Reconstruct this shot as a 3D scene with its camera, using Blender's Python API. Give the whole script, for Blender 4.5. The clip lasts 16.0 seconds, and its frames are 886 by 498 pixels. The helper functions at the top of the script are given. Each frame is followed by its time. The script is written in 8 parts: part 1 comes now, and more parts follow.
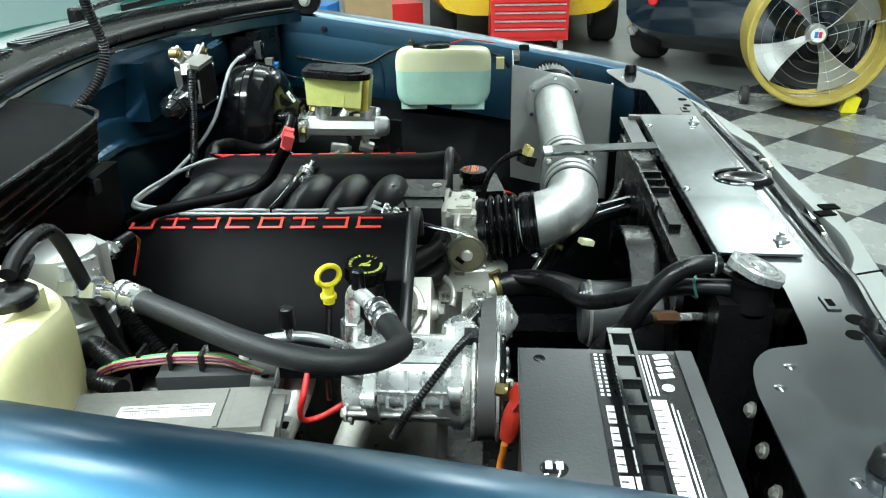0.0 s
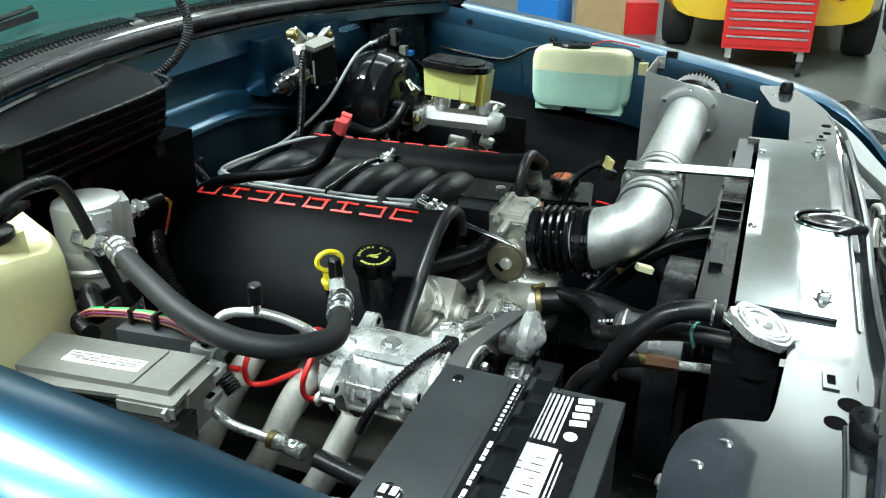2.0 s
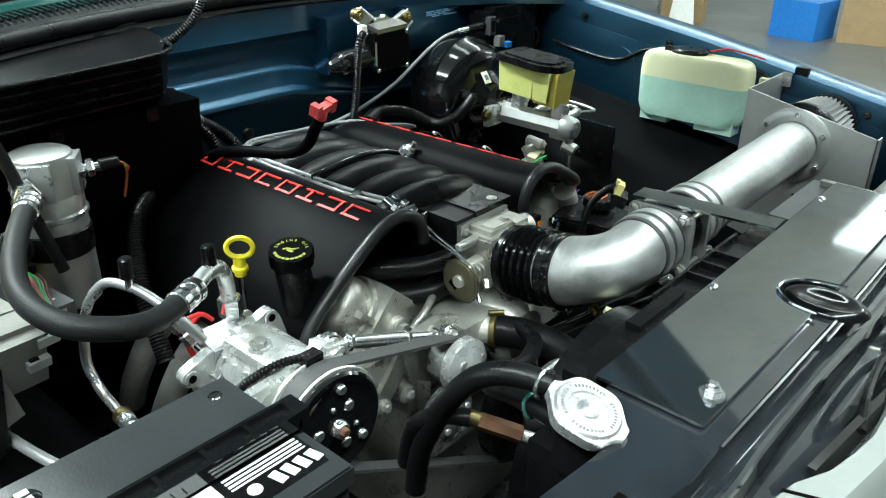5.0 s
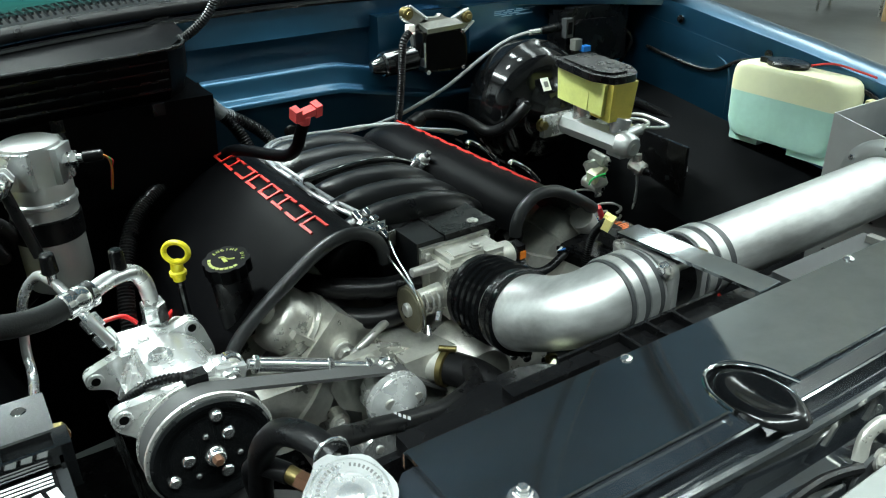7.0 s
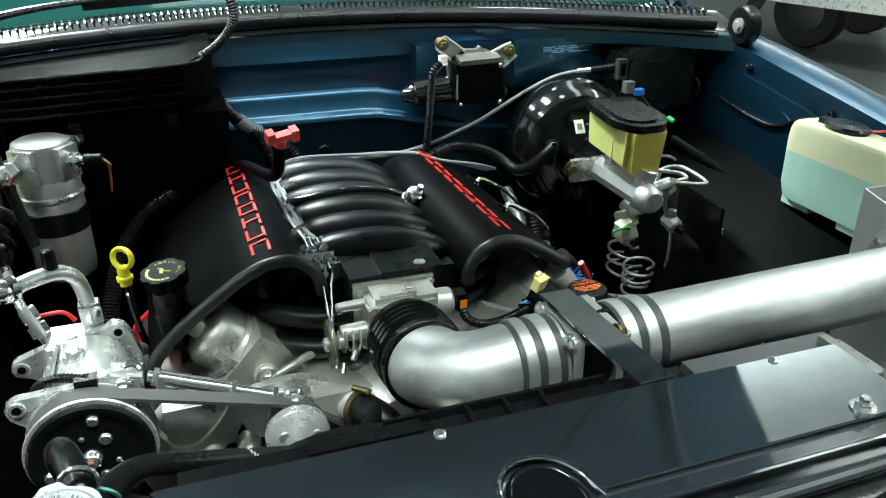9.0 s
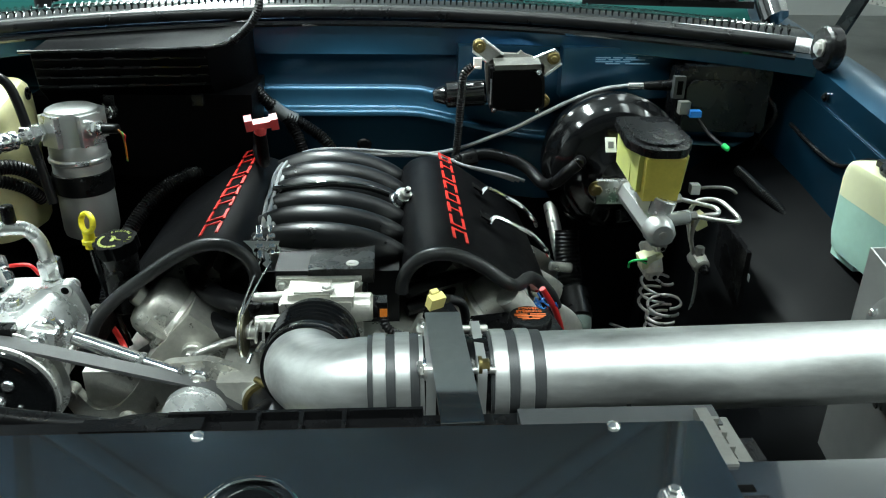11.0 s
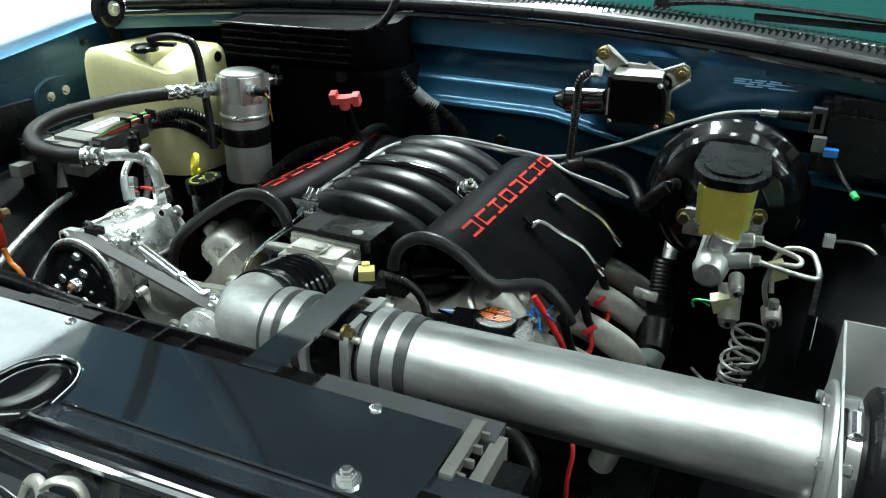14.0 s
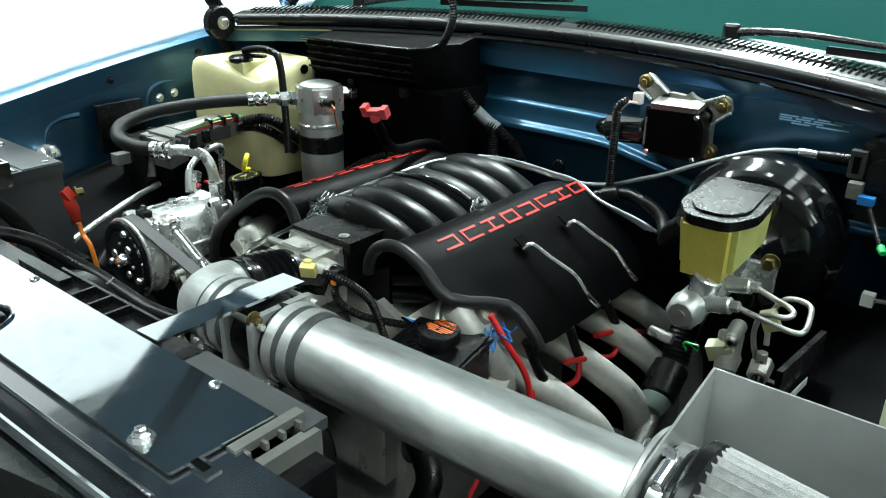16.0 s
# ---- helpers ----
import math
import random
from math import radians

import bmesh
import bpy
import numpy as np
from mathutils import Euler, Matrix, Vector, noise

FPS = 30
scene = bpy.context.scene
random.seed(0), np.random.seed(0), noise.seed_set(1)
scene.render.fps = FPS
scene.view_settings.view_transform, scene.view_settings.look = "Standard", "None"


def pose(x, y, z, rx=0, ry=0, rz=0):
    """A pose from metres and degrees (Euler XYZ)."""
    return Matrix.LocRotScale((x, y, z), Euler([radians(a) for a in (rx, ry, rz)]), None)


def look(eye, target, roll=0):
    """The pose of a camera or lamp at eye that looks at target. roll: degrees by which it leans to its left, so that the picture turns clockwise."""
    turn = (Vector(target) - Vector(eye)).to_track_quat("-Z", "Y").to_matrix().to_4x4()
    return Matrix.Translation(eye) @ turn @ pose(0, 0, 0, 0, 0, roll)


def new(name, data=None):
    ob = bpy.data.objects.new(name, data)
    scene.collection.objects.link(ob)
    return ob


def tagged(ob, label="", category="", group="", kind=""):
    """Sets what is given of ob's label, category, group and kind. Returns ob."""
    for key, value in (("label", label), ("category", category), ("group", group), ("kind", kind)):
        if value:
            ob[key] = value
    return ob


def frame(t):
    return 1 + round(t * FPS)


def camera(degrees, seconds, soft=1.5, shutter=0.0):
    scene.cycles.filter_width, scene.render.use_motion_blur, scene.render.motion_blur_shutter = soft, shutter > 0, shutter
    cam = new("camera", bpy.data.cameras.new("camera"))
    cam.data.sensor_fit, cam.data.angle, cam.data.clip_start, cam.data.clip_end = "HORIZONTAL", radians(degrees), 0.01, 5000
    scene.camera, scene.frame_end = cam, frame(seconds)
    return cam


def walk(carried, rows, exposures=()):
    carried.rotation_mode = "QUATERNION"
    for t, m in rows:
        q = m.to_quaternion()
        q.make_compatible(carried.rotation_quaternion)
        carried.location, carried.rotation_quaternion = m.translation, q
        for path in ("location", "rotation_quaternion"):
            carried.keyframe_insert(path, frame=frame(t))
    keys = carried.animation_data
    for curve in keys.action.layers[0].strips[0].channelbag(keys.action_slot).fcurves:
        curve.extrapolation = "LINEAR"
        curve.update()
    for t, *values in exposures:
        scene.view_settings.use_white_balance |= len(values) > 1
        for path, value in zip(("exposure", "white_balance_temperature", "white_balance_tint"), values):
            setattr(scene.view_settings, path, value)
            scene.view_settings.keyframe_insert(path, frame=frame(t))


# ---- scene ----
cam = camera(58.3, 16.0, 1.1)
PATH = [
    (0, (0.086, -1.359, 1.527), (-0.051, 0.448, 0.68), -0.9),
    (0.5, (0.158, -1.333, 1.521), (-0.082, 0.473, 0.696), -0.5),
    (1, (0.225, -1.294, 1.52), (-0.164, 0.475, 0.671), 0.2),
    (1.5, (0.288, -1.27, 1.521), (-0.227, 0.468, 0.676), -0.3),
    (2, (0.381, -1.256, 1.52), (-0.304, 0.419, 0.666), -0.2),
    (2.5, (0.472, -1.245, 1.509), (-0.352, 0.349, 0.626), -1.9),
    (3, (0.53, -1.212, 1.499), (-0.34, 0.348, 0.601), -1.6),
    (3.5, (0.568, -1.136, 1.501), (-0.402, 0.365, 0.602), -1.2),
    (4, (0.588, -1.062, 1.505), (-0.43, 0.409, 0.61), 0.3),
    (6.5, (0.856, -0.693, 1.505), (-0.604, 0.353, 0.624), -1.1),
    (7, (0.842, -0.599, 1.502), (-0.659, 0.371, 0.603), -0.9),
    (7.5, (0.845, -0.53, 1.509), (-0.695, 0.371, 0.605), -0.4),
    (8, (0.875, -0.443, 1.515), (-0.744, 0.334, 0.635), 0.6),
    (8.5, (0.926, -0.363, 1.516), (-0.755, 0.284, 0.647), 0.4),
    (9, (0.946, -0.289, 1.515), (-0.761, 0.307, 0.661), 0.1),
    (11.5, (0.974, 0.148, 1.495), (-0.84, 0.151, 0.653), 1.2),
    (12, (0.979, 0.214, 1.489), (-0.841, 0.121, 0.666), 1.3),
    (12.5, (0.948, 0.312, 1.49), (-0.864, 0.072, 0.68), 1.5),
    (13, (0.922, 0.376, 1.487), (-0.859, -0.005, 0.661), 1.0),
    (13.5, (0.908, 0.444, 1.487), (-0.83, -0.078, 0.646), -0.0),
    (14, (0.923, 0.555, 1.492), (-0.749, -0.151, 0.652), 1.3),
    (14.5, (0.942, 0.657, 1.495), (-0.684, -0.172, 0.678), 1.2),
    (15, (0.914, 0.736, 1.49), (-0.664, -0.178, 0.669), -0.2),
    (15.5, (0.853, 0.798, 1.491), (-0.659, -0.248, 0.702), 1.3),
    (16, (0.777, 0.859, 1.488), (-0.658, -0.291, 0.701), 0.9),
]
walk(cam, [(t, look(eye, target, roll)) for t, eye, target, roll in PATH])


# ---- world and light ----
world = bpy.data.worlds.new("world")
scene.world = world
world.use_nodes = True
world.node_tree.nodes["Background"].inputs[0].default_value = (0.75, 0.85, 1.0, 1)
world.node_tree.nodes["Background"].inputs[1].default_value = 0.02
scene.view_settings.exposure = 0.0


def ceiling_lamp(x, y, turn, watts, upward, width, length, z=4.12):
    lamp = bpy.data.lights.new("fluorescent_lamp", "AREA")
    lamp.shape, lamp.size, lamp.size_y, lamp.energy = "RECTANGLE", length, width, watts
    lamp.color = (0.86, 1.0, 0.98)
    new("fluorescent_lamp", lamp).matrix_world = pose(x, y, z, 0, 0, turn)
    # added upward fill that brightens the ceiling and whatever mirrors it
    up = bpy.data.lights.new("ceiling_fill_lamp", "AREA")
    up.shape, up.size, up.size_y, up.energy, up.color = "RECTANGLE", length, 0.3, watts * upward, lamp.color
    new("ceiling_fill_lamp", up).matrix_world = pose(x, y, z + 0.26, 180, 0, turn)


# Lamps out of view; most are set where they brighten fender, engine or plate.
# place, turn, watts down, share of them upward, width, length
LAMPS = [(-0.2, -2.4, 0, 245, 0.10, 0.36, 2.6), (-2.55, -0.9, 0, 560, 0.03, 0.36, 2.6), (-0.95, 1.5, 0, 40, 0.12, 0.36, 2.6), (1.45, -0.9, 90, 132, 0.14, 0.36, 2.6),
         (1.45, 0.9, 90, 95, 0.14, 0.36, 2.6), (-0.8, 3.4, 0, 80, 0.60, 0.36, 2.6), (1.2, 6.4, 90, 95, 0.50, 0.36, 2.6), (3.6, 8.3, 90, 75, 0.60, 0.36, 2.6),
         # the 1.8 m wide one is added for its reflection in the cover plate
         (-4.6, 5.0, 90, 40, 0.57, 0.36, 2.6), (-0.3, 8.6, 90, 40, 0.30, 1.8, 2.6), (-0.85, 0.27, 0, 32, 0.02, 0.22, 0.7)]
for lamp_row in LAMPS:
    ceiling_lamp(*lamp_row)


# ---- materials ----
def mat(name, color, rough=0.5, metal=0.0, var=0.15, scale=30.0, bump=0.0, bump_scale=200.0, rvar=0.1, coat=0.0, sub=0.0, trans=0.0, spec=0.5, streak=None, rand=0.0, coatr=0.06, coati=1.5):
    m = bpy.data.materials.new(name)
    m.use_nodes = True
    nt = m.node_tree
    b = nt.nodes["Principled BSDF"]
    N = nt.nodes.new
    L = nt.links.new
    b.inputs["Metallic"].default_value = metal
    b.inputs["Coat Weight"].default_value = coat
    b.inputs["Coat Roughness"].default_value = coatr
    b.inputs["Coat IOR"].default_value = coati
    b.inputs["Specular IOR Level"].default_value = spec
    b.inputs["Transmission Weight"].default_value = trans
    if sub:
        b.inputs["Subsurface Weight"].default_value = sub
        b.inputs["Subsurface Radius"].default_value = (0.02, 0.02, 0.012)
        b.inputs["Subsurface Scale"].default_value = 0.5
    tc = N("ShaderNodeTexCoord")
    src = tc.outputs["Object"]
    if streak:
        mp = N("ShaderNodeMapping")
        mp.inputs["Scale"].default_value = streak
        L(src, mp.inputs["Vector"])
        src = mp.outputs["Vector"]
    big = N("ShaderNodeTexNoise")
    big.inputs["Scale"].default_value = scale
    big.inputs["Detail"].default_value = 6
    big.inputs["Roughness"].default_value = 0.65
    L(src, big.inputs["Vector"])
    fine = N("ShaderNodeTexNoise")
    fine.inputs["Scale"].default_value = scale * 9
    fine.inputs["Detail"].default_value = 3
    L(src, fine.inputs["Vector"])
    add = N("ShaderNodeMath")
    add.operation = "MULTIPLY_ADD"
    add.inputs[1].default_value = 0.35
    L(fine.outputs["Fac"], add.inputs[0])
    L(big.outputs["Fac"], add.inputs[2])
    ramp = N("ShaderNodeMapRange")
    ramp.inputs["From Min"].default_value = 0.42
    ramp.inputs["From Max"].default_value = 0.95
    ramp.inputs["To Min"].default_value = 1 - var
    ramp.inputs["To Max"].default_value = 1 + var
    L(add.outputs[0], ramp.inputs["Value"])
    out = ramp.outputs["Result"]
    if rand:
        oi = N("ShaderNodeObjectInfo")
        r2 = N("ShaderNodeMapRange")
        r2.inputs["To Min"].default_value = 1 - rand
        r2.inputs["To Max"].default_value = 1 + rand
        L(oi.outputs["Random"], r2.inputs["Value"])
        mu = N("ShaderNodeMath")
        mu.operation = "MULTIPLY"
        L(out, mu.inputs[0])
        L(r2.outputs["Result"], mu.inputs[1])
        out = mu.outputs[0]
    mul = N("ShaderNodeVectorMath")
    mul.operation = "SCALE"
    mul.inputs[0].default_value = color
    L(out, mul.inputs["Scale"])
    L(mul.outputs["Vector"], b.inputs["Base Color"])
    rr = N("ShaderNodeMapRange")
    rr.inputs["From Min"].default_value = 0.3
    rr.inputs["From Max"].default_value = 0.75
    rr.inputs["To Min"].default_value = max(0.02, rough - rvar)
    rr.inputs["To Max"].default_value = min(1.0, rough + rvar)
    L(big.outputs["Fac"], rr.inputs["Value"])
    L(rr.outputs["Result"], b.inputs["Roughness"])
    if bump:
        bn = N("ShaderNodeTexNoise")
        bn.inputs["Scale"].default_value = bump_scale
        bn.inputs["Detail"].default_value = 4
        L(src, bn.inputs["Vector"])
        bp = N("ShaderNodeBump")
        bp.inputs["Strength"].default_value = bump
        bp.inputs["Distance"].default_value = 0.001
        L(bn.outputs["Fac"], bp.inputs["Height"])
        L(bp.outputs["Normal"], b.inputs["Normal"])
    return m


def glow(name, color, strength):
    m = bpy.data.materials.new(name)
    m.use_nodes = True
    b = m.node_tree.nodes["Principled BSDF"]
    b.inputs["Base Color"].default_value = (*color, 1)
    b.inputs["Emission Color"].default_value = (*color, 1)
    b.inputs["Emission Strength"].default_value = strength
    return m


BLUE = mat("blue_metallic_paint", (0.0092, 0.070, 0.133), 0.35, 0.92, 0.10, 6, 0.0, coat=1.0, coatr=0.22, rvar=0.03)
BLACKGLOSS = mat("black_gloss_paint", (0.006, 0.0065, 0.007), 0.10, 0.0, 0.3, 12, 0.04, 25, 0.06, coat=1.0)
SUPPORT = mat("gloss_black_chassis_paint", (0.017, 0.020, 0.024), 0.16, 0.0, 0.5, 14, 0.05, 30, 0.10, coat=1.0, coatr=0.05, coati=2.2)
SATIN = mat("satin_charcoal_plastic", (0.016, 0.018, 0.018), 0.30, 0.0, 0.2, 12, 0.2, 400, 0.08)
# black of the wheel houses, and of the shade on the lower firewall
UNDERSEAL_SHADE = mat("black_underseal_and_shade", (0.0022, 0.0024, 0.0028), 0.48, 0.0, 0.35, 10, 0.35, 40, 0.12, spec=0.03)
BLACKPL = mat("black_plastic", (0.005, 0.005, 0.0055), 0.28, 0.0, 0.25, 18, 0.2, 400, 0.10, spec=0.26)
BLACKSAT = mat("black_grained_plastic", (0.0024, 0.0024, 0.0028), 0.44, 0.0, 0.3, 14, 0.35, 900, 0.08, spec=0.035)
MANIFOLD = mat("charcoal_nylon", (0.0065, 0.007, 0.0078), 0.34, 0.0, 0.2, 20, 0.15, 600, 0.08, spec=0.26)
COVERLIP = mat("grey_black_moulded_edge", (0.016, 0.017, 0.018), 0.40, 0.0, 0.2, 20, 0.2, 500, 0.08)
GREYPL = mat("dark_grey_plastic", (0.042, 0.044, 0.046), 0.40, 0.0, 0.2, 20, 0.3, 500, 0.08)
RUBBER = mat("black_rubber", (0.006, 0.006, 0.0065), 0.34, 0.0, 0.3, 25, 0.25, 300, 0.12, spec=0.24)
HOSE = mat("matt_black_hose_rubber", (0.010, 0.0105, 0.011), 0.55, 0.0, 0.25, 25, 0.4, 500, 0.08, spec=0.30)
TUBE = mat("brushed_aluminium", (0.57, 0.58, 0.57), 0.50, 0.88, 0.30, 6, 0.12, 90, 0.16, streak=(3, 0.8, 3))
SHEET = mat("satin_aluminium_sheet", (0.52, 0.53, 0.52), 0.42, 0.7, 0.12, 5, 0.08, 120, 0.08)
POLISH = mat("polished_aluminium", (0.50, 0.54, 0.56), 0.055, 0.98, 0.14, 9, 0.03, 14, 0.03)
CAST = mat("cast_aluminium", (0.74, 0.75, 0.74), 0.28, 0.70, 0.18, 22, 0.18, 200, 0.14)
ALU = mat("machined_aluminium", (0.66, 0.67, 0.67), 0.30, 0.8, 0.07, 15, 0.12, 200, 0.08)
CASTDULL = mat("dull_cast_aluminium", (0.57, 0.56, 0.51), 0.35, 0.65, 0.24, 16, 0.6, 200, 0.12)
DIECAST = mat("grey_die_casting", (0.36, 0.355, 0.33), 0.36, 0.85, 0.24, 16, 0.5, 200, 0.10)
STEELRIM = mat("worn_bright_steel", (0.70, 0.70, 0.67), 0.30, 0.7, 0.2, 30, 0.1, 200, 0.1)
CHROME = mat("bright_steel", (0.84, 0.85, 0.85), 0.14, 0.92, 0.12, 30, 0.0, rvar=0.08)
STEEL = mat("zinc_steel", (0.50, 0.49, 0.46), 0.34, 0.7, 0.25, 40, 0.2, 300, 0.12)
BOOST = mat("black_booster_paint", (0.004, 0.0042, 0.0046), 0.12, 0.0, 0.3, 12, 0.02, 25, 0.05, spec=0.32)
BRASS = mat("yellow_zinc", (0.17, 0.135, 0.055), 0.42, 0.9, 0.25, 60)
BRONZE = mat("dull_bronze_zinc", (0.17, 0.155, 0.105), 0.42, 0.75, 0.25, 40, 0.2, 200)
COPPER = mat("oxidised_brass", (0.20, 0.10, 0.06), 0.5, 0.6, 0.3, 50)
RED = mat("red_plastic", (0.62, 0.02, 0.02), 0.4, 0, 0.12, 30)
BOOTRED = mat("orange_red_rubber", (0.42, 0.025, 0.012), 0.45, 0, 0.2, 40, 0.2, 200)
PINKRED = mat("faded_red_plastic", (0.90, 0.10, 0.10), 0.45, 0, 0.12, 40)
REDTXT = mat("red_letter_paint", (0.60, 0.02, 0.012), 0.5, 0, 0.1, 40)
ORANGE = mat("orange_print", (0.65, 0.13, 0.02), 0.5, 0, 0.1, 40)
YELLOW = mat("yellow_plastic", (0.80, 0.68, 0.02), 0.42, 0, 0.1, 40)
LIME = mat("yellow_green_print", (0.42, 0.46, 0.08), 0.5, 0, 0.1, 40)
CONN = mat("pale_yellow_plastic", (0.70, 0.60, 0.22), 0.42, 0, 0.1, 40)
YELBODY = mat("yellow_car_paint", (0.80, 0.52, 0.01), 0.3, 0, 0.06, 5, coat=0.8)
CREAM = mat("yellowed_translucent_plastic", (0.64, 0.60, 0.33), 0.42, 0, 0.10, 10, 0.15, 60, 0.08, sub=0.25)
AMBER = mat("amber_brake_fluid_plastic", (0.55, 0.46, 0.09), 0.35, 0, 0.15, 20, sub=0.2)
AMBERPALE = mat("pale_amber_plastic", (0.50, 0.52, 0.17), 0.38, 0, 0.15, 20, sub=0.2)
WHITEPL = mat("cream_white_plastic", (0.72, 0.72, 0.48), 0.4, 0, 0.06, 10, 0.1, 60, sub=0.25)
GREENPL = mat("green_coolant_plastic", (0.40, 0.62, 0.53), 0.4, 0, 0.10, 12, 0.1, 60, sub=0.25)
LABEL = mat("white_label", (0.80, 0.80, 0.76), 0.5, 0, 0.08, 30)
PRINT = mat("grey_print", (0.16, 0.16, 0.16), 0.6, 0, 0.1, 40)
WHITEPRINT = mat("white_print", (0.78, 0.79, 0.8), 0.5, 0, 0.08, 60)
ECMGREY = mat("grey_cast_case", (0.18, 0.178, 0.165), 0.45, 0.4, 0.18, 14, 0.4, 200, 0.1)
BATTERY = mat("charcoal_battery_case", (0.026, 0.028, 0.030), 0.34, 0, 0.2, 12, 0.2, 300, 0.08)
PRIMER = mat("white_grey_fascia_paint", (0.22, 0.235, 0.225), 0.35, 0, 0.1, 5, 0.08, 40, 0.08)
CHARGREY = mat("grey_cable_sheath", (0.36, 0.37, 0.38), 0.36, 0.3, 0.1, 60)
BRAID = mat("braided_steel", (0.45, 0.45, 0.45), 0.35, 0.9, 0.35, 700)
BLUEPL = mat("blue_connector", (0.02, 0.20, 0.62), 0.4)
GREENP = mat("green_connector", (0.02, 0.55, 0.12), 0.4)
ORANGEW = mat("orange_wire", (0.65, 0.18, 0.02), 0.45)
WIREBROWN = mat("brown_wire", (0.16, 0.06, 0.03), 0.45)
WIREPINK = mat("pink_wire", (0.50, 0.16, 0.14), 0.45)
WIREGREY = mat("grey_wire", (0.30, 0.30, 0.28), 0.45)
PURPLEW = mat("purple_wire", (0.20, 0.03, 0.10), 0.45)
HEADER = mat("ceramic_header_coat", (0.56, 0.55, 0.51), 0.42, 0.3, 0.25, 15, 0.3, 150)
GLASS = mat("tinted_windscreen", (0.007, 0.036, 0.032), 0.04, 0, 0.03, 3, rvar=0.01, spec=0.03)
TILE_L = mat("grey_floor_tile", (0.25, 0.26, 0.25), 0.28, 0, 0.1, 4, 0.05, 30, 0.08, rand=0.08)
TILE_D = mat("black_floor_tile", (0.035, 0.037, 0.04), 0.25, 0, 0.2, 4, 0.05, 30, 0.08, rand=0.1)
CONCRETE = mat("sealed_concrete", (0.13, 0.137, 0.13), 0.38, 0, 0.18, 1.2, 0.1, 60, 0.1)
WALL = mat("painted_wall", (0.27, 0.28, 0.27), 0.6, 0, 0.06, 1.5, 0.1, 80)
CEIL = mat("white_ceiling_deck", (0.80, 0.81, 0.80), 0.7, 0, 0.06, 1.5, 0.1, 80)
DARKCAR = mat("dark_blue_car_paint", (0.003, 0.012, 0.024), 0.16, 0.2, 0.1, 5, coat=1.0)
FANYEL = mat("worn_yellow_paint", (0.40, 0.31, 0.07), 0.45, 0, 0.22, 8, 0.2, 60)
FANGREY = mat("grey_fan_blade", (0.33, 0.34, 0.33), 0.4, 0.3, 0.15, 5)
TREAD = mat("tyre_rubber", (0.02, 0.02, 0.02), 0.7, 0, 0.2, 20, 0.3, 100)
# flat black put in for the shade inside holes, slots, seams and the cab
HOLLOW_SHADE = mat("hollow_shade", (0.002, 0.002, 0.002), 0.9, 0, 0.2, 10, spec=0.05)
CARTON = mat("cardboard", (0.40, 0.27, 0.14), 0.7, 0, 0.15, 10)


# ---- mesh helpers ----
def thing(name, at, label, category, group="", kind=""):
    ob = new(name)
    ob.location = at
    ob.empty_display_size = 0.02
    return tagged(ob, label, category, group, kind)


def part(name, bm, material, parent=None, label="", sharp=38):
    bmesh.ops.remove_doubles(bm, verts=bm.verts, dist=1e-6)
    bmesh.ops.recalc_face_normals(bm, faces=bm.faces)
    me = bpy.data.meshes.new(name)
    bm.to_mesh(me)
    bm.free()
    me.materials.append(material)
    me.polygons.foreach_set("use_smooth", [True] * len(me.polygons))
    me.set_sharp_from_angle(angle=radians(sharp))
    ob = new(name, me)
    if parent is not None:
        root = parent
        while root.parent:
            root = root.parent
        off = root.location
        me.transform(Matrix.Translation(-Vector(off)))
        ob.parent = parent
    if label:
        ob["label"] = label
    return ob


def B():
    return bmesh.new()


def bevel(bm, verts, w, seg=2, ang=30):
    if w <= 0:
        return
    vs = set(verts)
    es = [e for e in bm.edges if e.verts[0] in vs and e.verts[1] in vs and (len(e.link_faces) < 2 or e.calc_face_angle(0) > radians(ang))]
    bmesh.ops.bevel(bm, geom=es, offset=w, segments=seg, affect="EDGES", clamp_overlap=True, profile=0.5)


def box(bm, c, s, bev=0.002, rot=(0, 0, 0), seg=2, taper=1.0):
    m = pose(*c, *rot)
    vs = []
    for z in (-1, 1):
        k = taper if z > 0 else 1
        for x, y in ((-1, -1), (1, -1), (1, 1), (-1, 1)):
            vs.append(bm.verts.new(m @ Vector((x * s[0] / 2 * k, y * s[1] / 2 * k, z * s[2] / 2))))
    for f in ((3, 2, 1, 0), (4, 5, 6, 7), (0, 1, 5, 4), (1, 2, 6, 5), (2, 3, 7, 6), (3, 0, 4, 7)):
        bm.faces.new([vs[i] for i in f])
    bevel(bm, vs, bev, seg)
    return bm


def prism(bm, poly, z0, z1, m=Matrix.Identity(4), bev=0.0, seg=2):
    lo = [bm.verts.new(m @ Vector((x, y, z0))) for x, y in poly]
    hi = [bm.verts.new(m @ Vector((x, y, z1))) for x, y in poly]
    n = len(poly)
    bm.faces.new(lo[::-1])
    bm.faces.new(hi)
    for i in range(n):
        bm.faces.new((lo[i], lo[(i + 1) % n], hi[(i + 1) % n], hi[i]))
    bevel(bm, lo + hi, bev, seg)
    return bm


def frame_to(p0, p1):
    d = Vector(p1) - Vector(p0)
    return Matrix.Translation(p0) @ d.to_track_quat("Z", "Y").to_matrix().to_4x4(), d.length


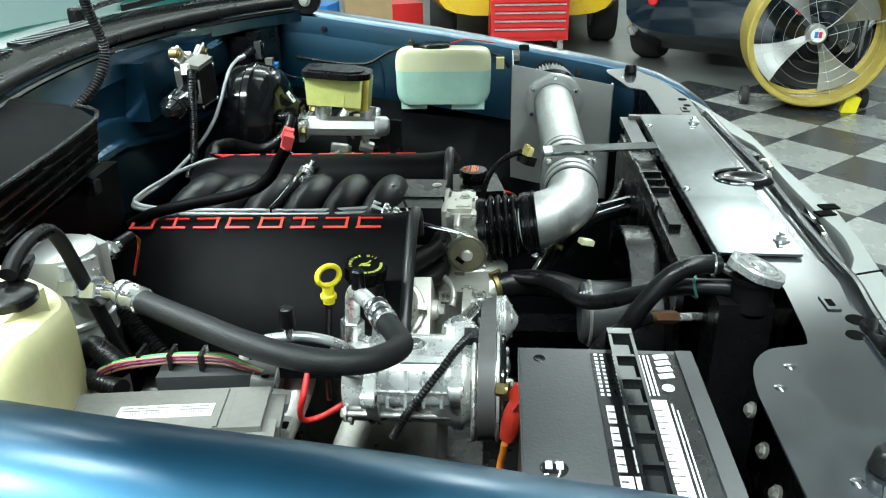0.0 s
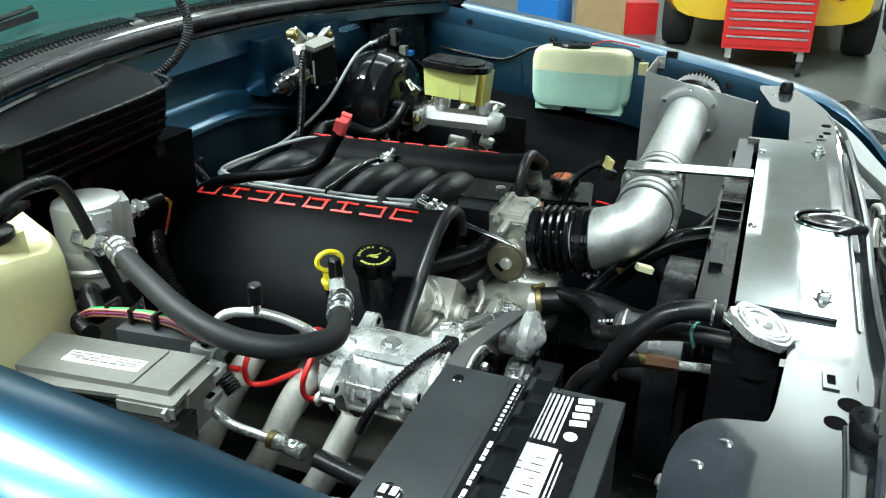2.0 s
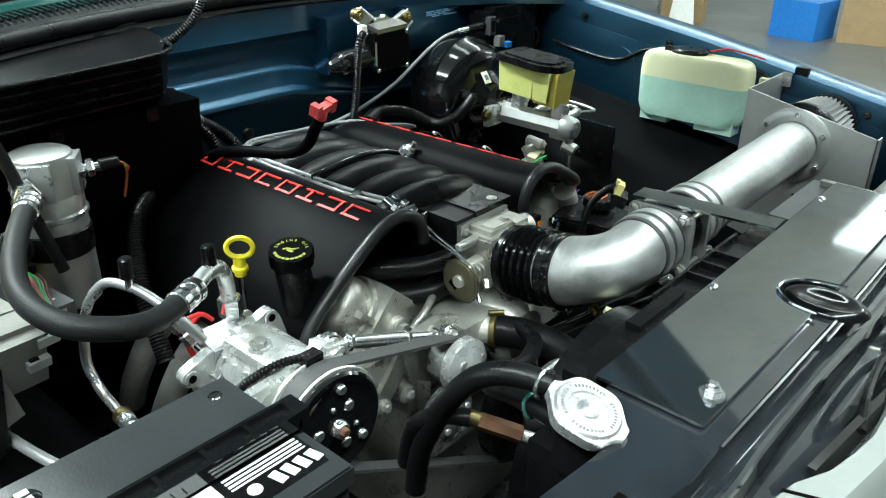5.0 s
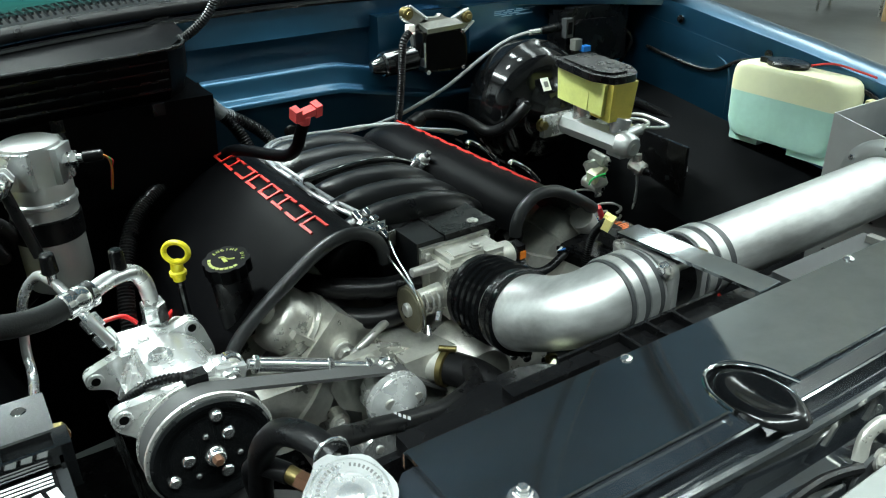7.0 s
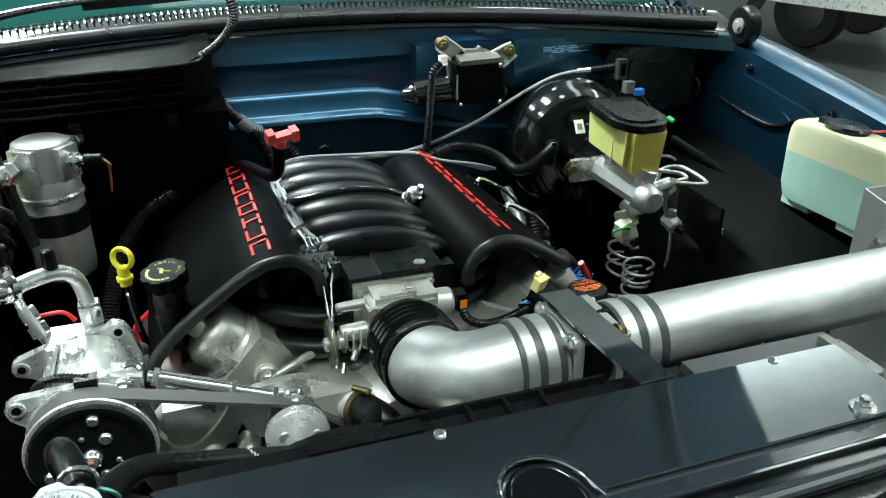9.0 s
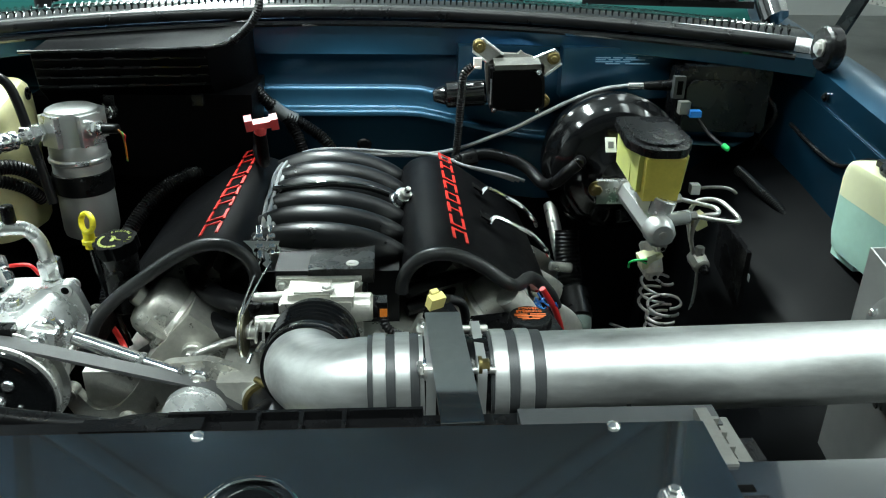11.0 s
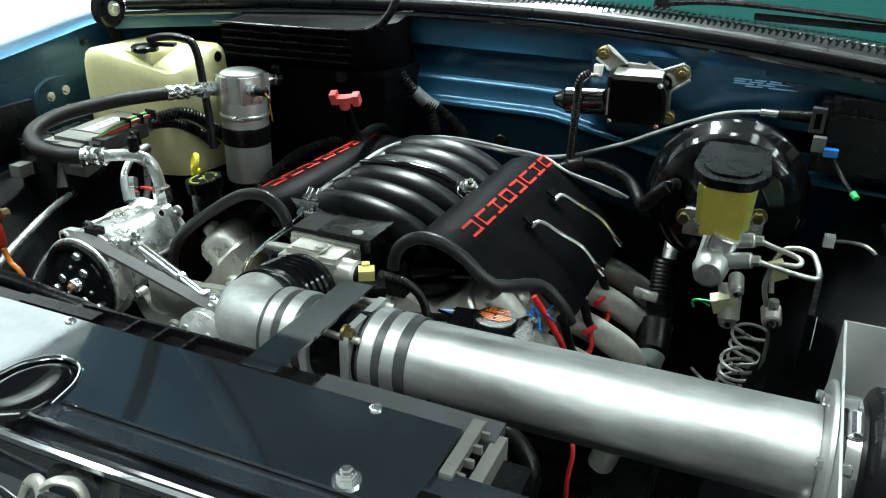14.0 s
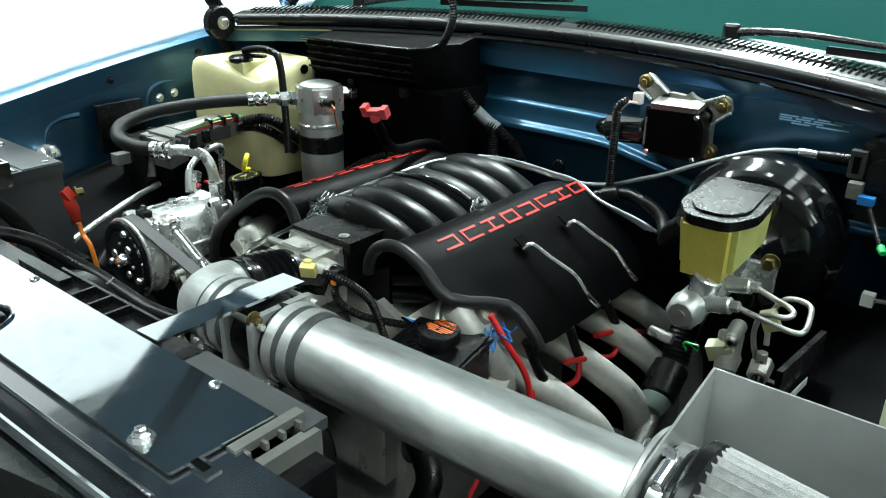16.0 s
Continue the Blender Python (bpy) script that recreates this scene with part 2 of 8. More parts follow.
def rev(bm, profile, m=Matrix.Identity(4), seg=24, cap=True):
    rings = []
    for r, h in profile:
        rings.append([bm.verts.new(m @ Vector((r * math.cos(2 * math.pi * i / seg), r * math.sin(2 * math.pi * i / seg), h))) for i in range(seg)])
    for a, b in zip(rings, rings[1:]):
        for i in range(seg):
            bm.faces.new((a[i], a[(i + 1) % seg], b[(i + 1) % seg], b[i]))
    if cap:
        bm.faces.new(rings[0][::-1])
        bm.faces.new(rings[-1])
    return bm


def cyl(bm, p0, p1, r, r2=None, seg=20, bev=0.0):
    m, ln = frame_to(p0, p1)
    r2 = r if r2 is None else r2
    b = min(bev, r * 0.5, ln * 0.4)
    prof = [(r - b, 0), (r, b), (r2, ln - b), (r2 - b, ln)] if b > 0 else [(r, 0), (r2, ln)]
    return rev(bm, prof, m, seg)


def hexbolt(bm, p, d, r=0.008, h=0.006, washer=True):
    p, d = Vector(p), Vector(d).normalized()
    if washer:
        cyl(bm, p - d * 0.002, p + d * 0.0015, r * 1.45, seg=16)
    cyl(bm, p, p + d * h, r, seg=6, bev=0.0012)
    return bm


def curve(pts, steps=8):
    P = [Vector(p) for p in pts]
    if len(P) < 3:
        return [P[0].lerp(P[1], i / steps) for i in range(steps + 1)]
    out = []
    for i in range(len(P) - 1):
        a, b, c, d = P[max(i - 1, 0)], P[i], P[i + 1], P[min(i + 2, len(P) - 1)]
        for k in range(steps):
            t = k / steps
            out.append(0.5 * ((2 * b) + (c - a) * t + (2 * a - 5 * b + 4 * c - d) * t * t + (3 * b - a - 3 * c + d) * t ** 3))
    out.append(P[-1])
    return out


def sweep(bm, pts, r, seg=10, steps=8, squash=1.0, rib=0.0, pitch=0.006, raw=False):
    path = [Vector(p) for p in pts] if raw else curve(pts, steps)
    if rib:
        dense, total = [], sum((b - a).length for a, b in zip(path, path[1:]))
        n = max(4, int(total / pitch) * 2)
        acc, lens = 0, [0]
        for a, b in zip(path, path[1:]):
            acc += (b - a).length
            lens.append(acc)
        j = 0
        for k in range(n + 1):
            s = acc * k / n
            while j < len(lens) - 2 and lens[j + 1] < s:
                j += 1
            f = (s - lens[j]) / max(1e-9, lens[j + 1] - lens[j])
            dense.append(path[j].lerp(path[j + 1], f))
        path = dense
    t0 = (path[1] - path[0]).normalized()
    u = t0.orthogonal().normalized()
    rings = []
    for i, p in enumerate(path):
        t = (path[min(i + 1, len(path) - 1)] - path[max(i - 1, 0)]).normalized()
        u = (u - t * u.dot(t)).normalized()
        w = t.cross(u)
        rad = r(i / (len(path) - 1)) if callable(r) else r
        if rib and i % 2:
            rad -= rib
        rings.append([bm.verts.new(p + (u * math.cos(2 * math.pi * k / seg) + w * math.sin(2 * math.pi * k / seg) * squash) * rad) for k in range(seg)])
    for a, b in zip(rings, rings[1:]):
        for k in range(seg):
            bm.faces.new((a[k], a[(k + 1) % seg], b[(k + 1) % seg], b[k]))
    bm.faces.new(rings[0][::-1])
    bm.faces.new(rings[-1])
    return bm


def loft(bm, rings, closed=False, caps=False):
    R = [[bm.verts.new(p) for p in ring] for ring in rings]
    n = len(R[0])
    for a, b in zip(R, R[1:]):
        for k in range(n if closed else n - 1):
            bm.faces.new((a[k], a[(k + 1) % n], b[(k + 1) % n], b[k]))
    if caps:
        bm.faces.new(R[0][::-1])
        bm.faces.new(R[-1])
    return bm


def shell(bm, rings, thick):
    """A sheet through rings, with thickness along its normals."""
    loft(bm, rings)
    bmesh.ops.recalc_face_normals(bm, faces=bm.faces)
    bmesh.ops.solidify(bm, geom=bm.faces[:], thickness=thick)
    return bm


def lump(bm, c, s, bev, rot=(0, 0, 0), taper=1.0):
    return box(bm, c, s, bev, rot, 4, taper)


def round_poly(poly, r, n=4):
    out = []
    m = len(poly)
    rs = r if isinstance(r, (list, tuple)) else [r] * m
    for i in range(m):
        p, a, b = Vector(poly[i]), Vector(poly[i - 1]), Vector(poly[(i + 1) % m])
        k = min(rs[i], (a - p).length * 0.45, (b - p).length * 0.45)
        if k <= 1e-5:
            out.append(tuple(p))
            continue
        s, e = p + (a - p).normalized() * k, p + (b - p).normalized() * k
        for j in range(n + 1):
            t = j / n
            out.append(tuple(s * (1 - t) ** 2 + p * 2 * t * (1 - t) + e * t * t))
    return out


def bars(parent, origin, right, up, material, rows, height, label="", name="print_line", gap=1.6, lift=0.0004):
    """Rows of plain bars that stand for small print: rows of (start, end) along right."""
    o, r, u = Vector(origin), Vector(right).normalized(), Vector(up).normalized()
    n = r.cross(u)
    bm = B()
    for k, spans in enumerate(rows):
        for a, b in spans:
            q = o - u * (k * height * gap)
            vs = [bm.verts.new(q + r * x + u * y + n * lift) for x, y in ((a, 0), (b, 0), (b, height), (a, height))]
            bm.faces.new(vs)
    bmesh.ops.solidify(bm, geom=bm.faces[:], thickness=-0.0003)
    return part(name, bm, material, parent, label)


def words(text, size, m, material, parent, label="", depth=0.0004, stretch=1.0, name="lettering"):
    cu = bpy.data.curves.new("letters", "FONT")
    cu.body, cu.size, cu.extrude, cu.align_x, cu.align_y = text, size, depth, "CENTER", "CENTER"
    ob = bpy.data.objects.new("letters", cu)
    scene.collection.objects.link(ob)
    dg = bpy.context.evaluated_depsgraph_get()
    me = bpy.data.meshes.new_from_object(ob.evaluated_get(dg))
    bpy.data.objects.remove(ob)
    me.transform(m @ Matrix.Diagonal((stretch, 1, 1, 1)))
    bm = B()
    bm.from_mesh(me)
    bpy.data.meshes.remove(me)
    return part(name, bm, material, parent, label)

# ---- the workshop ----
def structure(name, bm, material, label=""):
    ob = part(name, bm, material)
    return tagged(ob, label, name.split("_")[0], "", "structure")


floor = structure("floor", box(B(), (0, 2.5, -0.10), (18, 15.4, 0.2), 0), CONCRETE, "sealed grey concrete workshop floor")
structure("wall_north", box(B(), (0, 10.2, 2.5), (18, 0.2, 5), 0), CEIL, "pale painted workshop wall")
structure("wall_east", box(B(), (9.1, 2.6, 2.5), (0.2, 15.0, 5), 0), WALL, "pale painted workshop wall")
structure("wall_west", box(B(), (-9.1, 2.6, 2.5), (0.2, 15.0, 5), 0), WALL, "pale painted workshop wall")
# south wall with one tall open bay door; unseen, its solid part widened to cut daylight
bm = B()
box(bm, (-7.0, -5.1, 2.5), (4.0, 0.2, 5), 0)
box(bm, (4.35, -5.1, 2.5), (9.3, 0.2, 5), 0)
box(bm, (-2.65, -5.1, 4.8), (4.7, 0.2, 0.4), 0)
structure("wall_south", bm, WALL, "unseen pale wall with an open bay door, narrowed to cut daylight")
structure("ceiling", box(B(), (0, 2.5, 5.1), (18.4, 15.6, 0.2), 0), CEIL, "white workshop ceiling deck")
DAY = glow("daylight_outside", (0.90, 1.0, 1.0), 1.4)
structure("backdrop", box(B(), (-2.65, -5.6, 2.2), (6.0, 0.05, 5.2), 0), DAY, "bright daylight outside the open bay door")

# an unseen fitting over each lamp, the added ones too
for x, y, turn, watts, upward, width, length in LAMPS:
    lt = thing("ceiling_light", (x, y, 4.22), "unseen long white ceiling light fitting, added over a lamp", "ceiling light", "ceiling lights")
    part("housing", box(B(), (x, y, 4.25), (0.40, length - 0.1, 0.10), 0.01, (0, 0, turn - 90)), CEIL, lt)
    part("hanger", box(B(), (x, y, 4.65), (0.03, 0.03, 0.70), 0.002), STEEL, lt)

# chequered tiles on the parking bay
tile_me = {}
for key, material in (("l", TILE_L), ("d", TILE_D)):
    bm = box(B(), (0, 0, 0.003), (0.444, 0.444, 0.006), 0)
    me = bpy.data.meshes.new("floor_tile")
    bm.to_mesh(me)
    bm.free()
    me.materials.append(material)
    tile_me[key] = me
c45 = math.cos(radians(43)), math.sin(radians(43))
count = 0
for i in range(-9, 14):
    for j in range(-14, 8):
        u, v = (i + 0.5) * 0.446, (j + 0.5) * 0.446
        x, y = 2.20 + u * c45[0] - v * c45[1], 3.90 + u * c45[1] + v * c45[0]
        if -0.6 < x < 6.2 and 0.9 < y < 4.95 and count < 300:
            ob = new("tile", tile_me["l" if (i + j) % 2 else "d"])
            ob.parent = floor
            ob.location = (x, y, 0.0005)
            ob.rotation_euler = (0, 0, radians(43))
            count += 1


def wheel(parent, c, r, w, axis=(0, 1, 0), metal=None):
    c, a = Vector(c), Vector(axis)
    bm = B()
    m, ln = frame_to(c - a * w / 2, c + a * w / 2)
    rev(bm, [(r * 0.62, 0), (r * 0.93, 0.0), (r, w * 0.18), (r, w * 0.82), (r * 0.93, w), (r * 0.62, w)], m, 28)
    ty = part("tyre", bm, TREAD, parent)
    bm = B()
    rev(bm, [(r * 0.2, -0.005), (r * 0.55, 0.0), (r * 0.62, 0.012), (r * 0.62, w - 0.012), (r * 0.55, w), (r * 0.2, w + 0.005)], m, 24)
    part("rim", bm, metal or CHROME, ty, "dark painted rim" if metal else "bright metal rim")


def car(at, material, label, length=4.3, width=1.85, turn=0, belly=0.28):
    """A low rounded car seen from behind: body, glass, lights and wheels."""
    x0, y0 = at
    t = thing("car", (x0, y0, 0), label, "car")
    R = Matrix.Translation((x0, y0, 0)) @ Matrix.Rotation(radians(turn), 4, "Z")
    prof = [(-2.15, 0.62, 0.80, 0.55), (-2.08, 0.36, 0.94, 0.80), (-1.7, belly, 1.0, 0.90), (-1.0, belly, 1.02, 0.92), (0.2, belly, 0.98, 0.92), (1.3, belly, 0.90, 0.90), (1.95, 0.32, 0.78, 0.82), (2.12, 0.42, 0.62, 0.55)]
    rings = []
    for px, lo, hi, wd in prof:
        ring = []
        for k in range(20):
            a = 2 * math.pi * k / 20
            cx, sx = math.cos(a), math.sin(a)
            yy = wd * width / 1.85 * math.copysign(abs(cx) ** 0.42, cx)
            zz = (lo + hi) / 2 + (hi - lo) / 2 * math.copysign(abs(sx) ** 0.5, sx)
            ring.append(R @ Vector((px * length / 4.3, yy, zz)))
        rings.append(ring)
    part("body", loft(B(), rings, True, True), material, t)
    rings = []
    for px, z, wd in ((-1.2, 0.98, 0.72), (-0.7, 1.24, 0.60), (0.1, 1.27, 0.60), (0.95, 0.94, 0.74)):
        rings.append([R @ Vector((px, wd * s, zz)) for s, zz in ((-1, 0.85), (-0.96, z - 0.03), (-0.8, z), (0.8, z), (0.96, z - 0.03), (1, 0.85))])
    part("cabin_glass", loft(B(), rings, True, True), DARKCAR, t, "dark glazed cabin")
    for sx in (-1.28, 1.28):
        for sy in (-0.80, 0.80):
            c = R @ Vector((sx, sy, 0.32))
            wheel(t, c, 0.32, 0.24, (R.to_3x3() @ Vector((0, 1, 0))))
    for sy in (-0.55, 0.55):
        for dz in (0.0, 0.09):
            c = R @ Vector((-2.13 * length / 4.3, sy, 0.62 + dz))
            d = R.to_3x3() @ Vector((-1, 0, 0))
            part("tail_light", cyl(B(), c - d * 0.03, c + d * 0.03, 0.04, bev=0.008), RED, t, "round red tail light")
    return t, R


car((0.30, 8.30), YELBODY, "yellow sports car parked behind the tool chest", turn=90, belly=0.30)
t, R = car((2.78, 6.93), DARKCAR, "dark blue roadster with chrome side trim", turn=62, belly=0.16)
for k, yy in enumerate((-0.86, 0.86)):
    a, b = R @ Vector((-1.7, yy, 0.30)), R @ Vector((0.9, yy, 0.30))
    part("side_pipe", cyl(B(), a, b, 0.05, bev=0.015), CHROME, t, "chrome side exhaust pipe")


def tool_chest(at, turn):
    x0, y0 = at
    t = thing("tool_chest", (x0, y0, 0), "red steel tool chest with silver drawer trims", "tool chest")
    R = Matrix.Translation((x0, y0, 0)) @ Matrix.Rotation(radians(turn), 4, "Z")
    rot = (0, 0, turn)
    part("cabinet_body", box(B(), (x0, y0, 0.66), (0.68, 0.46, 0.90), 0.012, rot), RED, t)
    z = 0.24
    for h in (0.085, 0.070, 0.070, 0.070, 0.070, 0.070, 0.070, 0.070, 0.070, 0.070, 0.070):
        c = R @ Vector((0, -0.236, z + h / 2))
        dr = part("drawer", box(B(), c, (0.63, 0.02, h - 0.010), 0.003, rot), RED, t)
        c = R @ Vector((0, -0.252, z + h - 0.014))
        part("handle", box(B(), c, (0.62, 0.016, 0.014), 0.004, rot), CHROME, dr, "bright drawer handle")
        z += h
    for sx in (-0.28, 0.28):
        for sy in (-0.17, 0.17):
            part("caster_leg", box(B(), R @ Vector((sx, sy, 0.17)), (0.05, 0.05, 0.09), 0.004, rot), STEEL, t)
            c = R @ Vector((sx, sy, 0.065))
            wheel(t, c, 0.065, 0.035, (R.to_3x3() @ Vector((1, 0, 0))))
    return t


tool_chest((0.32, 6.05), 4)


def drum_fan(at, turn, r=0.44):
    x0, y0 = at
    zc = r + 0.06
    t = thing("drum_fan", (x0, y0, 0), "large yellow drum fan on small wheels", "fan")
    R = Matrix.Translation((x0, y0, zc)) @ Matrix.Rotation(radians(turn), 4, "Z") @ Matrix.Rotation(radians(90), 4, "X")
    bm = rev(B(), [(r - 0.03, -0.16), (r, -0.165), (r + 0.012, -0.15), (r + 0.004, 0.15), (r + 0.012, 0.16), (r, 0.168), (r - 0.03, 0.165), (r - 0.008, 0.14), (r - 0.008, -0.14), (r - 0.03, -0.16)], R, 56, False)
    part("drum", bm, FANYEL, t)
    hub = part("hub", rev(B(), [(0.0, -0.05), (0.06, -0.05), (0.07, 0.03), (0.05, 0.06), (0, 0.065)], R, 24), FANGREY, t)
    part("badge", rev(B(), [(0.0, 0.066), (0.048, 0.066), (0.048, 0.072), (0.0, 0.073)], R, 24), LABEL, hub, "round white badge with red and blue marks")
    for dx, mt in ((-0.013, BLUEPL), (0.013, RED)):
        c = R @ Vector((dx, 0.002, 0.074))
        part("badge_mark", box(B(), c, (0.022, 0.003, 0.040), 0.001, (0, 0, turn)), mt, hub)
    for k in range(4):
        a = k * math.pi / 2 + 0.55
        rings = []
        for i in range(7):
            rr = 0.06 + (r - 0.10) * i / 6
            half = (0.12 + 0.22 * i / 6)
            rings.append([R @ Vector((rr * math.cos(a + half * s), rr * math.sin(a + half * s), 0.05 * s)) for s in (-1, -0.5, 0, 0.5, 1)])
        part("blade", shell(B(), rings, 0.004), FANGREY, t)
    for rr in [0.10 + 0.07 * i for i in range(5)]:
        pts = [R @ Vector((rr * math.cos(a * math.pi / 18), rr * math.sin(a * math.pi / 18), 0.155)) for a in range(37)]
        part("guard_ring", sweep(B(), pts, 0.0011, 5, raw=True), STEEL, t)
    for k in range(4):
        a = k * math.pi / 2 + 0.3
        p0, p1 = R @ Vector((0.05 * math.cos(a), 0.05 * math.sin(a), 0.152)), R @ Vector((r * math.cos(a), r * math.sin(a), 0.152))
        part("guard_spoke", cyl(B(), p0, p1, 0.0022, seg=6), FANGREY, t)
    Z = Matrix.Translation((x0, y0, 0)) @ Matrix.Rotation(radians(turn), 4, "Z")
    for sx in (-0.40, 0.40):
        wheel(t, Z @ Vector((sx, 0.05, 0.07)), 0.07, 0.05, Z.to_3x3() @ Vector((1, 0, 0)))
    part("axle", cyl(B(), Z @ Vector((-0.40, 0.05, 0.07)), Z @ Vector((0.40, 0.05, 0.07)), 0.012, seg=10), STEEL, t)
    part("foot", prism(B(), round_poly([(-0.05, 0.0), (0.05, 0.0), (0.07, 0.11), (-0.02, 0.14)], 0.008), -0.03, 0.03, Z @ Matrix.Translation((0.27, -0.10, 0.0)) @ Matrix.Rotation(radians(90), 4, "X"), 0.003), YELLOW, t, "bright yellow stand foot")
    part("foot_brace", cyl(B(), Z @ Vector((0.27, -0.08, 0.06)), Z @ Vector((0.30, 0.05, 0.07)), 0.012, seg=10), YELLOW, t)
    return t


drum_fan((2.245, 4.38), -6, 0.46)


def carton(c, s, turn, material, name, label):
    ob = part(name, box(B(), c, s, 0.006, (0, 0, turn)), material)
    return tagged(ob, label, name.split("_")[-1])


carton((-1.35, 7.4, 0.2), (0.5, 0.4, 0.4), 12, CARTON, "cardboard_box", "brown cardboard box on the floor")
carton((-1.9, 7.2, 0.175), (0.45, 0.4, 0.35), -8, BLUEPL, "storage_crate", "blue plastic storage crate on the floor")
carton((-1.0, 7.5, 0.16), (0.4, 0.35, 0.32), 20, RED, "storage_crate", "red plastic storage crate on the floor")
t = thing("trailer", (-5.0, 5.4, 0), "flat trailer with a weathered grey deck and dark tyre", "trailer")
dk = part("deck", box(B(), (-4.75, 5.30, 0.66), (3.6, 1.9, 0.08), 0.01, (0, 0, 16)), mat("weathered_deck", (0.13, 0.13, 0.125), 0.6, 0, 0.25, 6, 0.3, 60), t)
part("side_rail", box(B(), (-4.475, 4.37, 0.655), (3.6, 0.05, 0.11), 0.008, (0, 0, 16)), STEEL, dk, "grey steel side rail")
for c in ((-5.30, 5.62, 0.34), (-5.72, 6.72, 0.34)):
    wheel(t, c, 0.34, 0.24, (math.sin(radians(-20)), math.cos(radians(20)), 0), GREYPL)
carton((-3.15, 7.25, 0.25), (0.42, 0.36, 0.50), 18, CARTON, "cardboard_box", "tall brown cardboard box on the floor")
carton((-3.15, 7.25, 0.70), (0.38, 0.34, 0.34), 14, CARTON, "cardboard_box", "brown cardboard box on top of another box")
bm = lump(B(), (-2.98, 6.85, 0.17), (0.26, 0.22, 0.34), 0.09, (0, 0, 25), taper=0.7)
tagged(part("plastic_bag", bm, LABEL), "crumpled white plastic bag on the floor", "bag")
t = thing("utility_cart", (-3.75, 7.3, 0), "grey metal cart loaded with white and blue supplies", "cart")
for z in (0.18, 0.52):
    sf = part("cart_shelf", box(B(), (-3.75, 7.3, z), (0.62, 0.40, 0.03), 0.004, (0, 0, 15)), STEEL, t)
for dx, dy in ((-0.29, -0.18), (0.29, -0.18), (-0.29, 0.18), (0.29, 0.18)):
    q = Matrix.Rotation(radians(15), 3, "Z") @ Vector((dx, dy, 0))
    part("cart_post", cyl(B(), (-3.75 + q.x, 7.3 + q.y, 0.0), (-3.75 + q.x, 7.3 + q.y, 0.85), 0.014, seg=8), STEEL, t)
for dx, h, mt, nm in ((-0.18, 0.26, LABEL, "white"), (0.0, 0.22, BLUEPL, "blue"), (0.17, 0.24, LABEL, "white")):
    carton((-3.75 + dx, 7.3 + 0.27 * dx, 0.535 + h / 2), (0.14, 0.18, h), 15, mt, "supply_box", nm + " supply box on the metal cart shelf")

# ---- the pickup truck's body round the engine bay ----
truck = thing("pickup_truck", (0, 0, 0), "blue pickup truck with its hood open", "truck")
FZ = ((-1.3, 1.262), (-0.8, 1.232), (-0.42, 1.190), (-0.1, 1.143), (0.1, 1.108), (0.34, 1.064), (0.51, 1.028), (0.60, 0.995), (0.68, 0.92))
FY = ((-1.3, 0.865), (-0.42, 0.868), (0.1, 0.866), (0.34, 0.862), (0.46, 0.848), (0.54, 0.815), (0.62, 0.74), (0.68, 0.66))
FYP = ((-1.3, 0.875), (-0.42, 0.890), (-0.2, 0.890), (-0.1, 0.886), (0.0, 0.879), (0.1, 0.876), (0.2, 0.872), (0.34, 0.864), (0.46, 0.848), (0.54, 0.815), (0.62, 0.74), (0.68, 0.66))


def lerp_table(tab, x):
    return float(np.interp(x, [a for a, b in tab], [b for a, b in tab]))


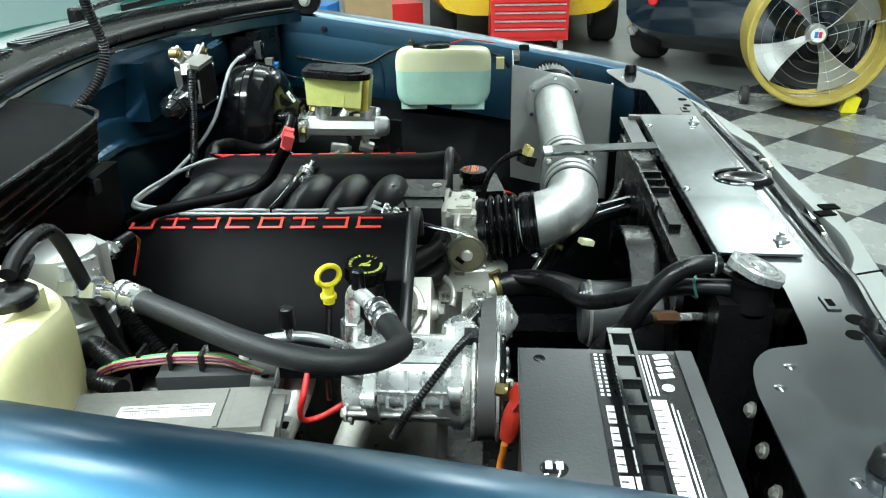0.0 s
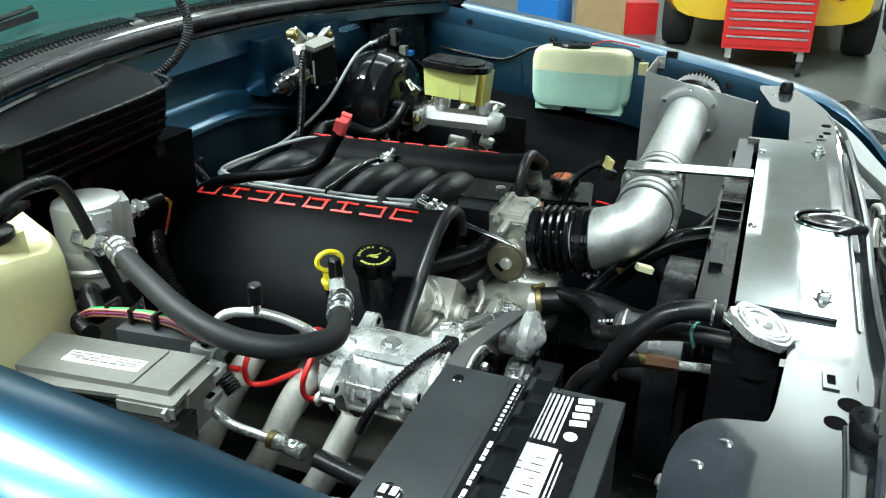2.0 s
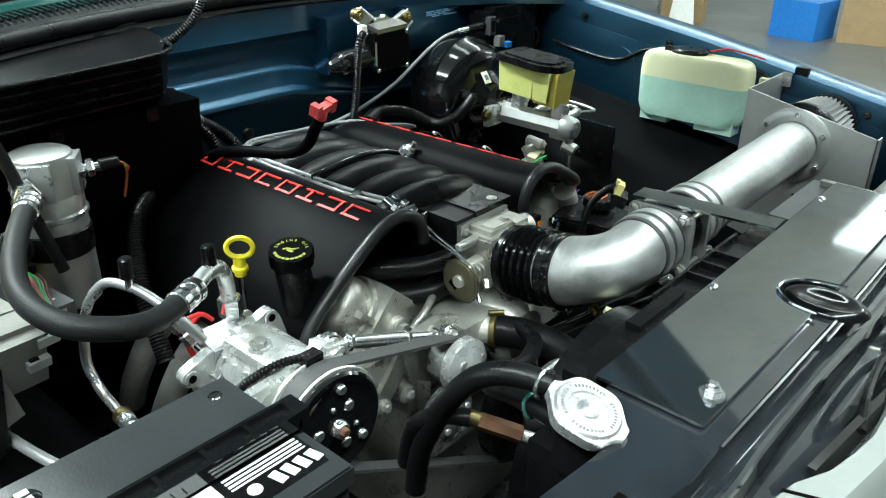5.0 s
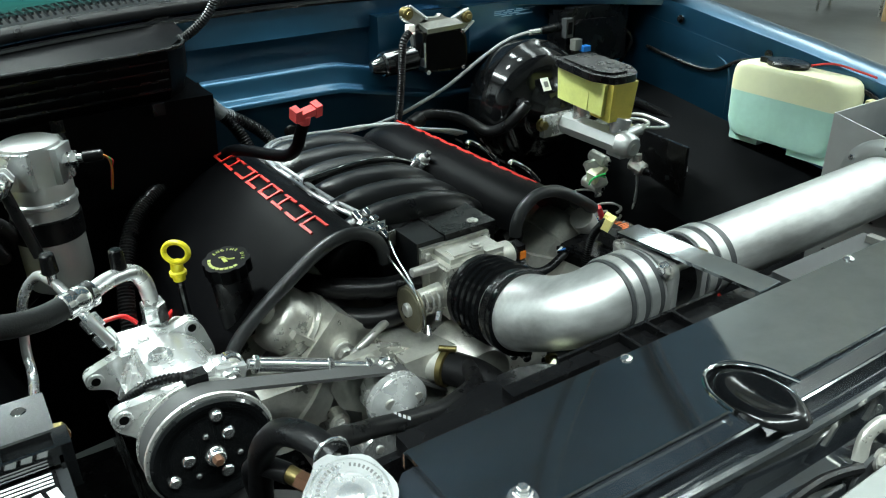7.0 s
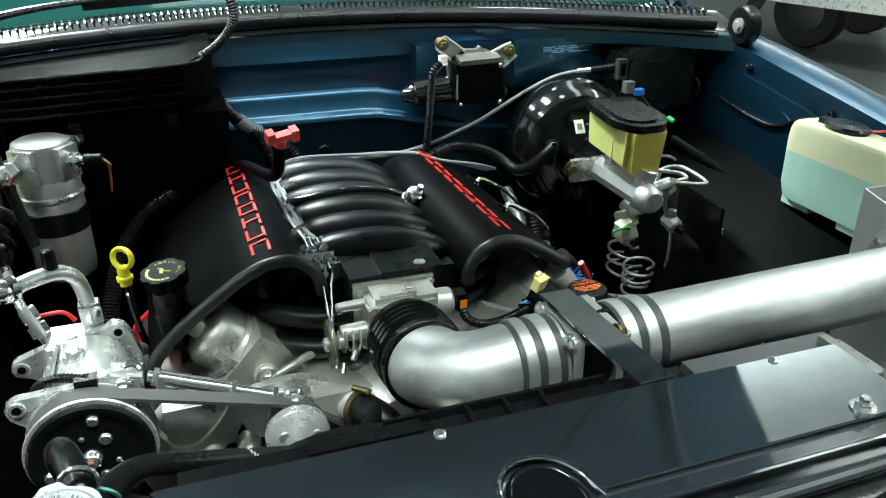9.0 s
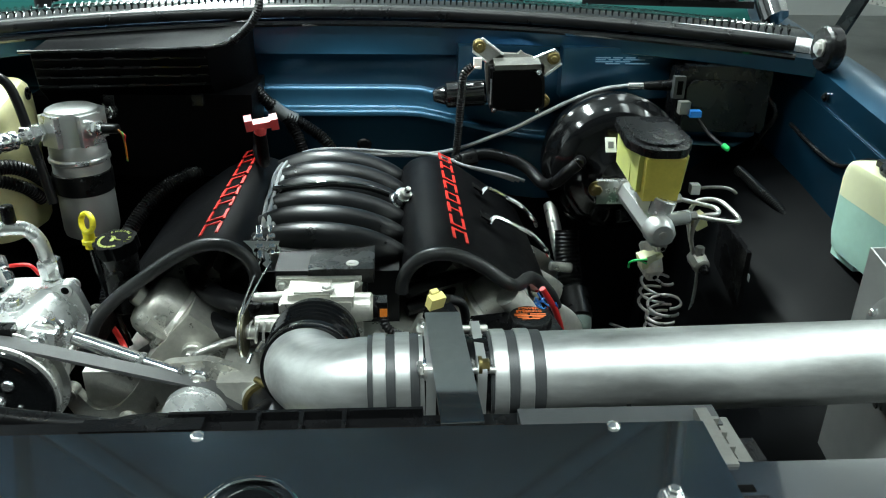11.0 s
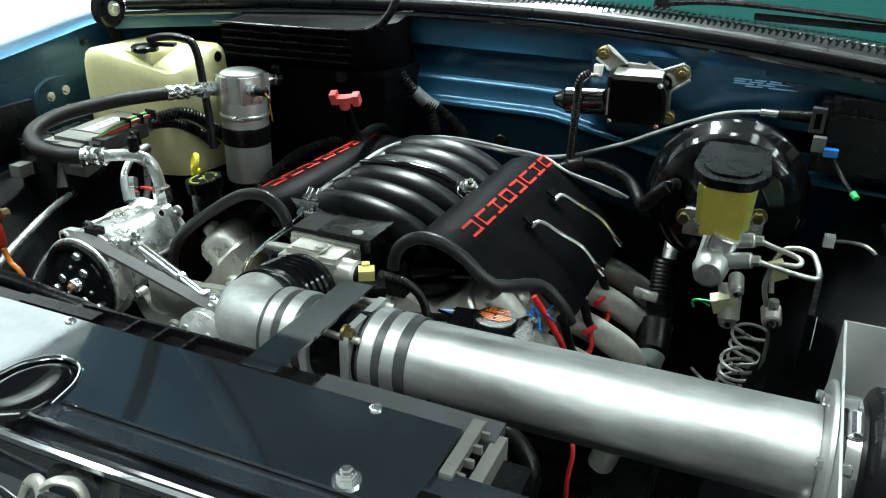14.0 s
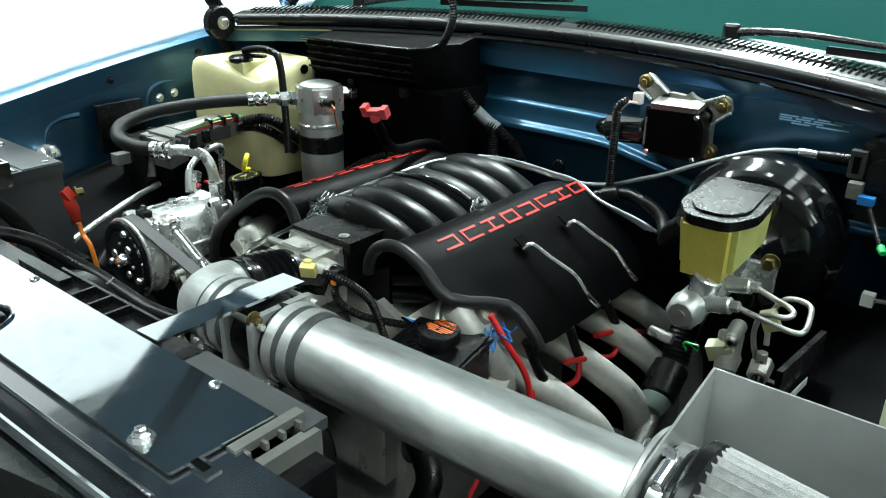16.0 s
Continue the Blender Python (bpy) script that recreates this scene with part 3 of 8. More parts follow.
XS = [-1.3 + i * (1.98 / 36) for i in range(37)]
for s, label in ((1, ""), (-1, "")):
    rings = []
    for x in XS:
        y, z = lerp_table(FY if s > 0 else FYP, x), lerp_table(FZ, x)
        prof = [(-0.014, -0.055), (-0.012, -0.020), (-0.010, -0.005), (0.0, 0.0), (0.018, 0.006), (0.045, 0.008), (0.085, -0.004), (0.118, -0.032), (0.138, -0.085), (0.15, -0.20), (0.16, -0.45)]
        rings.append([Vector((x, s * (y + a), z + b)) for a, b in prof])
    part("fender", shell(B(), rings, 0.0015 * s), BLUE, truck, "glossy metallic blue fender")
    # inner side: painted upper strip and black wheel house
    rings = []
    for x in XS[8:34]:
        y, z = lerp_table(FY if s > 0 else FYP, x), lerp_table(FZ, x)
        rings.append([Vector((x, s * (y - 0.016), z - 0.052)), Vector((x, s * (y - 0.022), z - 0.10)), Vector((x, s * (y - 0.026), z - 0.20)), Vector((x, s * (y - 0.03), z - 0.27))])
    part("inner_fender_panel", shell(B(), rings, 0.0015 * s), BLUE, truck)
    rings = []
    for i in range(20):
        x = -0.85 + i * 0.075
        k = max(0.0, math.cos((x + 0.05) * 1.5))
        z0 = lerp_table(FZ, x) - 0.20
        rings.append([Vector((x, s * 0.842, z0)), Vector((x, s * 0.80, z0 - 0.02)), Vector((x, s * (0.80 - 0.10 * k), z0 - 0.05 - 0.03 * k)), Vector((x, s * (0.80 - 0.19 * k), z0 - 0.13)), Vector((x, s * (0.80 - 0.24 * k), z0 - 0.25)), Vector((x, s * (0.78 - 0.25 * k), 0.42))])
    part("wheel_house", shell(B(), rings, 0.003), UNDERSEAL_SHADE, truck, "black inner wheel house")
    # stiffening beads and bolts on the inner panel
    for x0 in (-0.28, -0.02):
        y, z = lerp_table(FY if s > 0 else FYP, x0) - 0.022, lerp_table(FZ, x0)
        pts = [(x0 - 0.05, s * (y + 0.010), z - 0.075), (x0, s * (y + 0.009), z - 0.078), (x0 + 0.032, s * (y + 0.006), z - 0.10), (x0 + 0.04, s * (y + 0.003), z - 0.15), (x0 + 0.04, s * (y + 0.002), z - 0.24)]
        part("bead", sweep(B(), pts, 0.008, 8), BLUE, truck)
    for x0 in (-0.40, -0.16, 0.13, 0.30):
        y, z = lerp_table(FY if s > 0 else FYP, x0) - 0.017, lerp_table(FZ, x0) - 0.034
        part("bolt", hexbolt(B(), (x0, s * y, z), (0, -s, 0.1), 0.006), BLACKGLOSS, truck)
    # rubber hood stop at the fender's front
    p = Vector((0.431, s * 0.784, 1.048))
    part("hood_stop", cyl(B(), p, p + Vector((0, 0, 0.024)), 0.017, 0.014, bev=0.004), RUBBER, truck, "black rubber hood stop")
    p = Vector((0.15, s * 0.862, lerp_table(FZ, 0.15) + 0.003))
    if s > 0:
        part("hood_stop", box(B(), p, (0.028, 0.014, 0.016), 0.003), RUBBER, truck, "black rubber bump stop")
    # hood hinge
    x0, y0 = (-0.44, -0.83) if s < 0 else (-0.447, 0.862)
    hz = 1.225 if s < 0 else 1.231
    h = part("hood_hinge", cyl(B(), (x0, y0 - 0.014, hz), (x0, y0 + 0.014, hz), 0.040, seg=28, bev=0.004), BLACKPL, truck, "black steel hood hinge")
    part("pivot", hexbolt(B(), (x0, y0 - 0.016 * s, hz), (0, -s, 0), 0.011, 0.008), STEEL, h)
    part("arm", box(B(), (x0 - 0.03, y0 + 0.02 * s, hz - 0.06), (0.035, 0.006, 0.16), 0.002, (0, 18, 0)), BLACKPL, h)
    part("arm", box(B(), (x0 + 0.01, y0 + 0.026 * s, hz + 0.07), (0.035, 0.006, 0.20), 0.002, (0, 35, 0)), BLACKPL, h)

# two bolted plates on the passenger's inner fender
for x0, dz in ((-0.30, -0.10), (-0.26, -0.10), (-0.30, -0.14), (-0.26, -0.135)):
    part("bolt", hexbolt(B(), (x0, -0.842, lerp_table(FZ, x0) + dz), (0, 1, 0), 0.007), CHROME, truck)
part("side_bracket", box(B(), (-0.15, -0.835, 1.02), (0.11, 0.012, 0.11), 0.006), BLACKPL, truck)


def cowl_x(y):
    return -0.695 + 0.30 * y * y


def cowl_z(y):
    return 1.252 - 0.035 * y * y


YS = [-0.86 + i * 0.043 for i in range(41)]
# firewall: a pressed sheet with a ledge across it
rings = []
for y in YS:
    k = min(1.0, max(0.0, (y - 0.12) / 0.25))
    drop = 0.055 * k
    out = 0.05 * max(0.0, abs(y) - 0.45) / 0.4
    cx = cowl_x(y)
    profile = [(cx - 0.02, cowl_z(y) - 0.018), (cx + 0.012, cowl_z(y) - 0.022), (cx + 0.010, cowl_z(y) - 0.050), (-0.674 + out, 1.172), (-0.684 + out, 1.160), (-0.694 + out * (1 - k) + 0.03 * k, 1.135 - 0.3 * drop)]
    profile += [(x + out, z - drop) for x, z in ((-0.696 + 0.02 * k, 1.118 + 0.4 * drop), (-0.692, 1.104), (-0.688, 1.1015), (-0.685, 1.098), (-0.683, 1.092), (-0.678, 1.064), (-0.674, 1.059), (-0.669, 1.056), (-0.665, 1.052), (-0.664, 1.046), (-0.668, 1.040), (-0.674, 1.030), (-0.690, 0.96), (-0.700, 0.90))]
    profile += [(-0.70 + out, 0.7), (-0.66 + out, 0.40)]
    rings.append([Vector((x, y, z)) for x, z in profile])
fw = part("firewall", shell(B(), [r[:20] for r in rings], 0.002), BLUE, truck, "metallic blue pressed steel firewall")
# Black stands in for the shade over the lower part of the blue firewall
part("shaded_lower_firewall", shell(B(), [r[19:] for r in rings], 0.004), UNDERSEAL_SHADE, truck, "lower firewall coloured black for the shade it lies in")
part("grommet", rev(B(), [(0.0, 0.004), (0.010, 0.005), (0.013, 0.002), (0.016, 0.0)], pose(-0.683, 0.01, 0.977, 0, 90, 0), 20), RUBBER, truck, "black rubber grommet")
# a raised pad under the wiper motor and a pressed box on the driver's side
part("pressed_pad", lump(B(), (-0.668, 0.33, 1.135), (0.06, 0.25, 0.12), 0.022), BLUE, fw)
part("pressed_pad", lump(B(), (-0.625, 0.62, 1.15), (0.05, 0.42, 0.10), 0.018), BLUE, fw)
bars(fw, (-0.598, 0.475, 1.180), (0, 1, 0), (0, 0, 1), mat("pale_blue_print", (0.10, 0.22, 0.33), 0.5), [[(0, .03), (.035, .055), (.06, .08), (.085, .115)], [(0, .02), (.026, .05), (.055, .10)], [(0, .035), (.04, .07)], [(.02, .05), (.06, .11)]], 0.0024, name="printed_notice")
# weatherstrip and cowl with its louvres
pts = [(cowl_x(y) + 0.012, y, cowl_z(y) + 0.002) for y in YS[1:-1]]
part("hood_seal", sweep(B(), pts, 0.0135, 10, raw=True), RUBBER, truck, "black rubber hood weatherstrip")
pts = [(cowl_x(y) + 0.022, y, cowl_z(y) - 0.020) for y in YS[1:-1]]
part("cowl_lip", sweep(B(), pts, 0.006, 8, raw=True), BLACKGLOSS, truck)
rings = []
for y in YS:
    cx, cz = cowl_x(y), cowl_z(y)
    rings.append([Vector((cx - d, y, cz + h)) for d, h in ((0.0, -0.012), (0.03, 0.010), (0.07, 0.020), (0.10, 0.022), (0.16, 0.012), (0.22, 0.006), (0.26, 0.004))])
cowl = part("cowl_panel", shell(B(), rings, 0.003), BLACKGLOSS, truck, "black cowl panel below the windscreen")
bm = box(B(), (0, 0, 0), (0.036, 0.0036, 0.0050), 0.0014, seg=1)
me = bpy.data.meshes.new("louvre")
bm.to_mesh(me)
bm.free()
me.materials.append(BLACKGLOSS)
for i in range(134):
    y = -0.83 + i * 0.0125
    if abs(y + 0.03) < 0.02:
        continue
    cx, cz = cowl_x(y), cowl_z(y)
    lv = new("louvre", me)
    lv.parent = cowl
    lv.location = (cx - 0.062, y, cz + 0.0215)
    lv.rotation_euler = (0, radians(6), radians(-25 * y))
# wiper arms and washer hose
for y0, y1 in ((-0.62, -0.12), (0.30, 0.80)):
    a = Vector((cowl_x(y0) - 0.135, y0, cowl_z(y0) + 0.028))
    b = Vector((cowl_x(y1) - 0.225, y1, cowl_z(y1) + 0.045))
    w = part("wiper_arm", sweep(B(), [a, a.lerp(b, 0.3) + Vector((0, 0, 0.012)), b], lambda t: 0.009 - 0.005 * t, 8), BLACKPL, truck, "black wiper arm")
    part("pivot_cap", cyl(B(), a - Vector((0, 0, 0.022)), a + Vector((0, 0, 0.016)), 0.017, bev=0.004), BLACKPL, w)
    d = (b - a).normalized()
    part("blade", box(B(), a.lerp(b, 0.72) + Vector((-0.012, 0, -0.010)), (0.008, 0.36, 0.014), 0.002, (0, 0, math.degrees(math.atan2(-d.x, d.y)))), RUBBER, w)
pts = [(-0.590, -0.245, 1.205), (-0.565, -0.232, 1.214), (-0.545, -0.210, 1.228), (-0.527, -0.178, 1.261), (-0.521, -0.164, 1.303), (-0.523, -0.190, 1.370), (-0.50, -0.22, 1.42), (-0.40, -0.24, 1.45), (-0.30, -0.25, 1.46)]
part("washer_hose", sweep(B(), pts, 0.0085, 10, 6, rib=0.0016, pitch=0.005), RUBBER, truck, "ribbed black hose up to the hood")
# windscreen and what lies behind it
rings = []
for t_ in range(8):
    k = t_ / 7
    ring = []
    for y in [-0.84 + i * 0.105 for i in range(17)]:
        ring.append(Vector((cowl_x(y) - 0.25 - 0.62 * k, y * (1 - 0.08 * k), cowl_z(y) + 0.0 + 0.56 * k)))
    rings.append(ring)
part("windscreen", shell(B(), rings, 0.006), GLASS, truck, "green tinted windscreen")
bm = B()
box(bm, (-1.42, 0, 0.95), (0.70, 1.66, 0.5), 0.05)
part("dashboard", bm, HOLLOW_SHADE, truck)
bm = B()
box(bm, (-2.1, 0, 1.80), (1.2, 1.45, 0.06), 0.03)
part("roof", bm, BLUE, truck)
for s in (1, -1):
    part("windscreen_pillar", sweep(B(), [(-0.68, s * 0.865, 1.245), (-1.0, s * 0.84, 1.50), (-1.52, s * 0.76, 1.815)], 0.03, 8, squash=0.7), BLACKGLOSS, truck)
    part("cab_side", box(B(), (-2.1, s * 0.90, 0.85), (1.75, 0.08, 0.80), 0.03), BLUE, truck)
for s in (1, -1):
    low, top = Vector((0, s * 0.875, 1.25)), Vector((0, s * 0.735, 1.775))
    for x0, x1 in ((-2.72, -2.66), (-1.98, -1.92), (-1.56, -1.50)):
        part("cab_pillar", loft(B(), [[low + Vector((x0, 0, 0)), low + Vector((x1 + 0.02, 0, 0)), low + Vector((x1 + 0.02, -0.03 * s, 0)), low + Vector((x0, -0.03 * s, 0))], [top + Vector((x0 + 0.05, 0, 0)), top + Vector((x1 + 0.05, 0, 0)), top + Vector((x1 + 0.05, -0.03 * s, 0)), top + Vector((x0 + 0.05, -0.03 * s, 0))]], True, True), BLUE, truck)
    part("side_window", shell(B(), [[low + Vector((-2.66, -0.012 * s, 0)), low + Vector((-0.98, -0.012 * s, 0))], [top + Vector((-2.62, -0.012 * s, 0)), top + Vector((-1.50, -0.012 * s, 0))]], 0.004), GLASS, truck, "green tinted side window")
part("cab_back", box(B(), (-2.75, 0, 1.2), (0.08, 1.7, 1.3), 0.02), BLUE, truck)
for sx in (0.12, -2.9):
    for sy in (-0.86, 0.86):
        wheel(truck, (sx, sy, 0.36), 0.36, 0.24)
# frame under the engine
for s in (1, -1):
    part("frame_rail", box(B(), (-0.3, s * 0.42, 0.42), (2.4, 0.09, 0.14), 0.008), BLACKPL, truck)
part("cross_member", box(B(), (-0.1, 0, 0.33), (0.32, 0.8, 0.10), 0.02), BLACKPL, truck)
part("splash_pan", box(B(), (-0.05, 0, 0.26), (1.5, 1.66, 0.02), 0), BLACKPL, truck)
part("front_apron", box(B(), (0.60, 0, 0.60), (0.02, 1.5, 0.70), 0), BLACKPL, truck)

# open hood: outer skin, inner frame with ribs
ang = 36.0
HM = Matrix.Translation((-0.40, 0, 1.375)) @ Matrix.Rotation(radians(-ang), 4, "Y")
rings = []
for i in range(14):
    u = 0.09 + i / 13 * 1.09
    ring = []
    for j in range(17):
        y = -0.79 + 1.58 * j / 16
        edge = max(0.0, (abs(y) - 0.6) / 0.19)
        ring.append(HM @ Vector((u, y * (1 - 0.05 * max(0, u - 0.9)), 0.05 + 0.03 * math.sin(u * 2.2) - 0.025 * edge ** 2)))
    rings.append(ring)
hood = part("hood", shell(B(), rings, 0.004), BLUE, truck, "open metallic blue hood")
bm = B()
loft(bm, [[HM @ Vector((u, y, z)) for y, z in ((-0.76, 0.02), (-0.60, 0.012), (0.60, 0.012), (0.76, 0.02))] for u in (0.11, 0.4, 0.8, 1.12)])
bmesh.ops.solidify(bm, geom=bm.faces[:], thickness=0.002)
part("hood_inner_panel", bm, BLUE, hood)
for pl in (((0.17, -0.62), (0.5, -0.55), (1.1, -0.62)), ((0.17, 0.62), (0.5, 0.55), (1.1, 0.62)), ((0.19, -0.6), (0.55, -0.12), (1.1, 0.0)), ((0.19, 0.6), (0.55, 0.12), (1.1, 0.0)), ((1.06, -0.7), (1.09, 0.0), (1.06, 0.7)), ((0.17, -0.65), (0.16, 0.0), (0.17, 0.65))):
    part("hood_rib", sweep(B(), [HM @ Vector((u, y, 0.004)) for u, y in pl], 0.022, 8, 8, squash=0.6), BLUE, hood)

# radiator support: black pressed top plate with openings
outline = [(0.372, 0.83), (0.372, 0.79), (0.405, 0.63), (0.442, 0.60), (0.442, 0.365), (0.405, 0.365), (0.405, -0.36), (0.448, -0.40), (0.450, -0.44), (0.440, -0.548), (0.434, -0.574), (0.385, -0.585), (0.362, -0.615), (0.352, -0.66), (0.350, -0.865), (0.486, -0.862), (0.500, -0.64), (0.505, -0.548), (0.520, -0.506), (0.515, -0.478), (0.525, -0.42), (0.524, -0.37), (0.528, 0.0), (0.524, 0.36), (0.530, 0.50), (0.500, 0.70), (0.440, 0.845)]
outline = round_poly(outline, [0.01, 0.01, 0.012, 0.008, 0.01, 0.004, 0.004, 0.01, 0.01, 0.01, 0.006, 0.02, 0.025, 0.02, 0.01, 0.02, 0.05, 0.006, 0.006, 0.006, 0.01, 0.02, 0.1, 0.02, 0.03, 0.06, 0.02], 4)
bm = prism(B(), outline, 1.0455, 1.0485)
support = part("radiator_support", bm, SUPPORT, truck, "glossy black radiator support panel")
# rolled front lip, ribs and the step in front of the panel
pts = [(0.548, 0.42, 1.044), (0.553, 0.2, 1.044), (0.5555, 0.0, 1.044), (0.550, -0.2, 1.044), (0.549, -0.33, 1.044), (0.551, -0.41, 1.044), (0.541, -0.487, 1.044), (0.533, -0.573, 1.044), (0.520, -0.68, 1.044), (0.503, -0.78, 1.044), (0.490, -0.86, 1.044)]
part("rolled_edge", sweep(B(), pts, 0.0055, 8), SUPPORT, support)
pts = [(0.524, 0.36, 1.047), (0.528, 0.0, 1.047), (0.524, -0.36, 1.047)]
part("pressed_bead", sweep(B(), pts, 0.004, 8, squash=0.7), SUPPORT, support)
rings = []
for y in [-0.86 + i * 0.1 for i in range(18)]:
    xf = float(np.interp(y, [-0.86, -0.68, -0.573, -0.487, -0.41, -0.33, 0, 0.36, 0.5, 0.7, 0.845], [0.490, 0.520, 0.533, 0.541, 0.551, 0.549, 0.553, 0.549, 0.542, 0.505, 0.445]))
    xt = min(xf, float(np.interp(y, [-0.86, -0.64, -0.548, -0.506, -0.42, -0.37, 0, 0.36, 0.44], [0.486, 0.500, 0.505, 0.520, 0.525, 0.524, 0.528, 0.524, 0.532])))
    g = 0.020 * min(1.0, (xf - xt) / 0.02)
    rings.append([Vector((xt - 0.003, y, 1.0465)), Vector((xt + 0.001, y, 1.046 - g)), Vector((xf - 0.006, y, 1.046 - g)), Vector((xf - 0.002, y, 1.044)), Vector((xf + 0.004, y, 1.030)), Vector((xf + 0.006, y, 1.0)), Vector((xf + 0.03, y, 0.985)), Vector((xf + 0.034, y, 0.95)), Vector((xf + 0.034, y, 0.80))])
part("front_flange", shell(B(), rings, 0.002), SUPPORT, support)
# holes are not cut: black discs carry the dark inside them
for y0, r in ((0.51, 0.010), (0.455, 0.008), (-0.516, 0.0122), (-0.551, 0.0105)):
    x0 = 0.512 if y0 > 0 else (0.509 if y0 > -0.53 else 0.494)
    part("hole", cyl(B(), (x0, y0, 1.0475), (x0, y0, 1.0492), r, seg=24), HOLLOW_SHADE, support, "flat black disc for the dark inside a round hole")
for x0, y0 in ((0.492, -0.478), (0.500, 0.42), (0.477, 0.36)):
    c = part("clip_slot", box(B(), (x0, y0, 1.0492), (0.016, 0.034, 0.003), 0.001), SUPPORT, support)
    part("slot", box(B(), (x0, y0, 1.0508), (0.008, 0.016, 0.0012), 0), HOLLOW_SHADE, c)
for x0, y0 in ((0.378, -0.66), (0.40, -0.80), (0.40, -0.62), (0.405, 0.74)):
    part("spot_weld", rev(B(), [(0.0, 0.0012), (0.004, 0.001), (0.007, 0.0)], pose(x0, y0, 1.0484), 14), SUPPORT, support)
part("front_cup", rev(B(), [(0.0, -0.008), (0.010, -0.008), (0.017, 0.0), (0.022, 0.003), (0.024, 0.0), (0.024, -0.02)], pose(0.530, -0.535, 1.047, 0, 8, 0), 28), RUBBER, support, "black rubber cup in the front lip")
part("pressed_bead", sweep(B(), [(0.502, -0.556, 1.049), (0.499, -0.64, 1.049), (0.490, -0.78, 1.049), (0.484, -0.855, 1.049)], 0.0035, 8, squash=0.7), SUPPORT, support)
part("pressed_bead", sweep(B(), [(0.40, -0.855, 1.0485), (0.425, -0.80, 1.0495), (0.445, -0.76, 1.0495), (0.485, -0.715, 1.0485)], 0.006, 8, squash=0.5), SUPPORT, support)
# dome for the hood latch, standing in the notch of the cover plate
m = Matrix.Translation((0.506, -0.041, 1.0485)) @ Matrix.Diagonal((0.90, 0.62, 1, 1))
part("latch_dome", rev(B(), [(0.056, 0.0), (0.054, 0.003), (0.047, 0.0075), (0.038, 0.0085), (0.026, 0.006), (0.012, 0.004), (0.0, 0.004)], m, 40), BOOST, support)
# side walls of the support below the plate
part("support_wall", box(B(), (0.452, -0.72, 0.80), (0.012, 0.28, 0.48), 0.002), BLACKPL, support)
part("support_wall", box(B(), (0.46, 0.62, 0.80), (0.012, 0.42, 0.48), 0.002), BLACKPL, support)
for i in range(5):
    part("bolt", hexbolt(B(), (0.352 + 0.004 * i, -0.66 - 0.04 * i, 1.02 - 0.02 * i), (-1, 0, 0.3), 0.006), STEEL, support)

# white front fascia and dark latch parts ahead of the support
rings = []
for y in [-0.82 + i * 0.038 for i in range(41)]:
    xo = float(np.interp(y, [-0.85, -0.5, -0.33, -0.23, -0.1, 0.07, 0.32, 0.574, 0.7], [0.590, 0.622, 0.622, 0.637, 0.646, 0.630, 0.624, 0.576, 0.535]))
    xi = min(xo - 0.012, float(np.interp(y, [-0.85, -0.5, -0.4, -0.33, -0.28, -0.2, -0.11, 0.01, 0.24, 0.38, 0.6], [0.505, 0.556, 0.565, 0.576, 0.600, 0.612, 0.604, 0.601, 0.605, 0.566, 0.553])))
    rings.append([Vector((xi, y, 0.93)), Vector((xi, y, 1.014)), Vector((xi + 0.004, y, 1.021)), Vector((xo - 0.004, y, 1.021)), Vector((xo + 0.004, y, 1.012)), Vector((xo + 0.012, y, 0.97)), Vector((xo + 0.025, y, 0.80)), Vector((xo + 0.03, y, 0.55))])
fascia = part("front_fascia", shell(B(), rings, 0.003), PRIMER, truck, "pale grey-white front fascia")
part("fascia_seam", box(B(), (0.60, -0.335, 1.021), (0.050, 0.003, 0.003), 0.0005, (0, 0, 20)), HOLLOW_SHADE, fascia)
# openings are not cut: black blocks carry the dark inside them
for x0, y0, a_ in ((0.618, -0.121, 14), (0.634, -0.092, 10)):
    part("fascia_hole", box(B(), (x0, y0, 1.0222), (0.030, 0.020, 0.003), 0.0005, (0, 0, a_)), HOLLOW_SHADE, fascia, "flat black block for the dark inside a rectangular opening")
part("fascia_rib", box(B(), (0.598, -0.16, 1.000), (0.008, 0.26, 0.03), 0.003, (0, 0, -6)), BLACKGLOSS, fascia, "black stiffening rib")
lt = thing("hood_latch", (0.585, 0.06, 0.98), "worn grey steel hood latch behind the fascia", "latch")
part("latch_plate", prism(B(), round_poly([(0.00, 0.955), (0.125, 0.955), (0.125, 0.99), (0.095, 1.005), (0.085, 1.030), (0.060, 1.034), (0.050, 1.008), (0.020, 1.006), (0.0, 0.99)], 0.008, 4), 0.0, 0.004, Matrix(((0, 0, 1, 0.584), (1, 0, 0, 0), (0, 1, 0, 0), (0, 0, 0, 1))), 0.001), GREYPL, lt)
part("latch_hook", sweep(B(), [(0.575, 0.085, 1.000), (0.572, 0.092, 1.022), (0.574, 0.088, 1.040), (0.580, 0.074, 1.044), (0.584, 0.062, 1.036)], lambda t: 0.0085 - 0.003 * t, 12, squash=0.6), CASTDULL, lt, "worn cast latch hook")
part("latch_lever", sweep(B(), [(0.578, 0.02, 0.998), (0.574, 0.030, 1.020), (0.578, 0.050, 1.030), (0.586, 0.060, 1.012), (0.590, 0.075, 0.995)], lambda t: 0.0075 - 0.002 * t, 12, squash=0.6), CASTDULL, lt, "worn cast lever")
part("spring", sweep(B(), [(0.590 + 0.008 * math.cos(a * 0.8), 0.095 + a * 0.0009, 0.992 + 0.008 * math.sin(a * 0.8)) for a in range(40)], 0.0016, 6, raw=True), STEEL, lt)
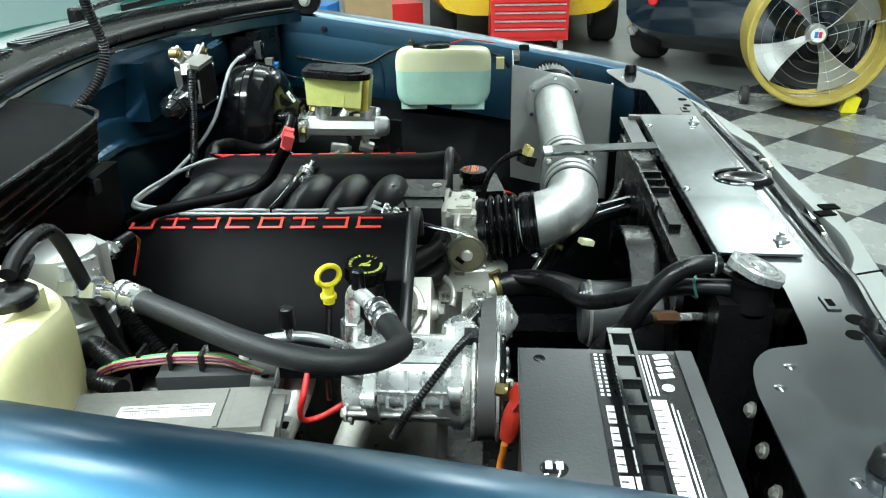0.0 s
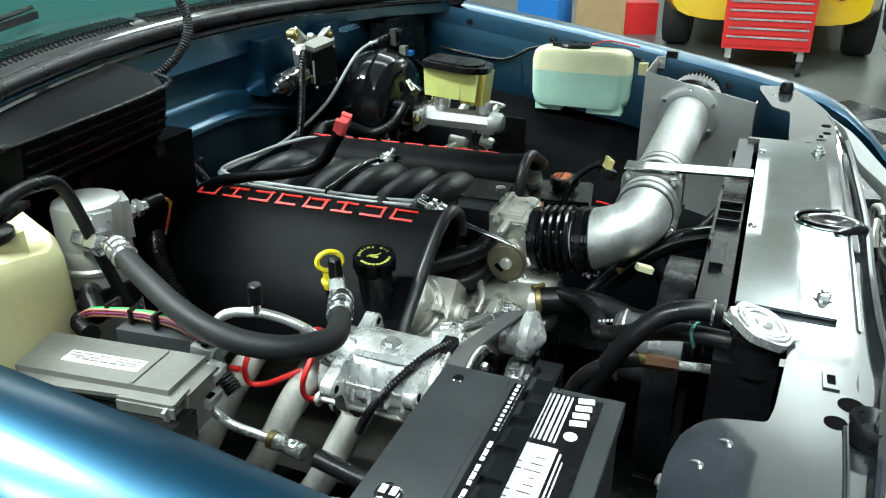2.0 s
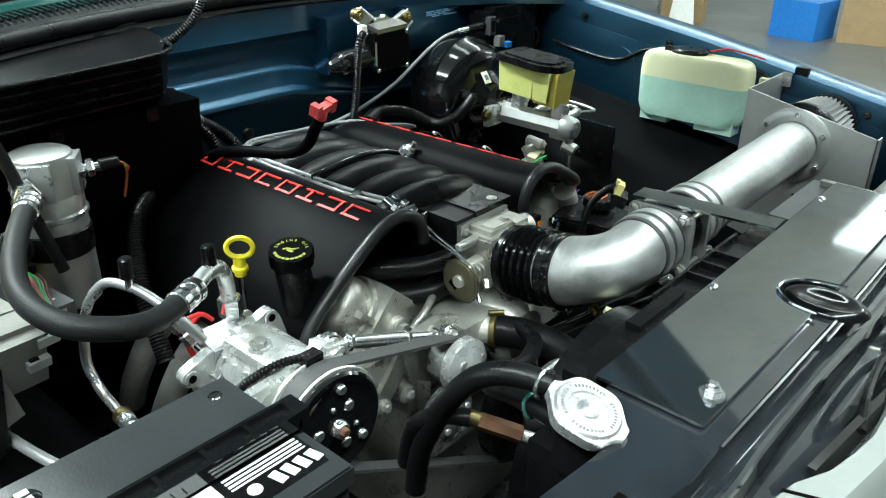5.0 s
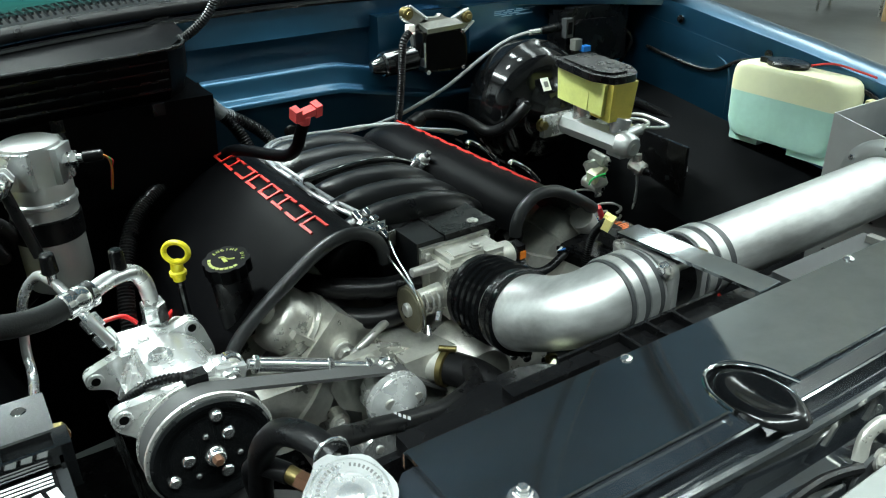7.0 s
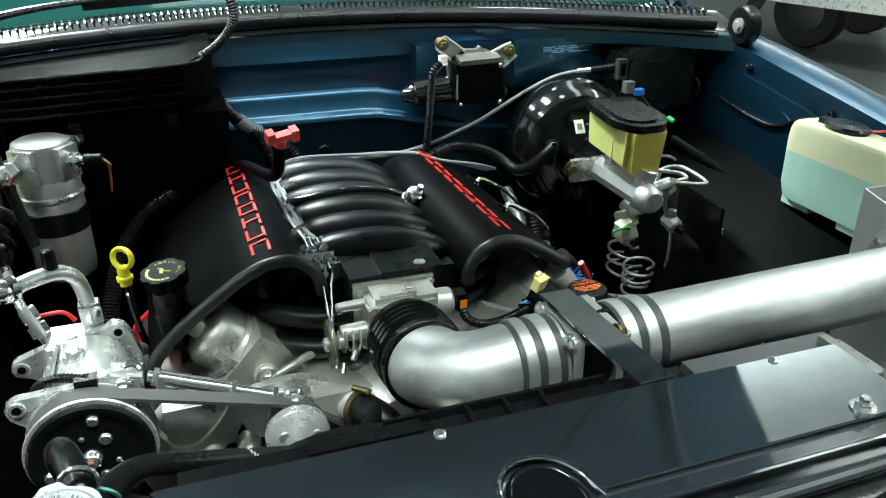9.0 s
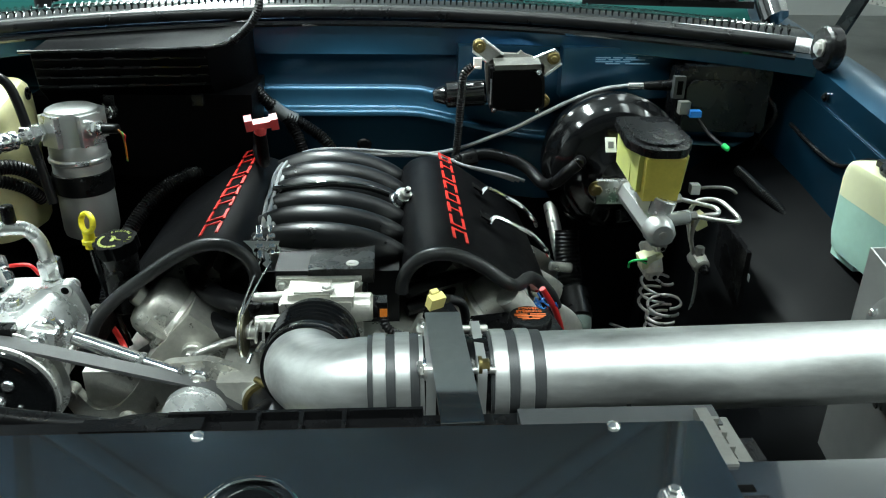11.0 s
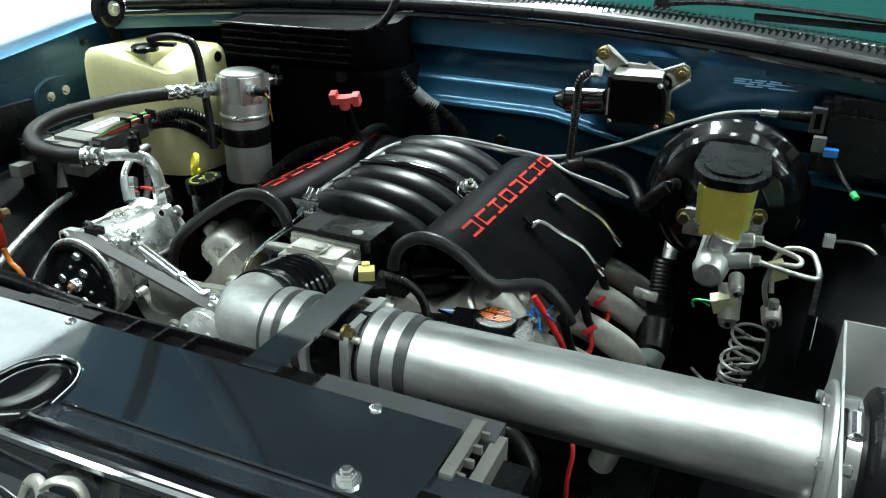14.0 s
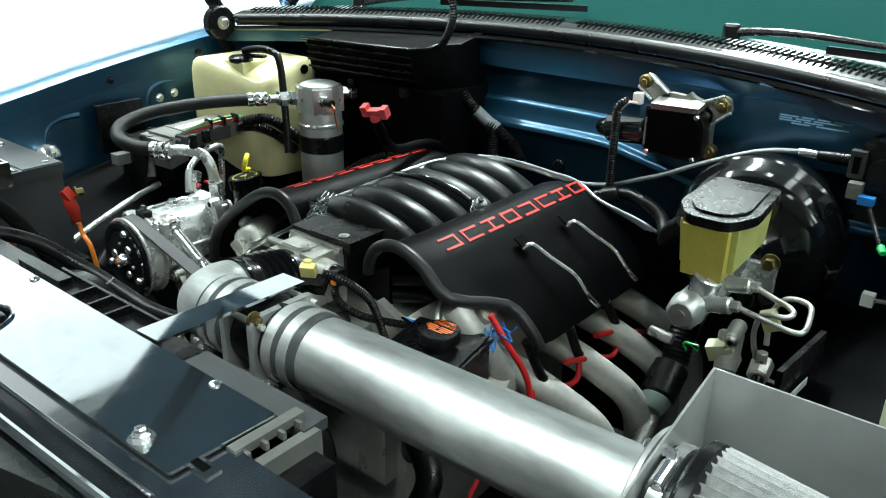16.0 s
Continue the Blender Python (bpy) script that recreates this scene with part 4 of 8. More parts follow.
part("bolt", hexbolt(B(), (0.590, 0.035, 1.000), (1, 0, 0.3), 0.008), STEEL, lt)
part("cable", sweep(B(), [(0.585, 0.01, 1.0), (0.580, -0.05, 1.01), (0.59, -0.15, 1.018), (0.60, -0.19, 1.005)], 0.005, 8), RUBBER, lt)
part("grille_panel", prism(B(), round_poly([(0.5585, 0.142), (0.592, 0.150), (0.576, 0.215), (0.563, 0.275), (0.556, 0.325)], [0.003, 0.008, 0.05, 0.05, 0.002], 4), 0.88, 1.031, bev=0.0055, seg=3), SATIN, truck, "satin black grille panel behind the fascia")

# cover plate over the radiator
plate = thing("radiator_cover", (0.45, 0, 1.05), "mirror polished metal radiator cover plate", "cover plate")
poly = [(0.390, -0.348), (0.503, -0.350), (0.506, -0.080), (0.478, -0.078), (0.457, -0.060), (0.453, -0.040), (0.459, -0.020), (0.480, -0.004), (0.506, -0.002), (0.503, 0.352), (0.392, 0.354)]
poly = round_poly(poly, [0.002, 0.004, 0.001, 0.02, 0.02, 0.02, 0.02, 0.02, 0.001, 0.004, 0.002], 5)
part("sheet", prism(B(), poly, 1.0510, 1.0548, bev=0.0014, seg=2), POLISH, plate)
rim = [(x, y, 1.0555) for x, y in round_poly([(0.510, -0.082), (0.478, -0.078), (0.457, -0.060), (0.453, -0.040), (0.459, -0.020), (0.480, -0.004), (0.516, 0.004)], [0, 0.02, 0.02, 0.02, 0.02, 0.02, 0], 5)]
part("rolled_rim", sweep(B(), rim, 0.0022, 8, raw=True), POLISH, plate)
part("folded_edge", box(B(), (0.391, 0.0, 1.045), (0.003, 0.70, 0.016), 0.0008), POLISH, plate)
for x0, y0 in ((0.488, -0.301), (0.492, 0.294)):
    part("bolt", hexbolt(hexbolt(B(), (x0, y0, 1.0555), (0, 0, 1), 0.0085, 0.007), (x0, y0, 1.062), (0, 0, 1), 0.0055, 0.006, False), CHROME, plate, "bright hex bolt")
part("screw", rev(B(), [(0.006, 0), (0.006, 0.002), (0.003, 0.004), (0, 0.0042)], pose(0.397, 0.27, 1.0545), 12), CHROME, plate)
part("screw", rev(B(), [(0.006, 0), (0.006, 0.002), (0.003, 0.004), (0, 0.0042)], pose(0.397, -0.10, 1.0545), 12), CHROME, plate)

# radiator with its fan shroud
rad = thing("radiator", (0.38, 0, 0.45), "black radiator with ribbed plastic shroud", "radiator")
part("core", box(B(), (0.425, 0.0, 0.70), (0.05, 0.72, 0.58), 0.004), BLACKPL, rad)
part("side_tank", lump(B(), (0.41, -0.40, 0.80), (0.07, 0.07, 0.44), 0.015), BLACKPL, rad)
part("side_tank", lump(B(), (0.41, 0.385, 0.80), (0.07, 0.06, 0.44), 0.015), BLACKPL, rad)
sh = part("shroud", box(B(), (0.362, -0.02, 1.015), (0.040, 0.62, 0.030), 0.005), BLACKPL, rad)
part("shroud_wall", box(B(), (0.345, -0.02, 0.80), (0.010, 0.66, 0.42), 0.004), BLACKPL, rad)
for y0 in (-0.055, -0.015, 0.025, 0.30):
    part("rib", box(B(), (0.362, y0, 1.034), (0.034, 0.004, 0.012), 0.0015), BLACKPL, sh)
part("strip", box(B(), (0.343, -0.02, 1.034), (0.004, 0.24, 0.012), 0.001), BLACKPL, sh)
part("strip", box(B(), (0.358, -0.16, 1.034), (0.018, 0.11, 0.010), 0.002), BLACKPL, sh)
part("top_bar", box(B(), (0.366, 0.285, 1.036), (0.030, 0.19, 0.012), 0.004), GREYPL, sh)
mt_ = part("mount", box(B(), (0.408, 0.361, 1.047), (0.080, 0.012, 0.009), 0.0035), ECMGREY, rad, "cream plastic radiator mount")
for k in range(4):
    part("mount_rib", box(B(), (0.379 + 0.020 * k, 0.370, 1.044), (0.004, 0.010, 0.008), 0.0012), ECMGREY, mt_)
tab = round_poly([(0.366, 0.972), (0.428, 0.972), (0.440, 1.040), (0.366, 1.040)], [0.030, 0.034, 0.004, 0.004], 6)
part("mount_tab", prism(B(), tab, 0.376, 0.388, Matrix(((1, 0, 0, 0), (0, 0, 1, 0), (0, 1, 0, 0), (0, 0, 0, 1))), 0.003), ECMGREY, rad, "rounded grey plastic mount tab")
cx, cy = 0.419, -0.414
part("filler_neck", rev(B(), [(0.027, 0.0), (0.027, 0.04), (0.031, 0.042), (0.031, 0.048), (0.022, 0.05)], pose(cx, cy, 1.008), 32), BLACKPL, rad)
CM = Matrix.Translation((cx, cy, 1.0575)) @ Matrix.Rotation(radians(20), 4, "Y")
lid = [(0.0360 + (0.0036 if i % 18 in (0, 1, 2) else 0.0013 * math.sin(i * 1.05)), i) for i in range(36)]
bm = prism(B(), [(r * math.cos(i * math.pi / 18), r * math.sin(i * math.pi / 18)) for r, i in lid], 0.0, 0.010, CM, 0.0028)
capo = part("radiator_cap", bm, ALU, rad, "bright pressed metal radiator cap")
part("cap_boss", rev(B(), [(0.0325, 0.0), (0.0302, 0.002), (0.0197, 0.002), (0.018, -0.0015), (0.0115, -0.001), (0.0098, 0.002), (0.005, 0.0035), (0.0, 0.0035)], CM @ Matrix.Translation((0, 0, 0.0101)), 36), ALU, capo)
bm = B()
for i in range(44):
    if i % 11 > 8:
        continue
    a = i * math.pi / 22
    box(bm, CM @ Vector((0.0252 * math.cos(a), 0.0252 * math.sin(a), 0.0123)), (0.0030, 0.0017, 0.0006), 0, tuple(math.degrees(v) for v in (CM.to_3x3() @ Matrix.Rotation(a, 3, "Z")).to_euler()))
part("stamped_print", bm, PRINT, capo)
part("overflow_nipple", sweep(B(), [(cx - 0.02, cy + 0.006, 1.050), (cx - 0.040, cy + 0.011, 1.060), (cx - 0.055, cy + 0.008, 1.065)], 0.006, 10), CHROME, rad)

# ---- the engine ----
YC = -0.02
engine = thing("engine", (-0.25, YC, 0.45), "aluminium V8 engine with a black plastic intake manifold", "engine")
COVER = [(0.103, 0.978), (0.105, 0.996), (0.113, 1.014), (0.128, 1.028), (0.150, 1.036), (0.180, 1.033), (0.215, 1.016), (0.260, 0.985), (0.300, 0.955), (0.332, 0.922), (0.348, 0.890), (0.355, 0.855)]


def engine_cover(s, x_rear, x_front, step):
    t = thing("engine_cover", (-0.28, YC + s * 0.22, 0.95), "black grained plastic engine cover with red raised print", "engine cover", "engine covers")
    rings, n = [], 22
    for i in range(n + 1):
        k = i / n
        ring = []
        for j, (o, z) in enumerate(COVER[:-1] if s > 0 else COVER):
            xf = x_front
            if step and o > 0.27:
                xf = x_front - 0.07 - 0.5 * (o - 0.27)
            x = x_rear + (xf - x_rear) * k
            dz = -0.005 - 0.010 * (1 - k) - (0.02 * max(0, 0.12 - k) / 0.12)
            flare = 0.006 * max(0.0, (k - 0.9) / 0.1)
            ring.append(Vector((x, YC + s * o, z + dz + flare)))
        rings.append(ring)
    part("shell", shell(B(), rings, 0.004), BLACKSAT, t)
    lip = [r + Vector((0.001, 0, -0.003)) for r in rings[-1]]
    part("front_lip", sweep(B(), lip, 0.0095, 12, 3), COVERLIP, t)
    # raised print: eight slots of plain red bars along the crest
    bm = B()
    zs = lambda o, x: float(np.interp(o, [c[0] for c in COVER], [c[1] for c in COVER])) - 0.005 - 0.010 * (1 - (x - x_rear) / (x_front - x_rear)) + (0.0012 if s < 0 else 0.0002)
    for k in range(8):
        x0 = -0.080 - 0.0535 * k - (0.0 if s > 0 else 0.020)
        w, lo, hi = 0.040, 0.181 if s > 0 else 0.164, 0.200 if s > 0 else 0.188
        a_lo, a_hi = (-26 if s > 0 else 6, -1.3, 0), (-s * 28, -1.3, 0)
        box(bm, (x0 - w / 2, YC + s * lo, zs(lo, x0)), (w, 0.0044, 0.0020), 0.0005, a_lo, 1)
        box(bm, (x0 - w / 2, YC + s * hi, zs(hi, x0)), (w, 0.0044, 0.0020), 0.0005, a_hi, 1)
        for xe in ((x0 - 0.003,), (x0 - w + 0.003,), (x0 - 0.003, x0 - w + 0.003), (x0 - w / 2,))[(k * 3 + 1) % 4]:
            box(bm, (xe, YC + s * (lo + hi) / 2, zs((lo + hi) / 2, xe)), (0.0046, hi - lo, 0.0020), 0.0005, (-27 if s > 0 else 19, -1.3, 0), 1)
    part("raised_print", bm, REDTXT, t, "red raised print bars")
    return t


engine_cover(-1, -0.53, -0.050, False)
engine_cover(1, -0.53, -0.012, True)

# block, heads, valve covers under the engine covers
part("block", lump(B(), (-0.27, YC, 0.70), (0.50, 0.34, 0.40), 0.03), CASTDULL, engine, "dull cast aluminium block")
part("oil_pan", lump(B(), (-0.25, YC, 0.45), (0.46, 0.26, 0.14), 0.03), CASTDULL, engine)
for s in (1, -1):
    part("cylinder_head", lump(B(), (-0.325, YC + s * 0.205, 0.86), (0.40, 0.17, 0.12), 0.015, (s * -42, 0, 0)), CASTDULL, engine)
    part("valve_cover", lump(B(), (-0.325, YC + s * 0.245, 0.905), (0.36, 0.13, 0.07), 0.018, (s * -42, 0, 0)), CASTDULL, engine)
    d = Vector((0, s * math.sin(radians(48)), math.cos(radians(48))))
    c = Vector((-0.083, YC + s * 0.235, 0.90))
    h = part("head_end", lump(B(), c - d * 0.044 + Vector((0.002, 0, 0)), (0.122, 0.112, 0.084), 0.012, (s * -48, 0, 0)), CASTDULL, engine, "cast aluminium cylinder head end")
    HM_ = Matrix.Translation(c) @ d.to_track_quat("Z", "Y").to_matrix().to_4x4()
    part("rolled_flange", rev(B(), [(0.044, -0.004), (0.053, -0.004), (0.056, 0.001), (0.053, 0.006), (0.046, 0.007)], HM_, 40), CASTDULL, h)
    part("rounded_end", rev(B(), [(0.048, 0.0), (0.0475, 0.028), (0.045, 0.040), (0.038, 0.049), (0.026, 0.053), (0.0, 0.054)], HM_, 36), CASTDULL, h)
    for q, r in (((-0.076, YC + s * 0.283, 0.944), 0.017), ((-0.105, YC + s * 0.242, 0.945), 0.015), ((-0.060, YC + s * 0.243, 0.940), 0.012)):
        q = Vector(q)
        part("end_boss", cyl(B(), q - d * 0.03, q + d * 0.004, r, r * 0.88, 22, 0.004), CASTDULL, h)
    part("web", box(B(), c + d * 0.012 + Vector((0.050, 0, 0)), (0.020, 0.010, 0.040), 0.003, (s * -48, 0, 0)), CASTDULL, h)
    part("bolt", hexbolt(B(), (-0.008, YC + s * 0.195, 0.878), (1, 0, 0), 0.011, 0.009), STEEL, h)
    part("bolt_boss", cyl(B(), (-0.06, YC + s * 0.195, 0.878), (-0.009, YC + s * 0.195, 0.878), 0.019, 0.017, 24, 0.003), CASTDULL, h)
    for dy, dz in ((0.060, -0.055), (0.015, -0.080)):
        part("bolt_boss", cyl(B(), (-0.06, YC + s * (0.19 + dy), 0.90 + dz), (-0.012, YC + s * (0.19 + dy), 0.90 + dz), 0.014, 0.013, 20, 0.002), CASTDULL, h)
        part("bolt", hexbolt(B(), (-0.011, YC + s * (0.19 + dy), 0.90 + dz), (1, 0, 0), 0.008), STEEL, h)
# timing cover, water pump and its fittings
part("front_cover", lump(B(), (-0.02, YC, 0.74), (0.06, 0.30, 0.26), 0.025), CASTDULL, engine)
wp = part("water_pump", lump(B(), (0.030, YC - 0.02, 0.845), (0.085, 0.25, 0.085), 0.028), CASTDULL, engine, "cast aluminium water pump")
part("pump_housing", cyl(B(), (0.02, -0.055, 0.84), (0.105, -0.055, 0.84), 0.062, 0.052, 30, 0.010), CASTDULL, wp)
part("outlet", cyl(B(), (0.014, -0.135, 0.825), (0.020, -0.128, 0.868), 0.031, 0.028, 26, 0.005), CASTDULL, wp)
part("outlet_top", cyl(B(), (0.018, -0.130, 0.858), (0.022, -0.127, 0.877), 0.034, 0.032, 30, 0.003), CASTDULL, wp)
part("thermostat_neck", cyl(B(), (0.035, -0.122, 0.858), (0.082, -0.102, 0.862), 0.027, 0.025, 26, 0.004), CASTDULL, wp)
part("hose_clamp", rev(B(), [(0.027, 0), (0.0285, 0.001), (0.0285, 0.009), (0.027, 0.010)], frame_to((0.076, -0.105, 0.862), (0.108, -0.090, 0.864))[0], 28), BRASS, wp, "yellow zinc hose clamp")
part("clamp_screw", cyl(B(), (0.074, -0.112, 0.893), (0.090, -0.094, 0.893), 0.0045, seg=10), BRASS, wp)
pts = [(0.078, -0.104, 0.862), (0.125, -0.084, 0.864), (0.185, -0.075, 0.858), (0.245, -0.090, 0.85), (0.32, -0.10, 0.86), (0.36, -0.10, 0.88)]
part("radiator_hose", sweep(B(), pts, 0.024, 18), RUBBER, engine, "thick black rubber radiator hose")
pts = [(0.012, 0.03, 0.86), (0.03, 0.06, 0.90), (0.09, 0.09, 0.90), (0.2, 0.10, 0.89), (0.30, 0.12, 0.92), (0.345, 0.20, 0.95)]
part("upper_hose", sweep(B(), pts, 0.016, 14), RUBBER, engine)
pts = [(-0.02, -0.110, 0.905), (-0.005, -0.150, 0.907), (0.010, -0.180, 0.904), (0.014, -0.200, 0.896), (0.012, -0.212, 0.885)]
part("vent_pipe", sweep(B(), pts, 0.006, 10), STEEL, engine)
# brackets along the pump
BK = Matrix(((0, 0, 1, 0.022), (1, 0, 0, 0), (0, 1, 0, 0), (0, 0, 0, 1)))
bk = part("pump_bracket", prism(B(), round_poly([(-0.390, 0.855), (-0.372, 0.812), (-0.345, 0.790), (-0.305, 0.790), (-0.262, 0.835), (-0.245, 0.885), (-0.262, 0.893), (-0.288, 0.850), (-0.318, 0.822), (-0.345, 0.822), (-0.368, 0.858)], [0.008, 0.014, 0.014, 0.010, 0.012, 0.006, 0.006, 0.02, 0.016, 0.014, 0.006], 3), 0.0, 0.016, BK, 0.003), CASTDULL, engine, "cast aluminium accessory bracket")
for y0, z0, r in ((-0.300, 0.807, 0.015), (-0.252, 0.805, 0.017), (-0.374, 0.850, 0.012)):
    part("bracket_boss", cyl(B(), (0.020, y0, z0), (0.043, y0, z0), r, r * 0.92, 22, 0.003), CASTDULL, bk)
    part("bracket_bolt", hexbolt(B(), (0.043, y0, z0), (1, 0, 0), 0.0075, 0.006), STEEL, bk)
part("bracket_web", lump(B(), (0.015, -0.31, 0.845), (0.03, 0.09, 0.07), 0.012), CASTDULL, bk)
for p in ((-0.009, -0.215, 0.880), (0.046, -0.165, 0.862), (0.046, -0.205, 0.888)):
    part("bolt", hexbolt(B(), p, (1, 0, 0), 0.0085, 0.008), STEEL, engine)
part("front_plate", prism(B(), round_poly([(-0.25, 0.83), (-0.20, 0.80), (-0.12, 0.83), (-0.13, 0.885), (-0.18, 0.905), (-0.24, 0.900), (-0.265, 0.87)], 0.012), 0.0, 0.014, Matrix(((0, 0, 1, 0.03), (1, 0, 0, 0), (0, 1, 0, 0), (0, 0, 0, 1))), 0.004), CASTDULL, engine)

# intake manifold
mani = part("plenum", lump(B(), (-0.28, YC, 0.935), (0.44, 0.20, 0.10), 0.03), MANIFOLD, engine, "charcoal nylon intake manifold")
for k in range(6):
    x = -0.462 + k * 0.0685
    pts = [(x - 0.016, YC - 0.150, 0.935), (x - 0.012, YC - 0.125, 0.972), (x - 0.002, YC - 0.075, 0.998), (x + 0.008, YC - 0.012, 1.005), (x + 0.010, YC + 0.045, 0.996), (x + 0.004, YC + 0.090, 0.972), (x - 0.004, YC + 0.12, 0.935)]
    part("runner", sweep(B(), pts, lambda t: 0.0290 + 0.004 * math.sin(math.pi * t), 18, 7, squash=0.95), MANIFOLD, mani)
part("runner_floor", lump(B(), (-0.285, YC - 0.01, 0.955), (0.40, 0.20, 0.04), 0.012), MANIFOLD, mani)
part("manifold_neck", lump(B(), (-0.062, YC - 0.008, 0.975), (0.10, 0.125, 0.070), 0.014), MANIFOLD, mani)
part("sensor_block", box(B(), (-0.050, YC + 0.020, 1.002), (0.080, 0.090, 0.022), 0.004), BLACKPL, mani)
part("screw", hexbolt(B(), (-0.027, 0.015, 1.013), (0, 0, 1), 0.006, 0.003), STEEL, mani)
part("manifold_rib", box(B(), (-0.09, YC - 0.01, 0.998), (0.05, 0.10, 0.008), 0.003, (0, 8, 0)), MANIFOLD, mani)
# fuel crossover pipe and its pressure valve
pts = [(-0.300, -0.128, 1.020), (-0.292, -0.105, 1.026), (-0.284, -0.06, 1.034), (-0.282, -0.02, 1.036), (-0.285, 0.03, 1.028), (-0.288, 0.065, 1.014)]
part("fuel_pipe", sweep(B(), pts, 0.0055, 10), BLACKGLOSS, engine)
fr = part("fuel_valve", cyl(B(), (-0.302, 0.078, 0.985), (-0.284, 0.092, 1.016), 0.0165, 0.0160, 24, 0.002), CHROME, engine, "bright metal fuel pressure valve")
part("valve_ring", cyl(B(), (-0.295, 0.0835, 0.997), (-0.2925, 0.0855, 1.002), 0.0185, 0.0185, 24, 0.001), CHROME, fr)
part("valve_face", cyl(B(), (-0.2845, 0.0918, 1.0152), (-0.281, 0.094, 1.021), 0.0105, 0.0095, 20, 0.001), STEEL, fr)
part("valve_stem", cyl(B(), (-0.282, 0.0935, 1.019), (-0.276, 0.098, 1.030), 0.0055, 0.005, 14, 0.001), CHROME, fr)
# dark pipes in the hollow below the passenger's cover
for dz, dx in ((0.0, 0.0), (-0.042, 0.012), (-0.018, -0.045)):
    pts = [(-0.24 + dx, -0.265, 0.935 + dz), (-0.10 + dx, -0.215, 0.945 + dz), (-0.03 + dx, -0.15, 0.950 + dz), (-0.01, -0.09, 0.955 + dz)]
    part("coolant_pipe", sweep(B(), pts, 0.0155, 14), RUBBER, engine, "black rubber pipe")
for dz in (0.0, -0.03):
    pts = [(-0.16, 0.20, 0.93 + dz), (-0.09, 0.15, 0.955 + dz), (-0.06, 0.09, 0.95 + dz)]
    part("coolant_pipe", sweep(B(), pts, 0.011, 12), RUBBER, engine)

# throttle body
tb = part("throttle_body", lump(B(), (0.018, -0.030, 0.952), (0.060, 0.092, 0.080), 0.008), CASTDULL, engine, "cast aluminium throttle body")
part("flange", box(B(), (-0.010, -0.030, 0.955), (0.012, 0.116, 0.096), 0.006), CASTDULL, tb)
part("flange", cyl(B(), (0.036, -0.030, 0.945), (0.064, -0.031, 0.948), 0.049, 0.049, 32, 0.003), CASTDULL, tb)
part("top_boss", lump(B(), (0.016, -0.040, 0.992), (0.046, 0.056, 0.016), 0.004), CASTDULL, tb)
part("top_plate", box(B(), (0.024, -0.040, 1.001), (0.024, 0.040, 0.004), 0.0015), CASTDULL, tb)
part("casting_rib", box(B(), (0.042, -0.022, 0.985), (0.006, 0.074, 0.006), 0.002), CASTDULL, tb)
part("casting_rib", box(B(), (0.030, -0.076, 0.968), (0.030, 0.006, 0.040), 0.002), CASTDULL, tb)
part("idle_valve", cyl(B(), (0.026, 0.006, 0.974), (0.026, 0.044, 0.974), 0.0205, 0.0195, 26, 0.003), CASTDULL, tb)
part("valve_lobe", lump(B(), (0.022, 0.004, 0.982), (0.044, 0.030, 0.034), 0.010), CASTDULL, tb)
part("valve_neck", cyl(B(), (0.026, 0.043, 0.974), (0.026, 0.051, 0.974), 0.0165, 0.0155, 20, 0.002), BLACKPL, tb)
part("sensor", lump(B(), (0.028, 0.056, 0.974), (0.022, 0.014, 0.026), 0.004), BLACKPL, tb)
part("shaft_boss", cyl(B(), (0.026, -0.116, 0.950), (0.026, -0.074, 0.950), 0.011, 0.013, 16, 0.002), CASTDULL, tb)
part("vacuum_port", cyl(B(), (0.016, -0.118, 0.985), (0.016, -0.074, 0.985), 0.0065, 0.008, 14, 0.002), STEEL, tb)
part("label", box(B(), (0.050, -0.055, 0.978), (0.001, 0.022, 0.010), 0, (0, -30, 0)), LABEL, tb, "small white paper label")
for y0, z0 in ((-0.080, 0.992), (0.020, 0.994), (-0.080, 0.918), (0.020, 0.918)):
    part("bolt", hexbolt(B(), (-0.004, y0, z0), (1, 0, 0), 0.0065, 0.006), STEEL, tb)
part("bolt", hexbolt(B(), (0.026, -0.017, 1.003), (0, 0, 1), 0.0070, 0.005), STEEL, tb)
cam_w = part("throttle_cam", cyl(B(), (0.034, -0.134, 0.942), (0.034, -0.126, 0.942), 0.031, 0.031, 30, 0.002), BRONZE, tb, "throttle cable wheel")
part("cam_groove", rev(B(), [(0.031, 0.0), (0.0335, 0.0005), (0.0335, 0.002), (0.031, 0.003), (0.0335, 0.005), (0.0335, 0.0065), (0.031, 0.007)], frame_to((0.034, -0.1335, 0.942), (0.034, -0.12, 0.942))[0], 36, False), BRONZE, cam_w)
part("cam_hub", cyl(B(), (0.034, -0.140, 0.942), (0.034, -0.112, 0.942), 0.010, 0.010, 18, 0.002), STEEL, cam_w)
part("cam_slot", box(B(), (0.022, -0.1345, 0.932), (0.016, 0.001, 0.008), 0, (0, 35, 0)), HOLLOW_SHADE, cam_w)
part("return_spring", sweep(B(), [(0.034 + 0.015 * math.cos(a * 0.7), -0.122 + a * 0.0011, 0.942 + 0.015 * math.sin(a * 0.7)) for a in range(36)], 0.0018, 6, raw=True), STEEL, cam_w)
part("stop_screw", cyl(B(), (0.056, -0.118, 0.922), (0.066, -0.122, 0.912), 0.0035, seg=10, bev=0.0008), CHROME, tb)
part("stop_screw", cyl(B(), (0.058, -0.100, 0.940), (0.066, -0.108, 0.930), 0.0045, seg=6, bev=0.0008), CHROME, tb)
